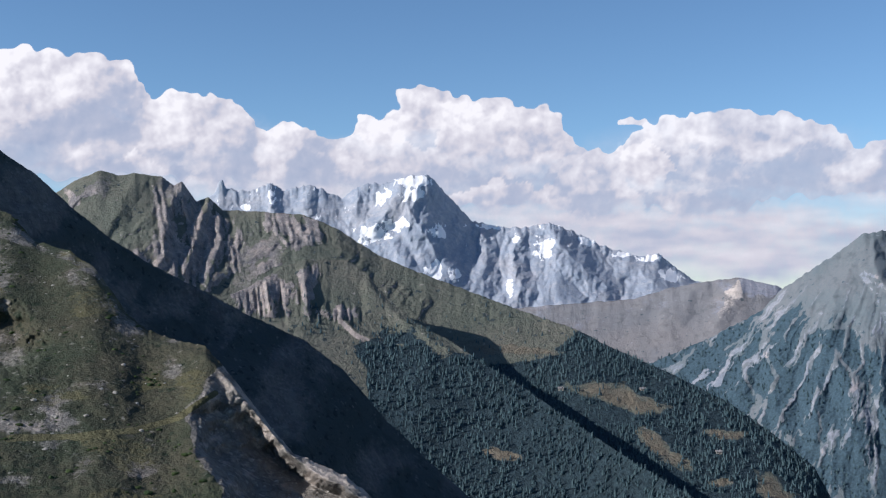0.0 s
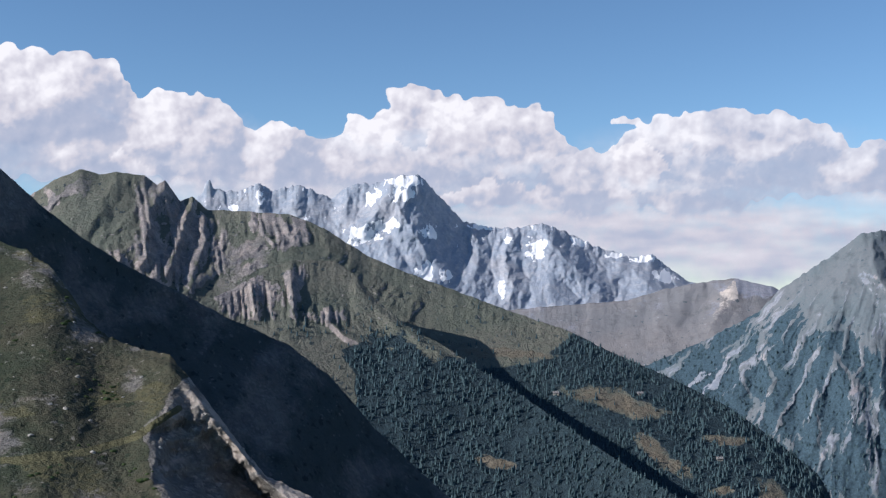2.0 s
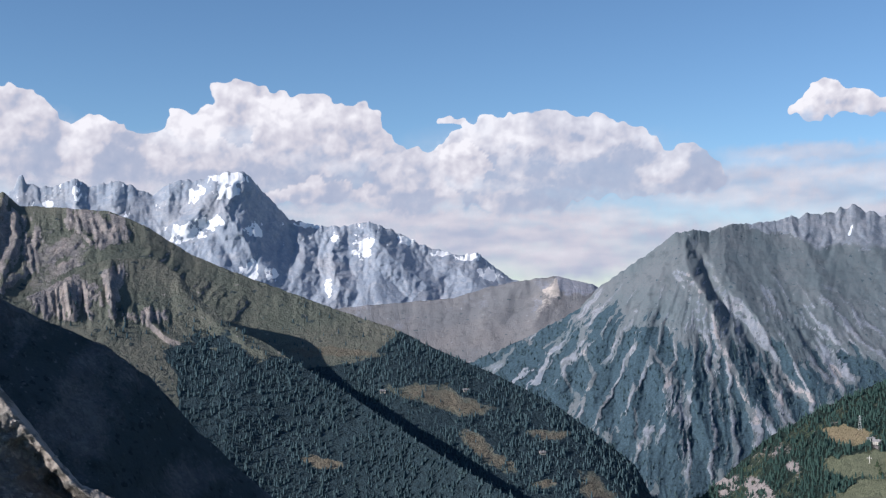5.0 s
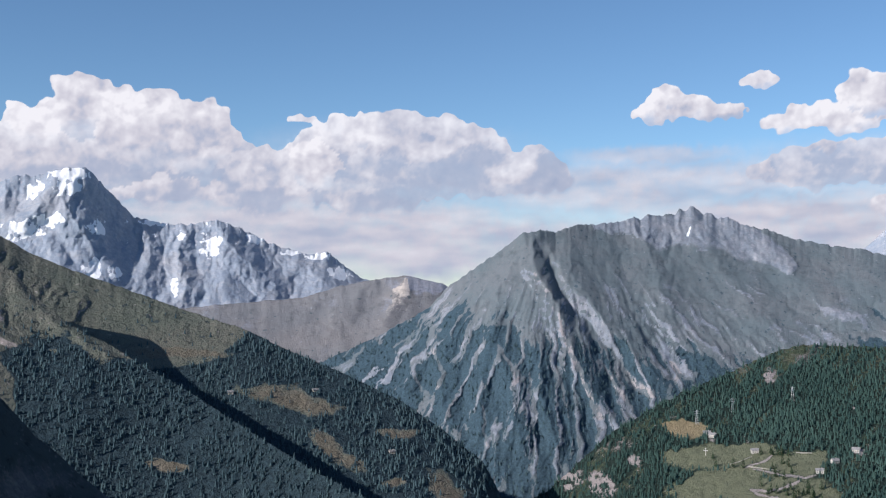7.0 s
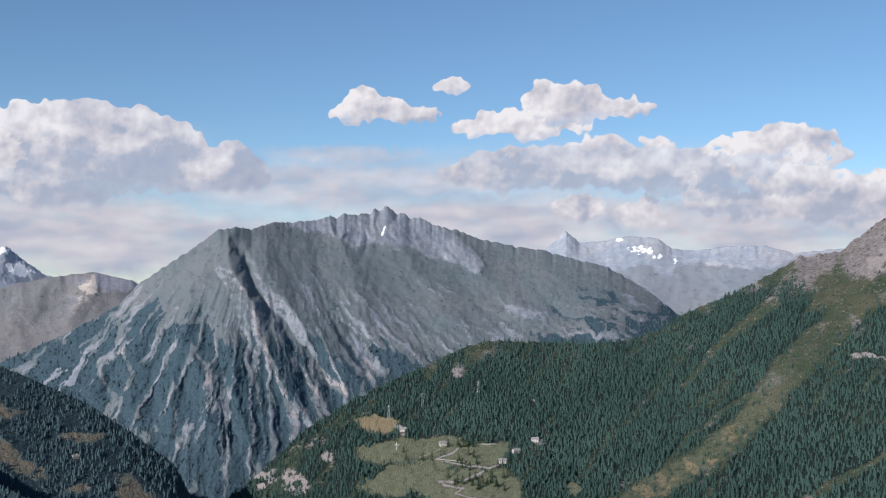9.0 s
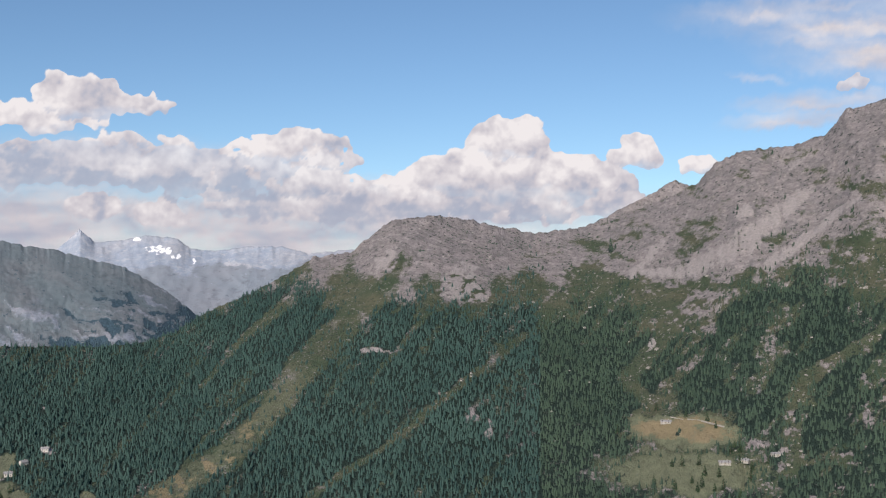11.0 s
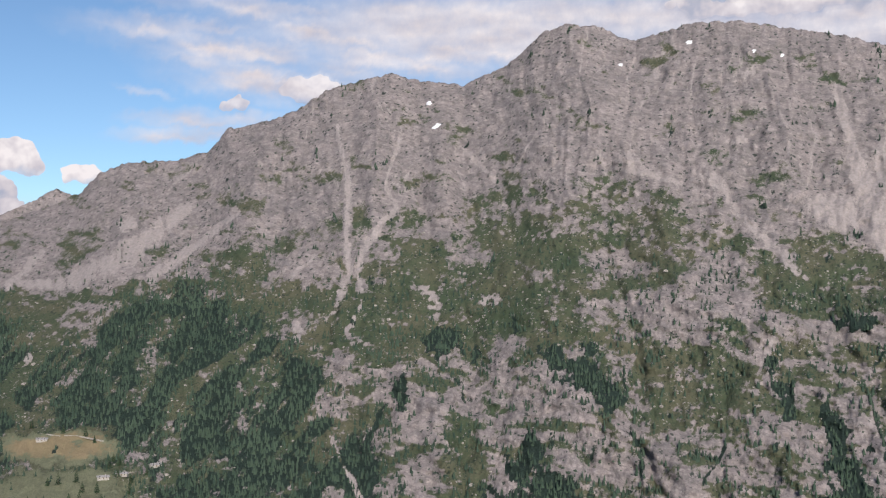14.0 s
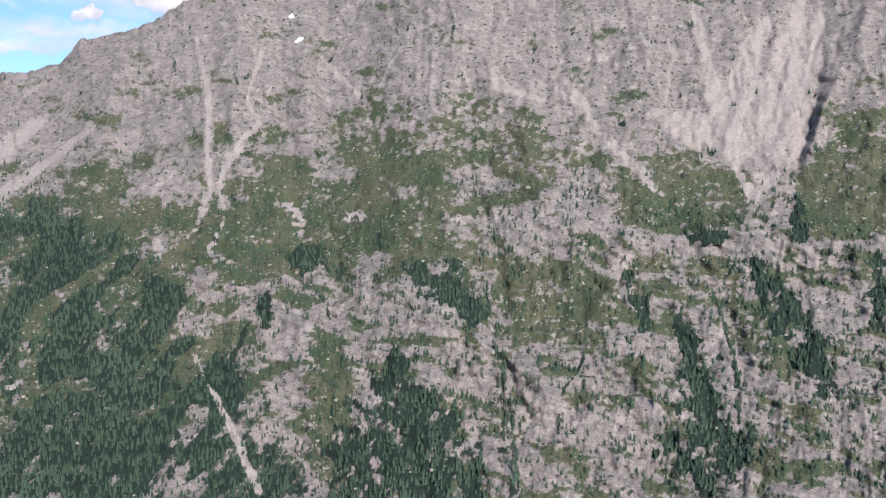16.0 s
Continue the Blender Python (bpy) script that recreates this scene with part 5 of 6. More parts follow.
big_cover = {"grass": grass, "wood": np.maximum.reduce([big_wood * 0.9 * (1 - torrent), 0.85 * copses * step(-0.9, -0.4, ledges + 0.5 * mottle) * (1 - torrent), 0.9 * clefts * (1 - torrent)]), "scree": np.maximum.reduce([scree, barren, torrent, 0.45 * slabs * step(-0.5, 0.1, mottle), 0.55 * rill, step(2.5, 5.5, big.el) * np.clip(-0.04 + 1.1 * falls + 0.6 * mottle + 0.2 * ledges, 0, 0.62)]), "hay": np.maximum(1.1 * patch(big, 66.88, -7.39, 2.96, 0.79, soft=0.3), 0.75 * patch(big, 67.17, -9.35, 4.23, 1.13)), "ripe": 0.8 * patch(big, 66.9, -7.3, 2.6, 0.6, soft=0.5) * step(-0.7, -0.1, fbm(big.wx / 40, big.wy / 18, 4, 131)), "snow": 2 * snow_bits}
long_cover = {}
turn_over = step(56, 64, long.az)
for key in ("grass", "wood", "scree", "snow", "hay", "ripe"):
    west, east = np.zeros_like(long.az), np.zeros_like(long.az)
    west[:, ridge_cols] = np.clip(ridge_cover.get(key, np.zeros_like(ridge.az)), 0, 1)
    east[:, big_cols] = np.clip(big_cover[key], 0, 1)
    long_cover[key] = west * (1 - turn_over) + east * turn_over
for name, lo, hi, label in (("wooded_ridge", 17, 60, "long ridge clad in dark conifers under a bare grey top"), ("rocky_mountain", 60, 118, "great grey rocky mountain with scree, turf ledges and cliffs")):
    piece, cols = part_of(long, lo, hi)
    mountain(name, piece, big_mat, {k: v[:, cols] for k, v in long_cover.items()}, label)

cone = mountain_grid([(59, 1), (61.2, 2.2), (62.9, 2.8), (64, 3.4), (65.4, 4.05), (66.7, 4.8), (67.5, 4.45), (68.5, 3.9), (71, 2)],
    [(59, 3350), (71, 3350)], [(59, 0), (71, 0)], [(59, 3050), (71, 3050)], (59, 71), 200, 60, jag=0.08, jag_size=0.4, seed=21, relief=lambda g: 18 * fbm(g.wx / 80, g.wy / 80, 4, 109), back=0.4, wear=2)
mountain("rock_cone", cone, big_mat, {"scree": 0.5 * fbm(cone.wx / 70, cone.wy / 70, 4, 110)}, "small dark rock peak behind the ridge")


# ================= clouds: a far backdrop of sky =================
def cloud_backdrop():
    """A far arc of glowing sky with banks of cloud, their sunlit side painted into the tone; open where the sky is
    clear.
    """
    rng = random.Random(5)
    a0, a1, e0, e1 = -30.0, 120.0, -3.0, 17.0
    cols, rows = 1500, 200
    AZ, EL = np.meshgrid(np.linspace(a0, a1, cols), np.linspace(e0, e1, rows))
    wob = 0.28
    WA = AZ + wob * fbm(AZ / 1.3, EL / 1.3, 5, 201, 0.6) + 0.16 * fbm(AZ / 0.5, EL / 0.5, 3, 231, 0.6)
    WE = EL + wob * fbm(AZ / 1.3 + 31, EL / 1.3, 5, 205, 0.6) + 0.16 * fbm(AZ / 0.5, EL / 0.5 + 9, 3, 235, 0.6)
    high, solid, base = np.full(AZ.shape, -1.0), np.zeros(AZ.shape), np.zeros(AZ.shape)
    dim = np.ones(AZ.shape)
    # bearing, height angle, half width, half height of each cumulus mass; puffs; solidity, low ones greyed as in shade
    heaps = CUMULI
    for a, e, wa, we, full in heaps:
        wa, we = 0.9 * wa, 0.88 * we
        for k in range(int(40 + 90 * wa * we / 3)):
            ang, q = rng.uniform(0, 2 * math.pi), math.sqrt(rng.random())
            ca, ce = a + wa * q * math.cos(ang), e + we * q * math.sin(ang)
            if math.sin(ang) < -0.3:
                ce = e - we * 0.35 * rng.random()
            rad = min(wa, we) * rng.choice((0.1, 0.16, 0.22, 0.3, 0.42, 0.6)) * (1.2 - 0.5 * q) + 0.06
            j0, j1 = [int((v - a0) / (a1 - a0) * cols) for v in (ca - rad - 0.6, ca + rad + 0.6)]
            i0, i1 = [int((v - e0) / (e1 - e0) * rows) for v in (ce - rad - 0.6, ce + rad + 0.6)]
            win = (slice(max(0, i0), max(0, i1)), slice(max(0, j0), max(0, j1)))
            d2 = ((WA[win] - ca) ** 2 + (WE[win] - ce) ** 2) / rad ** 2
            bulge = rad * np.sqrt(np.maximum(0, 1 - d2)) + (1 - q) * min(wa, we) * 0.7
            inside = d2 < 1
            lower = np.clip((WE[win] - (e - we)) / (2 * we), 0, 1)
            better = inside & (bulge > high[win])
            high[win] = np.where(better, bulge, high[win])
            base[win] = np.where(better, lower, base[win])
            dim[win] = np.where(better, full, dim[win])
            solid[win] = np.maximum(solid[win], step(0.0, 0.34, 1 - d2))
    high = np.maximum(high, 0)
    for k in range(2):  # soften the folds between the puffs
        high = (high + np.roll(high, 1, 0) + np.roll(high, -1, 0) + np.roll(high, 1, 1) + np.roll(high, -1, 1)) / 5
        solid = (2 * solid + np.roll(solid, 1, 0) + np.roll(solid, -1, 0) + np.roll(solid, 1, 1) + np.roll(solid, -1, 1)) / 6
    relief = high + 0.10 * fbm(AZ / 0.5, EL / 0.5, 4, 211)
    gx = np.gradient(relief, axis=1) / ((a1 - a0) / cols)
    gy = np.gradient(relief, axis=0) / ((e1 - e0) / rows)
    norm = np.sqrt(1 + 0.6 * (gx ** 2 + gy ** 2))
    wide = high.copy()
    for k in range(5):  # the broad form of each bank
        for axis in (0, 1):
            wide = (np.roll(wide, 4, axis) + np.roll(wide, -4, axis) + wide) / 3
    gx, gy = 0.22 * gx + 3.2 * np.gradient(wide, axis=1) / ((a1 - a0) / cols), 0.22 * gy + 3.2 * np.gradient(wide, axis=0) / ((e1 - e0) / rows)
    norm = np.sqrt(1 + 0.6 * (gx ** 2 + gy ** 2))
    rel = np.radians(SUN_BEARING - AZ)
    h = math.radians(SUN_HEIGHT)
    # light from the sun's bearing, worked out here and baked into the tone
    lit = (-gx * 0.77 * np.sin(rel) * math.cos(h) - gy * 0.77 * math.sin(h) - np.cos(rel) * math.cos(h)) / norm
    lit = 0.55 + 0.5 * lit
    lit = np.clip(0.36 + 0.8 * (np.clip(lit, 0, 1.15) - 0.5), 0.05, 0.8) + 0.46 * base + 0.75 * fbm(WA / 2.6, WE / 1.7, 4, 241, 0.5) - 0.9 * (1 - dim)
    lit = np.maximum(lit, 0.3)
    lit = np.where(lit > 0.55, 0.55 + 0.55 * (lit - 0.55), lit)
    # thin veils: streaks of ice cloud, and the haze that lies over the far ranges
    veil = np.zeros(AZ.shape)
    for a, e, wa, we, dense, lean in VEILS:
        c, s = math.cos(math.radians(lean)), math.sin(math.radians(lean))
        da, de = (WA - a) * c + (WE - e) * s, (WE - e) * c - (WA - a) * s
        d = np.hypot(da / wa, de / we)
        wisp = 0.75 + 0.8 * fbm(da / 5.0, de / 1.0, 3, 215) if lean else 0.95 + 0.35 * fbm(da / 6.0, de / 1.6, 4, 216)
        veil = np.maximum(veil, dense * (1 - step(0.3, 1.1, d)) * np.clip(wisp, 0, 1.2))
    mixw = np.clip(solid / np.maximum(1e-3, solid + veil * (1 - solid)), 0, 1)
    tone = lit * mixw + (0.50 + 0.08 * step(8, -4, AZ) + 0.22 * step(6, 9, EL) + 0.3 * fbm(AZ / 3, EL / 0.9, 3, 217)) * (1 - mixw)
    fade = np.where(solid > 0.01, 0.62 + 0.38 * step(0.02, 0.42, base + 0.25 * fbm(AZ / 1.2, EL / 0.6, 4, 219)), 1)  # the feet of the banks melt into haze
    heap = np.clip(solid, 0, 1)
    thick = np.clip(0.35 + 0.75 * dim, 0, 1) * fade
    tone = tone * fade + 0.5 * (1 - fade)
    cover = np.clip(np.maximum(heap, veil), 0, 1)
    rad = 4890.0
    X, Y, Z = rad * np.sin(np.radians(AZ)) * np.cos(np.radians(EL)), rad * np.cos(np.radians(AZ)) * np.cos(np.radians(EL)), HOVER + rad * np.sin(np.radians(EL))
    m = bpy.data.materials.new("cloud_and_clear_sky")
    m.use_nodes = True
    t = m.node_tree
    t.nodes.remove(t.nodes["Principled BSDF"])
    where = t.nodes.new("ShaderNodeTexCoord").outputs["Object"]
    ac, al = t.nodes.new("ShaderNodeAttribute"), t.nodes.new("ShaderNodeAttribute")
    ac.attribute_name, al.attribute_name = "cover", "tone"
    av, at = t.nodes.new("ShaderNodeAttribute"), t.nodes.new("ShaderNodeAttribute")
    av.attribute_name, at.attribute_name = "veil", "thick"
    fine = grain(t, where, 0.02, 6, 0.62)

    def puffs(shift):
        """Billows of cloud as heights, 0 to 1."""
        move = t.nodes.new("ShaderNodeVectorMath")
        move.inputs[1].default_value = shift
        t.links.new(where, move.inputs[0])
        warp = t.nodes.new("ShaderNodeTexNoise")
        warp.inputs["Scale"].default_value, warp.inputs["Detail"].default_value = 0.012, 4.0
        t.links.new(move.outputs[0], warp.inputs["Vector"])
        push = t.nodes.new("ShaderNodeVectorMath")
        push.operation = "MULTIPLY_ADD"
        push.inputs[1].default_value = (55, 55, 55)
        t.links.new(warp.outputs["Color"], push.inputs[0])
        t.links.new(move.outputs[0], push.inputs[2])
        v = t.nodes.new("ShaderNodeTexVoronoi")
        v.feature = "SMOOTH_F1"
        v.inputs["Scale"].default_value, v.inputs["Detail"].default_value, v.inputs["Roughness"].default_value = 0.0055, 3.0, 0.55
        v.inputs["Smoothness"].default_value = 0.35
        t.links.new(push.outputs[0], v.inputs["Vector"])
        return calc(t, "SUBTRACT", 1.0, v.outputs["Distance"])

    sun = (math.sin(radians(SUN_BEARING)), math.cos(radians(SUN_BEARING)), math.tan(radians(SUN_HEIGHT)) + 0.5)
    puff = puffs((0, 0, 0))
    # lit and shaded sides of the billows, put into the colour
    side = calc(t, "SUBTRACT", puff, puffs(tuple(24 * q for q in sun)))
    body = calc(t, "MULTIPLY", ac.outputs["Fac"], at.outputs["Fac"])
    tone_f = calc(t, "ADD", al.outputs["Fac"], calc(t, "MULTIPLY", calc(t, "SUBTRACT", fine, 0.5), 0.16))
    tone_f = calc(t, "ADD", tone_f, calc(t, "MULTIPLY", calc(t, "MULTIPLY", calc(t, "MULTIPLY", side, al.outputs["Fac"]), 1.1), body), clamp=True)
    ramp = t.nodes.new("ShaderNodeValToRGB")
    for k, (p, c) in enumerate(((0.0, (0.27, 0.32, 0.43)), (0.34, (0.39, 0.41, 0.49)), (0.55, (0.54, 0.515, 0.55)), (1.0, (0.78, 0.745, 0.74)))):
        el = ramp.color_ramp.elements[k] if k < 2 else ramp.color_ramp.elements.new(p)
        el.position, el.color = p, (*c, 1)
    t.links.new(tone_f, ramp.inputs[0])
    glow = t.nodes.new("ShaderNodeEmission")
    t.links.new(ramp.outputs[0], glow.inputs[0])
    clear = t.nodes.new("ShaderNodeBsdfTransparent")
    mix = t.nodes.new("ShaderNodeMixShader")
    rim = spread(t, calc(t, "ADD", ac.outputs["Fac"], calc(t, "MULTIPLY", calc(t, "SUBTRACT", puff, 0.5), calc(t, "MULTIPLY", calc(t, "MULTIPLY", spread(t, ac.outputs["Fac"], 0.0, 0.15), calc(t, "SUBTRACT", 1.0, spread(t, ac.outputs["Fac"], 0.55, 0.95))), 0.9))), 0.2, 0.62)
    thin = calc(t, "MULTIPLY", av.outputs["Fac"], calc(t, "ADD", 0.75, calc(t, "MULTIPLY", fine, 0.5)), clamp=True)
    solid_f = calc(t, "MULTIPLY", rim, at.outputs["Fac"])
    t.links.new(calc(t, "ADD", solid_f, calc(t, "MULTIPLY", thin, calc(t, "SUBTRACT", 1.0, solid_f)), clamp=True), mix.inputs[0])
    t.links.new(clear.outputs[0], mix.inputs[1])
    t.links.new(glow.outputs[0], mix.inputs[2])
    t.links.new(mix.outputs[0], t.nodes["Material Output"].inputs[0])
    # leave out the cells where the sky is clear
    rows, cols = AZ.shape
    k = np.arange(rows * cols).reshape(rows, cols)
    quads = np.stack([k[:-1, :-1], k[:-1, 1:], k[1:, 1:], k[1:, :-1]], -1).reshape(-1, 4)
    c = cover.reshape(-1)
    quads = quads[c[quads].max(1) > 0.004]
    used, back = np.unique(quads, return_inverse=True)
    co = np.stack([X, Y, Z], -1).reshape(-1, 3)[used]
    ob = mesh_raw("backdrop", co, back.reshape(-1, 4), m, {"cover": heap.reshape(-1)[used], "veil": veil.reshape(-1)[used], "thick": thick.reshape(-1)[used], "tone": tone.reshape(-1)[used]})
    ob.visible_shadow = False
    return tagged(ob, "banks of white cumulus and thin veils across the far sky", "clouds", kind="structure")


WEST_CUMULI = [  # bearing, height angle, half width, half height, solidity
    (-23.1, 8.77, 3.18, 1.91, 1),
    (-21.9, 5.63, 5.09, 1.27, 0.8),
    (-20.9, 7.74, 6.04, 3.02, 1),
    (-19.1, 6.34, 3.50, 1.91, 0.9),
    (-17.2, 8.75, 2.54, 2.07, 1),
    (-15.1, 5.88, 1.91, 0.95, 1),
    (-12.4, 7.03, 3.50, 1.97, 1),
    (-8.1, 5.65, 7.33, 1.27, 0.75),
    (-7.7, 6.67, 2.23, 1.27, 0.95),
    (-5.8, 5.76, 3.82, 1.27, 0.9),
    (-4.2, 5.97, 2.26, 1.13, 0.9),
    (-2.8, 7.10, 1.69, 1.27, 1),
    (-0.5, 7.95, 2.54, 1.69, 1),
    (-0.2, 5.71, 9.31, 1.69, 0.75),
    (1.4, 7.11, 3.67, 2.11, 1),
    (2.6, 4.58, 3.10, 1.41, 1),
    (4.3, 6.82, 1.97, 1.97, 1),
]
MIDDLE_CUMULI = [
    (5.4, 4.43, 1.41, 0.56, 1),
    (7.1, 3.71, 0.62, 0.99, 0.9),
    (7.6, 4.83, 2.54, 1.69, 0.8),
    (9.6, 7.99, 0.85, 0.34, 0.8),
    (10.4, 5.62, 2.26, 1.41, 1),
    (12.4, 7.1, 3.38, 1.13, 0.8),
    (13.2, 4.19, 3.38, 1.13, 0.6),
    (14.5, 6.5, 5.64, 1.69, 0.74),
    (15.1, 5.25, 8.46, 1.69, 0.66),
    (15.9, 4.96, 4.51, 1.41, 0.66),
    (17.7, 5.6, 4.79, 1.27, 0.7),
    (20.7, 5.1, 2.54, 1.4, 0.72),
    (27.6, 8.80, 0.90, 0.73, 1),
    (27.9, 8.15, 2.1, 0.8, 1),
    (30.7, 8.08, 1.07, 0.45, 0.9),
    (32.1, 9.48, 0.96, 0.56, 0.85),
    (32.9, 5.22, 1.13, 0.56, 0.85),
]
NORTH_CUMULI = [
    (35.2, 5.94, 2.54, 0.68, 0.8),
    (35.7, 7.5, 3.67, 0.9, 1),
    (36.3, 4.83, 3.38, 0.51, 0.75),
    (37.7, 8.5, 2.5, 1.25, 1),
    (38.5, 3.30, 1.41, 0.79, 0.85),
    (39.7, 5.13, 9.31, 1.41, 0.6),
    (40.2, 6.25, 3.38, 0.79, 0.85),
    (40.8, 8.34, 1.41, 0.51, 0.85),
    (41.4, 3.02, 1.27, 0.79, 0.9),
    (44.5, 4.14, 3.38, 0.62, 0.7),
    (44.7, 5.29, 2.54, 0.99, 0.95),
    (45.3, 5.25, 3.10, 0.79, 0.85),
    (47.5, 6.45, 3.10, 0.79, 0.9),
    (48.1, 6.75, 3.10, 0.73, 0.85),
    (48.9, 4.59, 3.38, 1.02, 0.8),
    (49.2, 5.77, 2.26, 0.68, 0.8),
    (50.2, 3.11, 5.08, 0.68, 0.7),
]
EAST_CUMULI = [
    (54.0, 4.13, 3.67, 1.13, 0.95),
    (54.2, 3.57, 11.84, 1.13, 0.7),
    (55.6, 4.98, 2.26, 1.27, 1),
    (58.4, 5.01, 3.67, 1.69, 1),
    (58.4, 3.05, 4.51, 0.73, 0.85),
    (58.7, 6.55, 2.11, 1.47, 1),
    (61.8, 4.75, 3.10, 1.41, 1),
    (62.9, 3.91, 2.54, 1.13, 1),
    (64.8, 6.01, 1.35, 1.02, 1),
    (67.7, 5.44, 1.07, 0.56, 0.95),
    (75.0, 9.07, 0.85, 0.39, 0.7),
    (78.7, 9.78, 1.69, 0.85, 0.7),
    (101.6, 13.69, 5.64, 0.96, 0.75),
    (108.7, 11.85, 1.35, 0.90, 1),
    (110.4, 12.64, 4.23, 1.13, 0.6),
]
VEILS_WEST = [  # bearing, height angle, half width, half height, density, lean
    (-15.2, 6.3, 8.5, 2.54, 0.85, 0),
    (-5.8, 5.13, 15.90, 2.2, 0.95, 0),
    (-0.2, 2.34, 14.10, 2.54, 0.8, 0),
    (-0.2, 4.87, 11.84, 2.26, 0.5, 0),
    (8.2, 3.42, 14.66, 1.97, 0.9, 0),
    (13.7, 1.42, 11.28, 1.69, 0.55, 0),
    (15.1, 5.52, 9.31, 2.54, 0.55, -4),
    (16.4, 1.67, 15.79, 2.54, 1, 0),
    (10.5, 2.5, 16.0, 2.4, 1, 0),
    (19.0, 2.99, 7.33, 1.13, 0.75, 6),
    (24.3, 3.02, 8.46, 1.69, 0.6, 4),
    (26.9, 6.07, 5.64, 0.62, 0.7, 0),
    (26.9, 4.43, 14.10, 1.97, 0.85, 0),
    (36.6, 2.59, 17.48, 2.54, 1, 0),
    (38.0, 4.56, 14.10, 2.54, 0.62, 0),
    (47.5, 2.40, 11.84, 1.41, 1, 0),
    (47.8, 1.88, 8.46, 1.41, 1, 0),
]
VEILS_EAST = [
    (49.2, 3.13, 11.84, 1.97, 0.6, 0),
    (51.5, 3.27, 11.84, 1.69, 0.6, 0),
    (53.3, 3.09, 14.66, 2.26, 0.95, 0),
    (70.8, 9.56, 1.69, 0.28, 0.5, -8),
    (72.4, 7.63, 3.95, 0.62, 0.8, 3),
    (73.8, 8.39, 4.79, 0.62, 0.8, 2),
    (75.2, 12.00, 9.31, 1.30, 0.85, -4),
    (77.3, 10.63, 7.90, 1.97, 0.85, -6),
    (80.0, 12.88, 11.84, 1.30, 0.85, -8),
    (83.1, 11.82, 9.31, 1.97, 0.8, -6),
    (86.9, 12.26, 11.84, 2.26, 0.85, -2),
    (89.8, 12.83, 18.33, 2.54, 0.9, 0),
    (102.4, 13.12, 14.66, 1.69, 0.8, 0),
    (107.8, 12.30, 11.84, 2.54, 0.9, 0),
    (112.9, 11.16, 7.33, 2.54, 0.7, 0),
]
CUMULI = WEST_CUMULI + MIDDLE_CUMULI + NORTH_CUMULI + EAST_CUMULI
VEILS = VEILS_WEST + VEILS_EAST
cloud_backdrop()

# ================= woods =================
def conifer_material(name, dark, light):
    m, t, out = nodes_of(name)
    geo = t.nodes.new("ShaderNodeNewGeometry")
    where = t.nodes.new("ShaderNodeTexCoord").outputs["Object"]
    c = mixed(t, geo.outputs["Random Per Island"], dark, light)
    c = mixed(t, calc(t, "MULTIPLY", spread(t, grain(t, where, 0.006, 4), 0.4, 0.65), 0.5), c, tuple(q * 1.25 for q in light))
    c = mixed(t, calc(t, "MULTIPLY", spread(t, grain(t, where, 0.5, 3), 0.45, 0.7), 0.25), c, tuple(q * 0.5 for q in dark))
    t.links.new(c, out.inputs["Base Color"])
    out.inputs["Roughness"].default_value = 0.9
    out.inputs["Specular IOR Level"].default_value = 0.1
    return m


spruce_mat = conifer_material("spruce_needles", (0.030, 0.052, 0.040), (0.052, 0.078, 0.054))
# next two needle colours are blued to carry the haze of distance
ridge_spruce_mat = conifer_material("hazy_green_spruce_needles", (0.026, 0.055, 0.051), (0.047, 0.083, 0.071))
far_spruce_mat = conifer_material("haze_blue_spruce_needles", (0.036, 0.064, 0.080), (0.062, 0.098, 0.108))


def tree_shapes(rng, count=6):
    """Small conifers: two ragged skirts of branches under a tip."""
    shapes = []
    for k in range(count):
        v, f = [], []
        for z0, z1, w in ((0.0, 0.70, 0.21), (0.33, 1.0, 0.16)):
            start = len(v)
            turn = rng.random()
            for s in range(6):
                a = 2 * math.pi * (s + turn + 0.25 * rng.random()) / 6
                w2 = w * rng.uniform(0.7, 1.25)
                v.append((w2 * math.cos(a), w2 * math.sin(a), z0 + rng.uniform(-0.05, 0.07)))
            v.append((rng.uniform(-0.02, 0.02), rng.uniform(-0.02, 0.02), z1))
            f += [(start + s, start + (s + 1) % 6, start + 6) for s in range(6)]
        shapes.append((np.array(v), np.array(f)))
    return shapes


TREE_SHAPES = tree_shapes(random.Random(3))


def scatter(g, density, area, seed, lowest=-15.5, rows=None):
    """Places on a mountain side, one for each so many square metres where density is 1."""
    rng = np.random.default_rng(seed)
    dx, dy = np.diff(g.x, axis=1)[:-1], np.diff(g.y, axis=1)[:-1]
    ex, ey = np.diff(g.x, axis=0)[:, :-1], np.diff(g.y, axis=0)[:, :-1]
    cell = np.abs(dx * ey - dy * ex)
    want = cell * np.clip(density[:-1, :-1], 0, 1) / area * (g.el[:-1, :-1] > lowest)
    n = rng.poisson(want)
    i, j = np.nonzero(n)
    rep = n[i, j]
    i, j = np.repeat(i, rep), np.repeat(j, rep)
    s, q = rng.random(len(i)), rng.random(len(i))
    out = []
    for v in (g.x, g.y, g.z):
        a, b, c, d = v[i, j], v[i, j + 1], v[i + 1, j], v[i + 1, j + 1]
        out.append((a * (1 - s) + b * s) * (1 - q) + (c * (1 - s) + d * s) * q)
    return np.stack(out, -1) + np.array([0, 0, HOVER])


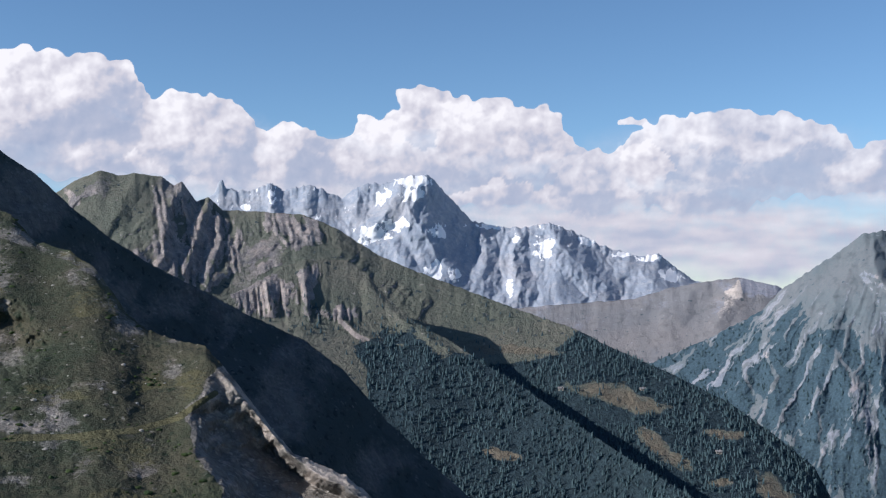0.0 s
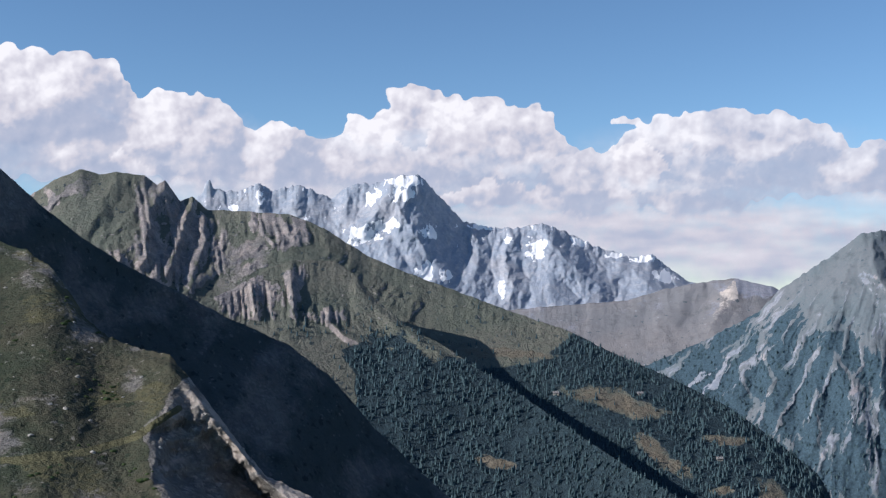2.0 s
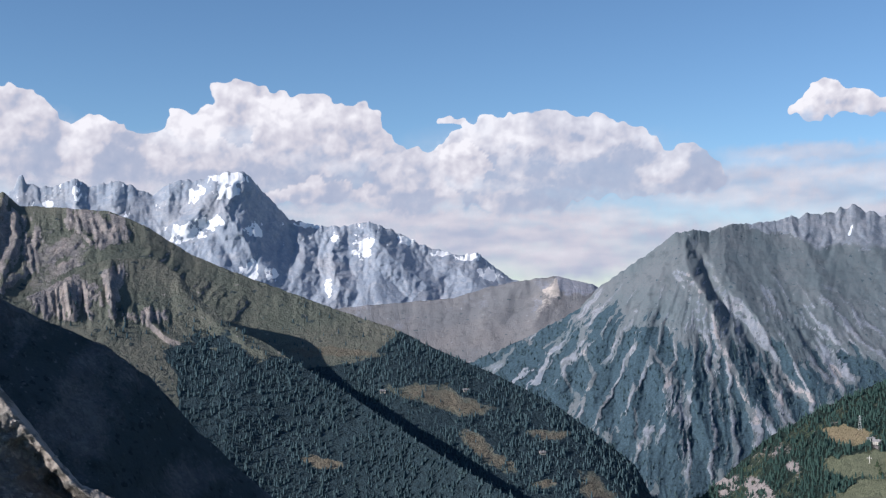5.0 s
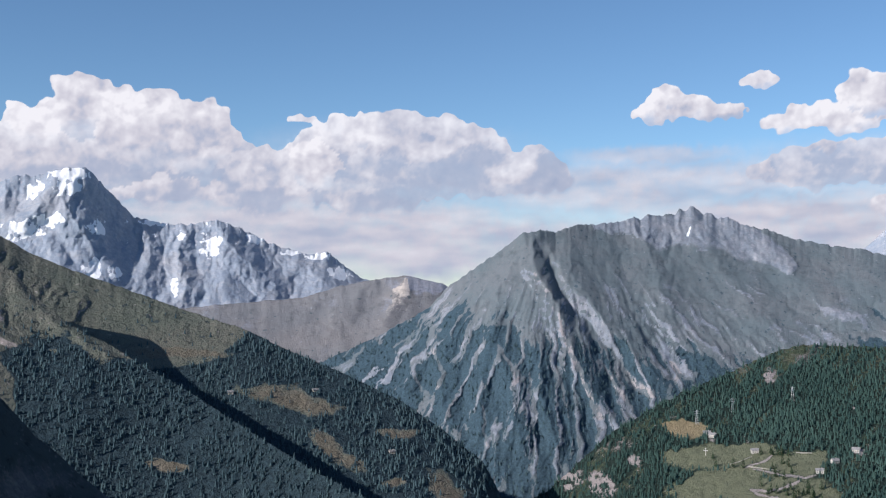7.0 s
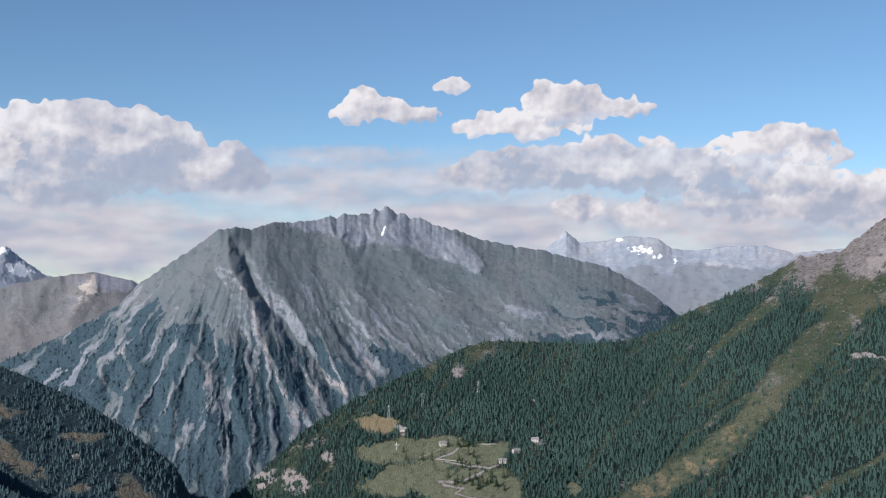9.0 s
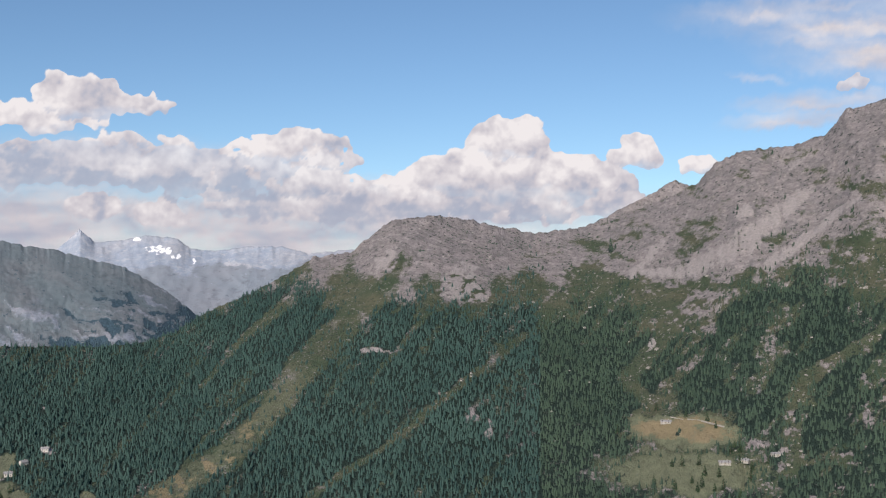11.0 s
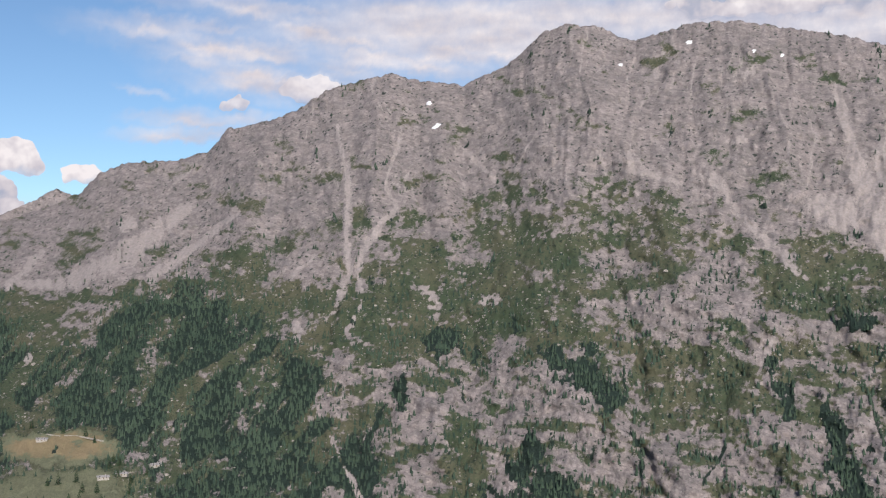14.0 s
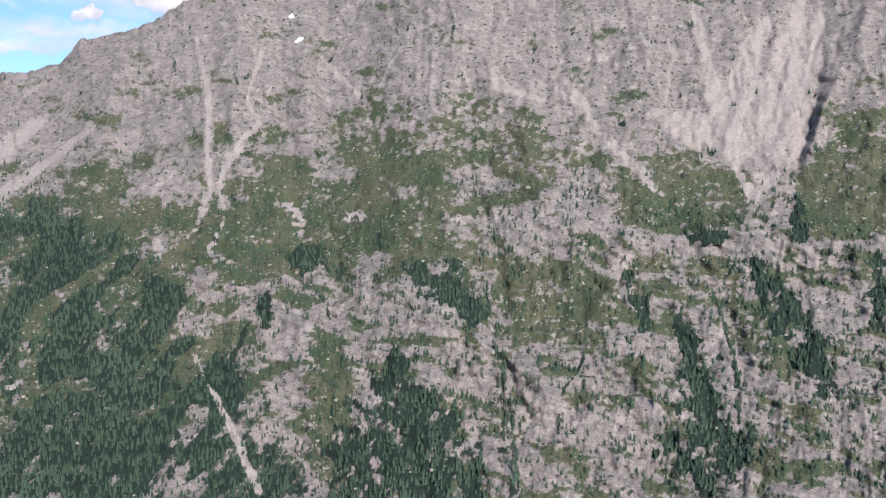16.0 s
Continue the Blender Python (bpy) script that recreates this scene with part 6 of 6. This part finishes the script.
def wood(name, places, tall, material, label, seed=1):
    rng = np.random.default_rng(seed)
    which = rng.integers(0, len(TREE_SHAPES), len(places))
    co, fa, at = [], [], 0
    for k, (v, f) in enumerate(TREE_SHAPES):
        p = places[which == k]
        if not len(p):
            continue
        h = rng.uniform(tall[0], tall[1], len(p)) * rng.choice([1, 1, 1, 0.72, 0.5], len(p))
        wide = h * rng.uniform(0.85, 1.25, len(p))
        a = rng.uniform(0, 6.283, len(p))
        x = (v[:, 0] * np.cos(a)[:, None] - v[:, 1] * np.sin(a)[:, None]) * wide[:, None]
        y = (v[:, 0] * np.sin(a)[:, None] + v[:, 1] * np.cos(a)[:, None]) * wide[:, None]
        z = v[:, 2] * h[:, None] - 0.4
        co.append((np.stack([x, y, z], -1) + p[:, None, :]).reshape(-1, 3))
        fa.append((f[None] + (at + np.arange(len(p)) * len(v))[:, None, None]).reshape(-1, 3))
        at += len(p) * len(v)
    ob = mesh_raw(name, np.concatenate(co), np.concatenate(fa), material, smooth=False)
    return tagged(ob, label, "forest", kind="stuff")


def clumped(g, size, lo, hi, seed):
    return step(lo, hi, fbm(g.wx / size, g.wy / size, 4, seed))


long_wood = long_cover["wood"]
sparse = np.zeros_like(long.az)
sparse[:, big_cols] = 0.2 * step(67, 72, big.az) * step(3.0, 0.5, big.el) * (0.06 + 1.2 * clumped(big, 60, -0.05, 0.35, 301) * (1 - 0.6 * slab_zone) + 2.4 * slab_zone * step(0.0, 0.35, ledges + 0.4 * mottle)) * (1 - scree) * (1 - meadow) * (1 - barren)
sparse += 0.02 * step(0.8, -1.2, long.el) * (long.az < 62) * (1 - np.pad(fields, ((0, 0), (0, long.az.shape[1] - fields.shape[1]))))
for name, lo, hi, needles, label in (("ridge_forest", 17, 60, ridge_spruce_mat, "dense dark green conifer forest on the long ridge"), ("mountain_forest", 60, 118, spruce_mat, "conifer woods and scattered trees below the rocky mountain")):
    piece, cols = part_of(long, lo, hi - 0.01)
    wood(name, scatter(piece, np.maximum(long_wood * (0.75 + 0.25 * clumped(long, 40, -0.3, 0.2, 303)), sparse)[:, cols], 27, 311), (6.5, 12), needles, label, 5)
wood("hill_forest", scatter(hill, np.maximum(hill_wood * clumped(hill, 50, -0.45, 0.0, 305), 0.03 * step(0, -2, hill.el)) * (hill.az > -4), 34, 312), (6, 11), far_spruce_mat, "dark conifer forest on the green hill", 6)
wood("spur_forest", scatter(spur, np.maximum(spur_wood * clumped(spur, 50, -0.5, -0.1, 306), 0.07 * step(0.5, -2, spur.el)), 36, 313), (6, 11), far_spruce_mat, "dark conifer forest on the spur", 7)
wood("broad_mountain_forest", scatter(rocky, rocky_wood * step(-1, -3, rocky.el), 150, 314, -12.5), (7, 11), far_spruce_mat, "far conifer woods tinted haze blue on the broad mountain", 8)

# ================= things =================
def spot(g, bearing, angle):
    """The place on a mountain side at a bearing and a height angle."""
    j = int(np.argmin(np.abs(g.az[0] - bearing)))
    i = int(np.argmin(np.abs(g.el[:, j] - angle)))
    return Vector((g.x[i, j], g.y[i, j], g.z[i, j] + HOVER))


def part(name, bm, material, parent=None, label="", smooth=False):
    bmesh.ops.recalc_face_normals(bm, faces=bm.faces[:])
    me = bpy.data.meshes.new(name)
    bm.to_mesh(me)
    bm.free()
    for p in me.polygons:
        p.use_smooth = smooth
    me.materials.append(material)
    ob = new(name, me)
    ob.parent = parent
    return tagged(ob, label) if label else ob


def box(bm, x0, x1, y0, y1, z0, z1):
    vs = [bm.verts.new(p) for p in ((x0, y0, z0), (x1, y0, z0), (x1, y1, z0), (x0, y1, z0), (x0, y0, z1), (x1, y0, z1), (x1, y1, z1), (x0, y1, z1))]
    for f in ((3, 2, 1, 0), (4, 5, 6, 7), (0, 1, 5, 4), (1, 2, 6, 5), (2, 3, 7, 6), (3, 0, 4, 7)):
        bm.faces.new([vs[k] for k in f])
    return bm


def boxes(*sizes):
    bm = bmesh.new()
    for s in sizes:
        box(bm, *s)
    return bm


plaster_mat = plain_material("pale_plaster", (0.5, 0.47, 0.43), 0.9, 0.12, 0.6)
stone_mat = plain_material("fieldstone", (0.34, 0.315, 0.28), 0.95, 0.35, 1.4)
slate_mat = plain_material("stone_slab_roof", (0.27, 0.26, 0.26), 0.85, 0.3, 0.9)
timber_mat = plain_material("weathered_timber", (0.14, 0.095, 0.06), 0.85, 0.3, 1.5)
white_wood_mat = plain_material("white_painted_timber", (0.75, 0.73, 0.70), 0.7, 0.08, 1.0)
steel_mat = plain_material("galvanised_steel", (0.45, 0.46, 0.47), 0.5, 0.15, 1.0)
steel_mat.node_tree.nodes["Principled BSDF"].inputs["Metallic"].default_value = 0.8
glass_mat, _t, _o = nodes_of("window_glass")
_o.inputs["Base Color"].default_value, _o.inputs["Roughness"].default_value = (0.02, 0.025, 0.03, 1), 0.1
bark_mat = plain_material("larch_bark", (0.13, 0.09, 0.065), 0.95, 0.35, 2.0)
larch_mat = conifer_material("larch_needles", (0.030, 0.055, 0.032), (0.05, 0.08, 0.04))
boulder_mat = plain_material("lichened_boulder", (0.27, 0.255, 0.23), 0.95, 0.4, 0.8)


def house(long_side=12.0, deep=8.0, tall=4.8, pitch=2.8, walls=None, label=""):
    """An alpine farmhouse: stone walls, a slab roof, doors and small windows. It looks towards -y."""
    base = new("house")
    a, d = long_side / 2, deep / 2
    bm = bmesh.new()
    ring = [(-a, -d), (a, -d), (a, d), (-a, d)]
    lo, hi = [bm.verts.new((x, y, -2)) for x, y in ring], [bm.verts.new((x, y, tall)) for x, y in ring]
    g0, g1 = bm.verts.new((-a, 0, tall + pitch)), bm.verts.new((a, 0, tall + pitch))
    for k in range(4):
        bm.faces.new((lo[k], lo[(k + 1) % 4], hi[(k + 1) % 4], hi[k]))
    bm.faces.new((hi[3], hi[0], g0))
    bm.faces.new((hi[1], hi[2], g1))
    part("wall", bm, walls or plaster_mat, base)
    for side in (-1, 1):
        bm = bmesh.new()
        e, t = 0.9, 0.28
        run = [(side * (d + e), tall - e * pitch / d), (0, tall + pitch)]
        vs = []
        for x in (-a - e, a + e):
            for (y, z) in run:
                vs += [bm.verts.new((x, y, z + 0.03)), bm.verts.new((x, y, z + t))]
        for f in ((0, 2, 6, 4), (1, 5, 7, 3), (0, 4, 5, 1), (2, 3, 7, 6), (0, 1, 3, 2), (4, 6, 7, 5)):
            bm.faces.new([vs[k] for k in f])
        roof = part("roof", bm, slate_mat, base)
        if side > 0:
            part("chimney", boxes((a * 0.4, a * 0.4 + 0.9, 0.8, 1.7, tall, tall + pitch + 1.2), (a * 0.4 - 0.15, a * 0.4 + 1.05, 0.65, 1.85, tall + pitch + 1.2, tall + pitch + 1.4)), stone_mat, roof)
    part("door", boxes((-0.6, 0.6, -d - 0.06, -d + 0.1, 0, 2.1)), timber_mat, base)
    for x in (-a * 0.62, a * 0.55):
        for z in (1.0, 3.4):
            w = part("window", boxes((x - 0.6, x + 0.6, -d - 0.05, -d + 0.1, z, z + 1.3)), timber_mat, base)
            part("pane", boxes((x - 0.48, x + 0.48, -d - 0.07, -d - 0.052, z + 0.12, z + 1.18)), glass_mat, w)
    return tagged(base, label or "pale plastered farmhouse with a stone slab roof beside the fields", "house", "mountain farmhouses")


def hut(label="low stone hut with a slab roof by the meadow", long_side=16.0):
    base = house(long_side, 6.5, 2.9, 1.9, stone_mat, label)
    base.name = "hut"
    return tagged(base, label, "hut", "stone huts")


def put(ob, g, bearing, angle, turn=0.0, sink=0.0):
    p = spot(g, bearing, angle)
    ob.matrix_basis = pose(p.x, p.y, p.z - sink, 0, 0, -bearing + turn)
    return ob


def field_cross():
    base = new("wayside_cross")
    part("post", boxes((-0.35, 0.35, -0.35, 0.35, -1, 13.0)), white_wood_mat, base)
    part("arm", boxes((-4.2, 4.2, -0.3, 0.3, 8.2, 8.9)), white_wood_mat, base)
    part("plinth", boxes((-1.2, 1.2, -1.2, 1.2, -1.5, 1.2)), stone_mat, base)
    return tagged(base, "tall white wayside cross standing in the green field", "cross")


def pylon():
    base = new("pylon")

    def strut(bm, p, q, w=0.22):
        p, q = Vector(p), Vector(q)
        m = Matrix.Translation((p + q) / 2) @ (q - p).to_track_quat("Z", "Y").to_matrix().to_4x4() @ Matrix.Diagonal((w, w, (q - p).length, 1))
        bmesh.ops.create_cube(bm, size=1, matrix=m)

    for x in (-1, 1):
        for y in (-1, 1):
            bm = bmesh.new()
            strut(bm, (x * 2.6, y * 2.6, -1.5), (x * 0.5, y * 0.5, 26), 0.3)
            part("leg", bm, steel_mat, base)
    for z in (19, 23):
        bm = bmesh.new()
        strut(bm, (-5, 0, z), (5, 0, z), 0.35)
        strut(bm, (-5, 0, z), (0, 0, z + 1.6))
        strut(bm, (5, 0, z), (0, 0, z + 1.6))
        part("crossarm", bm, steel_mat, base)
    bm = bmesh.new()
    for k in range(6):
        z0, z1 = k * 4.2, k * 4.2 + 4.2
        w0, w1 = 2.6 - 2.1 * z0 / 26, 2.6 - 2.1 * z1 / 26
        for s in (-1, 1):
            strut(bm, (-w0, s * w0, z0), (w1, s * w1, z1), 0.16)
            strut(bm, (s * w0, -w0, z0), (s * w1, w1, z1), 0.16)
    part("bracing", bm, steel_mat, base)
    return tagged(base, "grey steel lattice pylon above the trees", "pylon", "power line pylons")


def larch(seed, tall=13.0):
    """A single conifer: tapered trunk, drooping limbs carrying many small clumps."""
    rng = random.Random(seed)
    base = new("conifer_tree")
    bm = bmesh.new()
    bmesh.ops.create_cone(bm, segments=7, radius1=0.32, radius2=0.05, depth=tall + 0.8, matrix=Matrix.Translation((0, 0, tall / 2 - 0.4)))
    part("trunk", bm, bark_mat, base)
    bm = bmesh.new()
    for k in range(110):
        h = rng.uniform(0.10, 1.0)
        reach = (1 - h) ** 0.8 * tall * 0.25 * rng.uniform(0.35, 1.05) + 0.15
        a = rng.uniform(0, 6.283)
        c = Vector((reach * math.cos(a), reach * math.sin(a), h * tall - reach * 0.3))
        s = (0.35 + 0.9 * (1 - h)) * rng.uniform(0.6, 1.25)
        m = Matrix.Translation(c) @ pose(0, 0, 0, rng.uniform(-30, 30), rng.uniform(-30, 30), math.degrees(a)) @ Matrix.Diagonal((s * 1.4, s, s * 0.55, 1))
        bmesh.ops.create_cone(bm, segments=5, radius1=1, radius2=0.1, depth=1.1, cap_ends=True, matrix=m)
    part("crown", bm, larch_mat, base)
    return tagged(base, "single dark green conifer standing in the open field", "tree", "trees in the fields")


def boulder(seed, size):
    rng = random.Random(seed)
    bm = bmesh.new()
    bmesh.ops.create_icosphere(bm, subdivisions=2, radius=1)
    off = Vector((rng.random() * 50, rng.random() * 50, 0))
    for v in bm.verts:
        q = 1 + 0.35 * noise.noise(v.co * 1.3 + off) + 0.12 * noise.noise(v.co * 4 + off)
        v.co = Vector((v.co.x * 1.25 * q, v.co.y * q, v.co.z * 0.75 * q)) * size
    me_ob = part("boulder", bm, boulder_mat)
    return tagged(me_ob, "pale grey lichened boulder lying on the turf", "boulder", "boulders on the shoulder")


# places of things: bearing and height angle
FARMS = [(29.37, -7.48), (29.68, -7.56), (31.62, -8.25), (35.29, -8.57), (36.2, -8.03), (34.58, -9.05)]
CROSS = (29.3, -8.47)
PYLONS = [(30.59, -6.35), (28.91, -6.98), (33.4, -5.74)]
HUTS = [(66.18, -7), (68.92, -8.92), (69.83, -8.76), (71.4, -8.4)]
HILL_HUTS = [(6.04, -5.49), (10.17, -5.43), (14, -8.48)]
FIELD_TREES = [(29.71, -8.6), (29.85, -8.97), (31.14, -8.97), (30.51, -9), (32.39, -9), (32.54, -9.14), (32.92, -8.74), (33.25, -8.84), (33.36, -9.14), (32.61, -9.34), (33.02, -9.42), (31.96, -9.84), (32.32, -10.13), (32.41, -10.01), (32.66, -10.13), (32.95, -9.98), (33.07, -10.18), (33.27, -9.88), (33.27, -10.37), (33.63, -10.12), (33.84, -10.12), (33.98, -10.07), (34.1, -9.82), (34.31, -10.21), (34.37, -10.16), (34.65, -10.4), (34.58, -9.82), (33.51, -10.32), (32.39, -8.25), (32.49, -8.35), (32.69, -8.3), (32.85, -8.35), (33, -8.25), (33.2, -8.33), (31.88, -8.35), (34.78, -9.17)]
MEADOW_TREES = [(68.56, -7.24), (67.11, -6.76), (68.21, -6.9), (65.76, -6.47), (69.37, -8.13), (69.77, -8.34), (68.71, -9.49), (68.92, -10.17), (68.46, -10.17), (70.32, -9.22), (66.68, -10.23), (67.9, -10.03), (67.38, -9.83), (65.5, -10.01), (70.25, -9.63), (67.73, -9.02), (70.95, -8.81), (69.55, -8.81), (67.94, -9.49), (69.13, -8.41), (69.62, -10.37), (67.59, -10.23), (63.89, -7.55), (66.96, -9.08), (66.47, -9.08)]
BOULDERS = [(-15.71, -5.24), (-15.2, -5.49), (-16.71, -6.56), (-17.88, -5.96), (-20.16, -4.41), (-21.83, -3.2), (-20.95, -7.88), (-21.62, -8.85), (-18.49, -2.06), (-19.33, -2.95), (-14.38, -4.54), (-17.32, -4.48)]
WALLS = [[(66.39, -6.78), (66.99, -6.82)], [(67.23, -6.85), (67.86, -6.9), (68.92, -7.17)], [(69.48, -8.81), (70.25, -8.7)], [(71.02, -8.33), (71.65, -8.37)]]
RIDGE_WALLS = [[(30.45, -8.85), (30.91, -8.7), (31.47, -8.43)], [(31.27, -8.9), (31.88, -8.97), (32.69, -9.04)], [(33.51, -8.16), (34.22, -8.19)]]

# farmhouses by the fields on the wooded ridge
farm = house()
put(farm, ridge, *FARMS[0], turn=8, sink=0.3)
for k, (a, e) in enumerate(FARMS[1:]):
    p = spot(ridge, a, e)
    copy_thing(farm, pose(p.x, p.y, p.z - 0.3, 0, 0, -a + (-20, 15, 35, -10, 5)[k % 5]))
put(field_cross(), ridge, *CROSS, turn=0)
first = pylon()
put(first, ridge, *PYLONS[0])
for a, e in PYLONS[1:]:
    p = spot(long, a, e)
    copy_thing(first, pose(p.x, p.y, p.z, 0, 0, -a + 20))
# huts round the hay meadow
low = hut()
put(low, big, *HUTS[0], turn=-12, sink=0.2)
for k, (a, e) in enumerate(HUTS[1:]):
    p = spot(big, a, e)
    copy_thing(low, pose(p.x, p.y, p.z - 0.2, 0, 0, -a + (10, -18, 25, 0)[k % 4]))
small = hut("tiny stone hut on the open hillside", 9.0)
put(small, hill, *HILL_HUTS[0])
for a, e in HILL_HUTS[1:]:
    p = spot(hill, a, e)
    copy_thing(small, pose(p.x, p.y, p.z - 0.2, 0, 0, -a + 15))


def dry_wall(g, ends, label):
    """A dry stone wall between places on the slope."""
    pts = [spot(g, a, e) for a, e in ends]
    bm = bmesh.new()
    for p, q in zip(pts, pts[1:]):
        n = max(2, int((q - p).length / 4))
        for k in range(n):
            c0, c1 = p.lerp(q, k / n), p.lerp(q, (k + 1) / n)
            d = (c1 - c0).normalized()
            s = Vector((-d.y, d.x, 0)) * 0.6
            top = Vector((0, 0, 1.0 + 0.3 * random.random()))
            vs = [bm.verts.new(v) for v in (c0 - s - Vector((0, 0, 1)), c1 - s - Vector((0, 0, 1)), c1 + s - Vector((0, 0, 1)), c0 + s - Vector((0, 0, 1)), c0 - s + top, c1 - s + top, c1 + s + top, c0 + s + top)]
            for f in ((3, 2, 1, 0), (4, 5, 6, 7), (0, 1, 5, 4), (1, 2, 6, 5), (2, 3, 7, 6), (3, 0, 4, 7)):
                bm.faces.new([vs[i] for i in f])
    return tagged(part("dry_stone_wall", bm, stone_mat), label, "wall", "dry stone walls")


for ends in WALLS:
    dry_wall(big, ends, "pale dry stone wall along the edge of the hay meadow")
for ends in RIDGE_WALLS:
    dry_wall(ridge, ends, "pale dry stone wall beside the farm track")

# single trees in the fields
kinds = [larch(k, 12.0 + 2.4 * k) for k in range(4)]
rng = random.Random(8)
for n, (g, a, e) in enumerate([(ridge, *q) for q in FIELD_TREES] + [(big, *q) for q in MEADOW_TREES]):
    p = spot(g, a + rng.uniform(-0.08, 0.08), e)
    m = pose(p.x, p.y, p.z - 0.2, 0, 0, rng.uniform(0, 360))
    if n < 4:
        kinds[n].matrix_basis = m
    else:
        copy_thing(kinds[n % 4], m)

# boulders on the near shoulder
stones = [boulder(k, s) for k, s in enumerate((0.5, 0.7, 0.9, 1.2))]
for n in range(20):
    a, e = BOULDERS[n] if n < len(BOULDERS) else (rng.uniform(-22.5, -14.5), rng.uniform(-10.5, -1.5))
    p = spot(near, a, e)
    m = pose(p.x, p.y, p.z, rng.uniform(-10, 10), rng.uniform(-10, 10), rng.uniform(0, 360))
    if n < 4:
        stones[n].matrix_basis = m
    else:
        copy_thing(stones[n % 4], m)


def strewn(name, places, sizes, material, label, category, seed, flat=0.7, tall=0.0):
    """Many small rounded lumps as one mass."""
    rng = np.random.default_rng(seed)
    bm = bmesh.new()
    bmesh.ops.create_icosphere(bm, subdivisions=1, radius=1)
    bm.verts.ensure_lookup_table()
    v = np.array([q.co for q in bm.verts])
    f = np.array([[q.index for q in t.verts] for t in bm.faces])
    bm.free()
    keep = v[f].mean(1)[:, 2] > -0.45
    f = f[keep]
    n = len(places)
    s = rng.uniform(sizes[0], sizes[1], n) * rng.choice([0.6, 0.8, 1.0, 1.4], n)
    jig = rng.uniform(0.65, 1.3, (n, len(v), 1))
    co = v[None] * jig * s[:, None, None] * np.array([1.15, 1.15, flat]) + places[:, None, :] + np.array([0, 0, tall])
    fa = f[None] + (np.arange(n) * len(v))[:, None, None]
    return tagged(mesh_raw(name, co.reshape(-1, 3), fa.reshape(-1, 3), material, smooth=False), label, category, kind="stuff")


shrub_mat = conifer_material("juniper_scrub", (0.022, 0.038, 0.016), (0.045, 0.065, 0.024))
rubble_mat = plain_material("broken_gneiss", (0.29, 0.265, 0.24), 0.95, 0.4, 0.3)
open_turf = (1 - bare) * step(-0.05, 0.3, fbm(near.wx / 29, near.wy / 15, 4, 331))
strewn("juniper_scrub", scatter(near, open_turf, 60, 332, -13), (0.6, 1.5), shrub_mat, "low dark juniper scrub over the near turf", "shrubs", 1, 0.6)
strewn("stones", scatter(near, 0.35 * pebbles + 0.02 + 0.25 * bare, 40, 333, -13), (0.35, 1.0), boulder_mat, "loose pale stones on the near shoulder", "stones", 2)
rubble = np.zeros_like(long.az)
rubble[:, big_cols] = step(7, 4, big.el) * step(-0.1, 0.35, speck + 0.5 * mottle) * (0.25 + 0.75 * turf) * (1 - scree) * (1 - big_wood) * (1 - meadow)
strewn("rubble", scatter(long, rubble, 420, 334, -14), (1.3, 3.0), rubble_mat, "pale broken rocks strewn over the mountain turf", "rocks", 3, 0.75)
scrub = np.zeros_like(long.az)
scrub[:, big_cols] = step(4.5, 1.5, big.el) * step(0.0, 0.4, fbm(big.wx / 60, big.wy / 40, 4, 335)) * (1 - scree) * (1 - barren) * (1 - meadow)
strewn("alder_scrub", scatter(long, scrub, 160, 336, -14), (1.2, 2.6), spruce_mat, "dark green scrub on the mountain ledges", "shrubs", 4, 0.7)
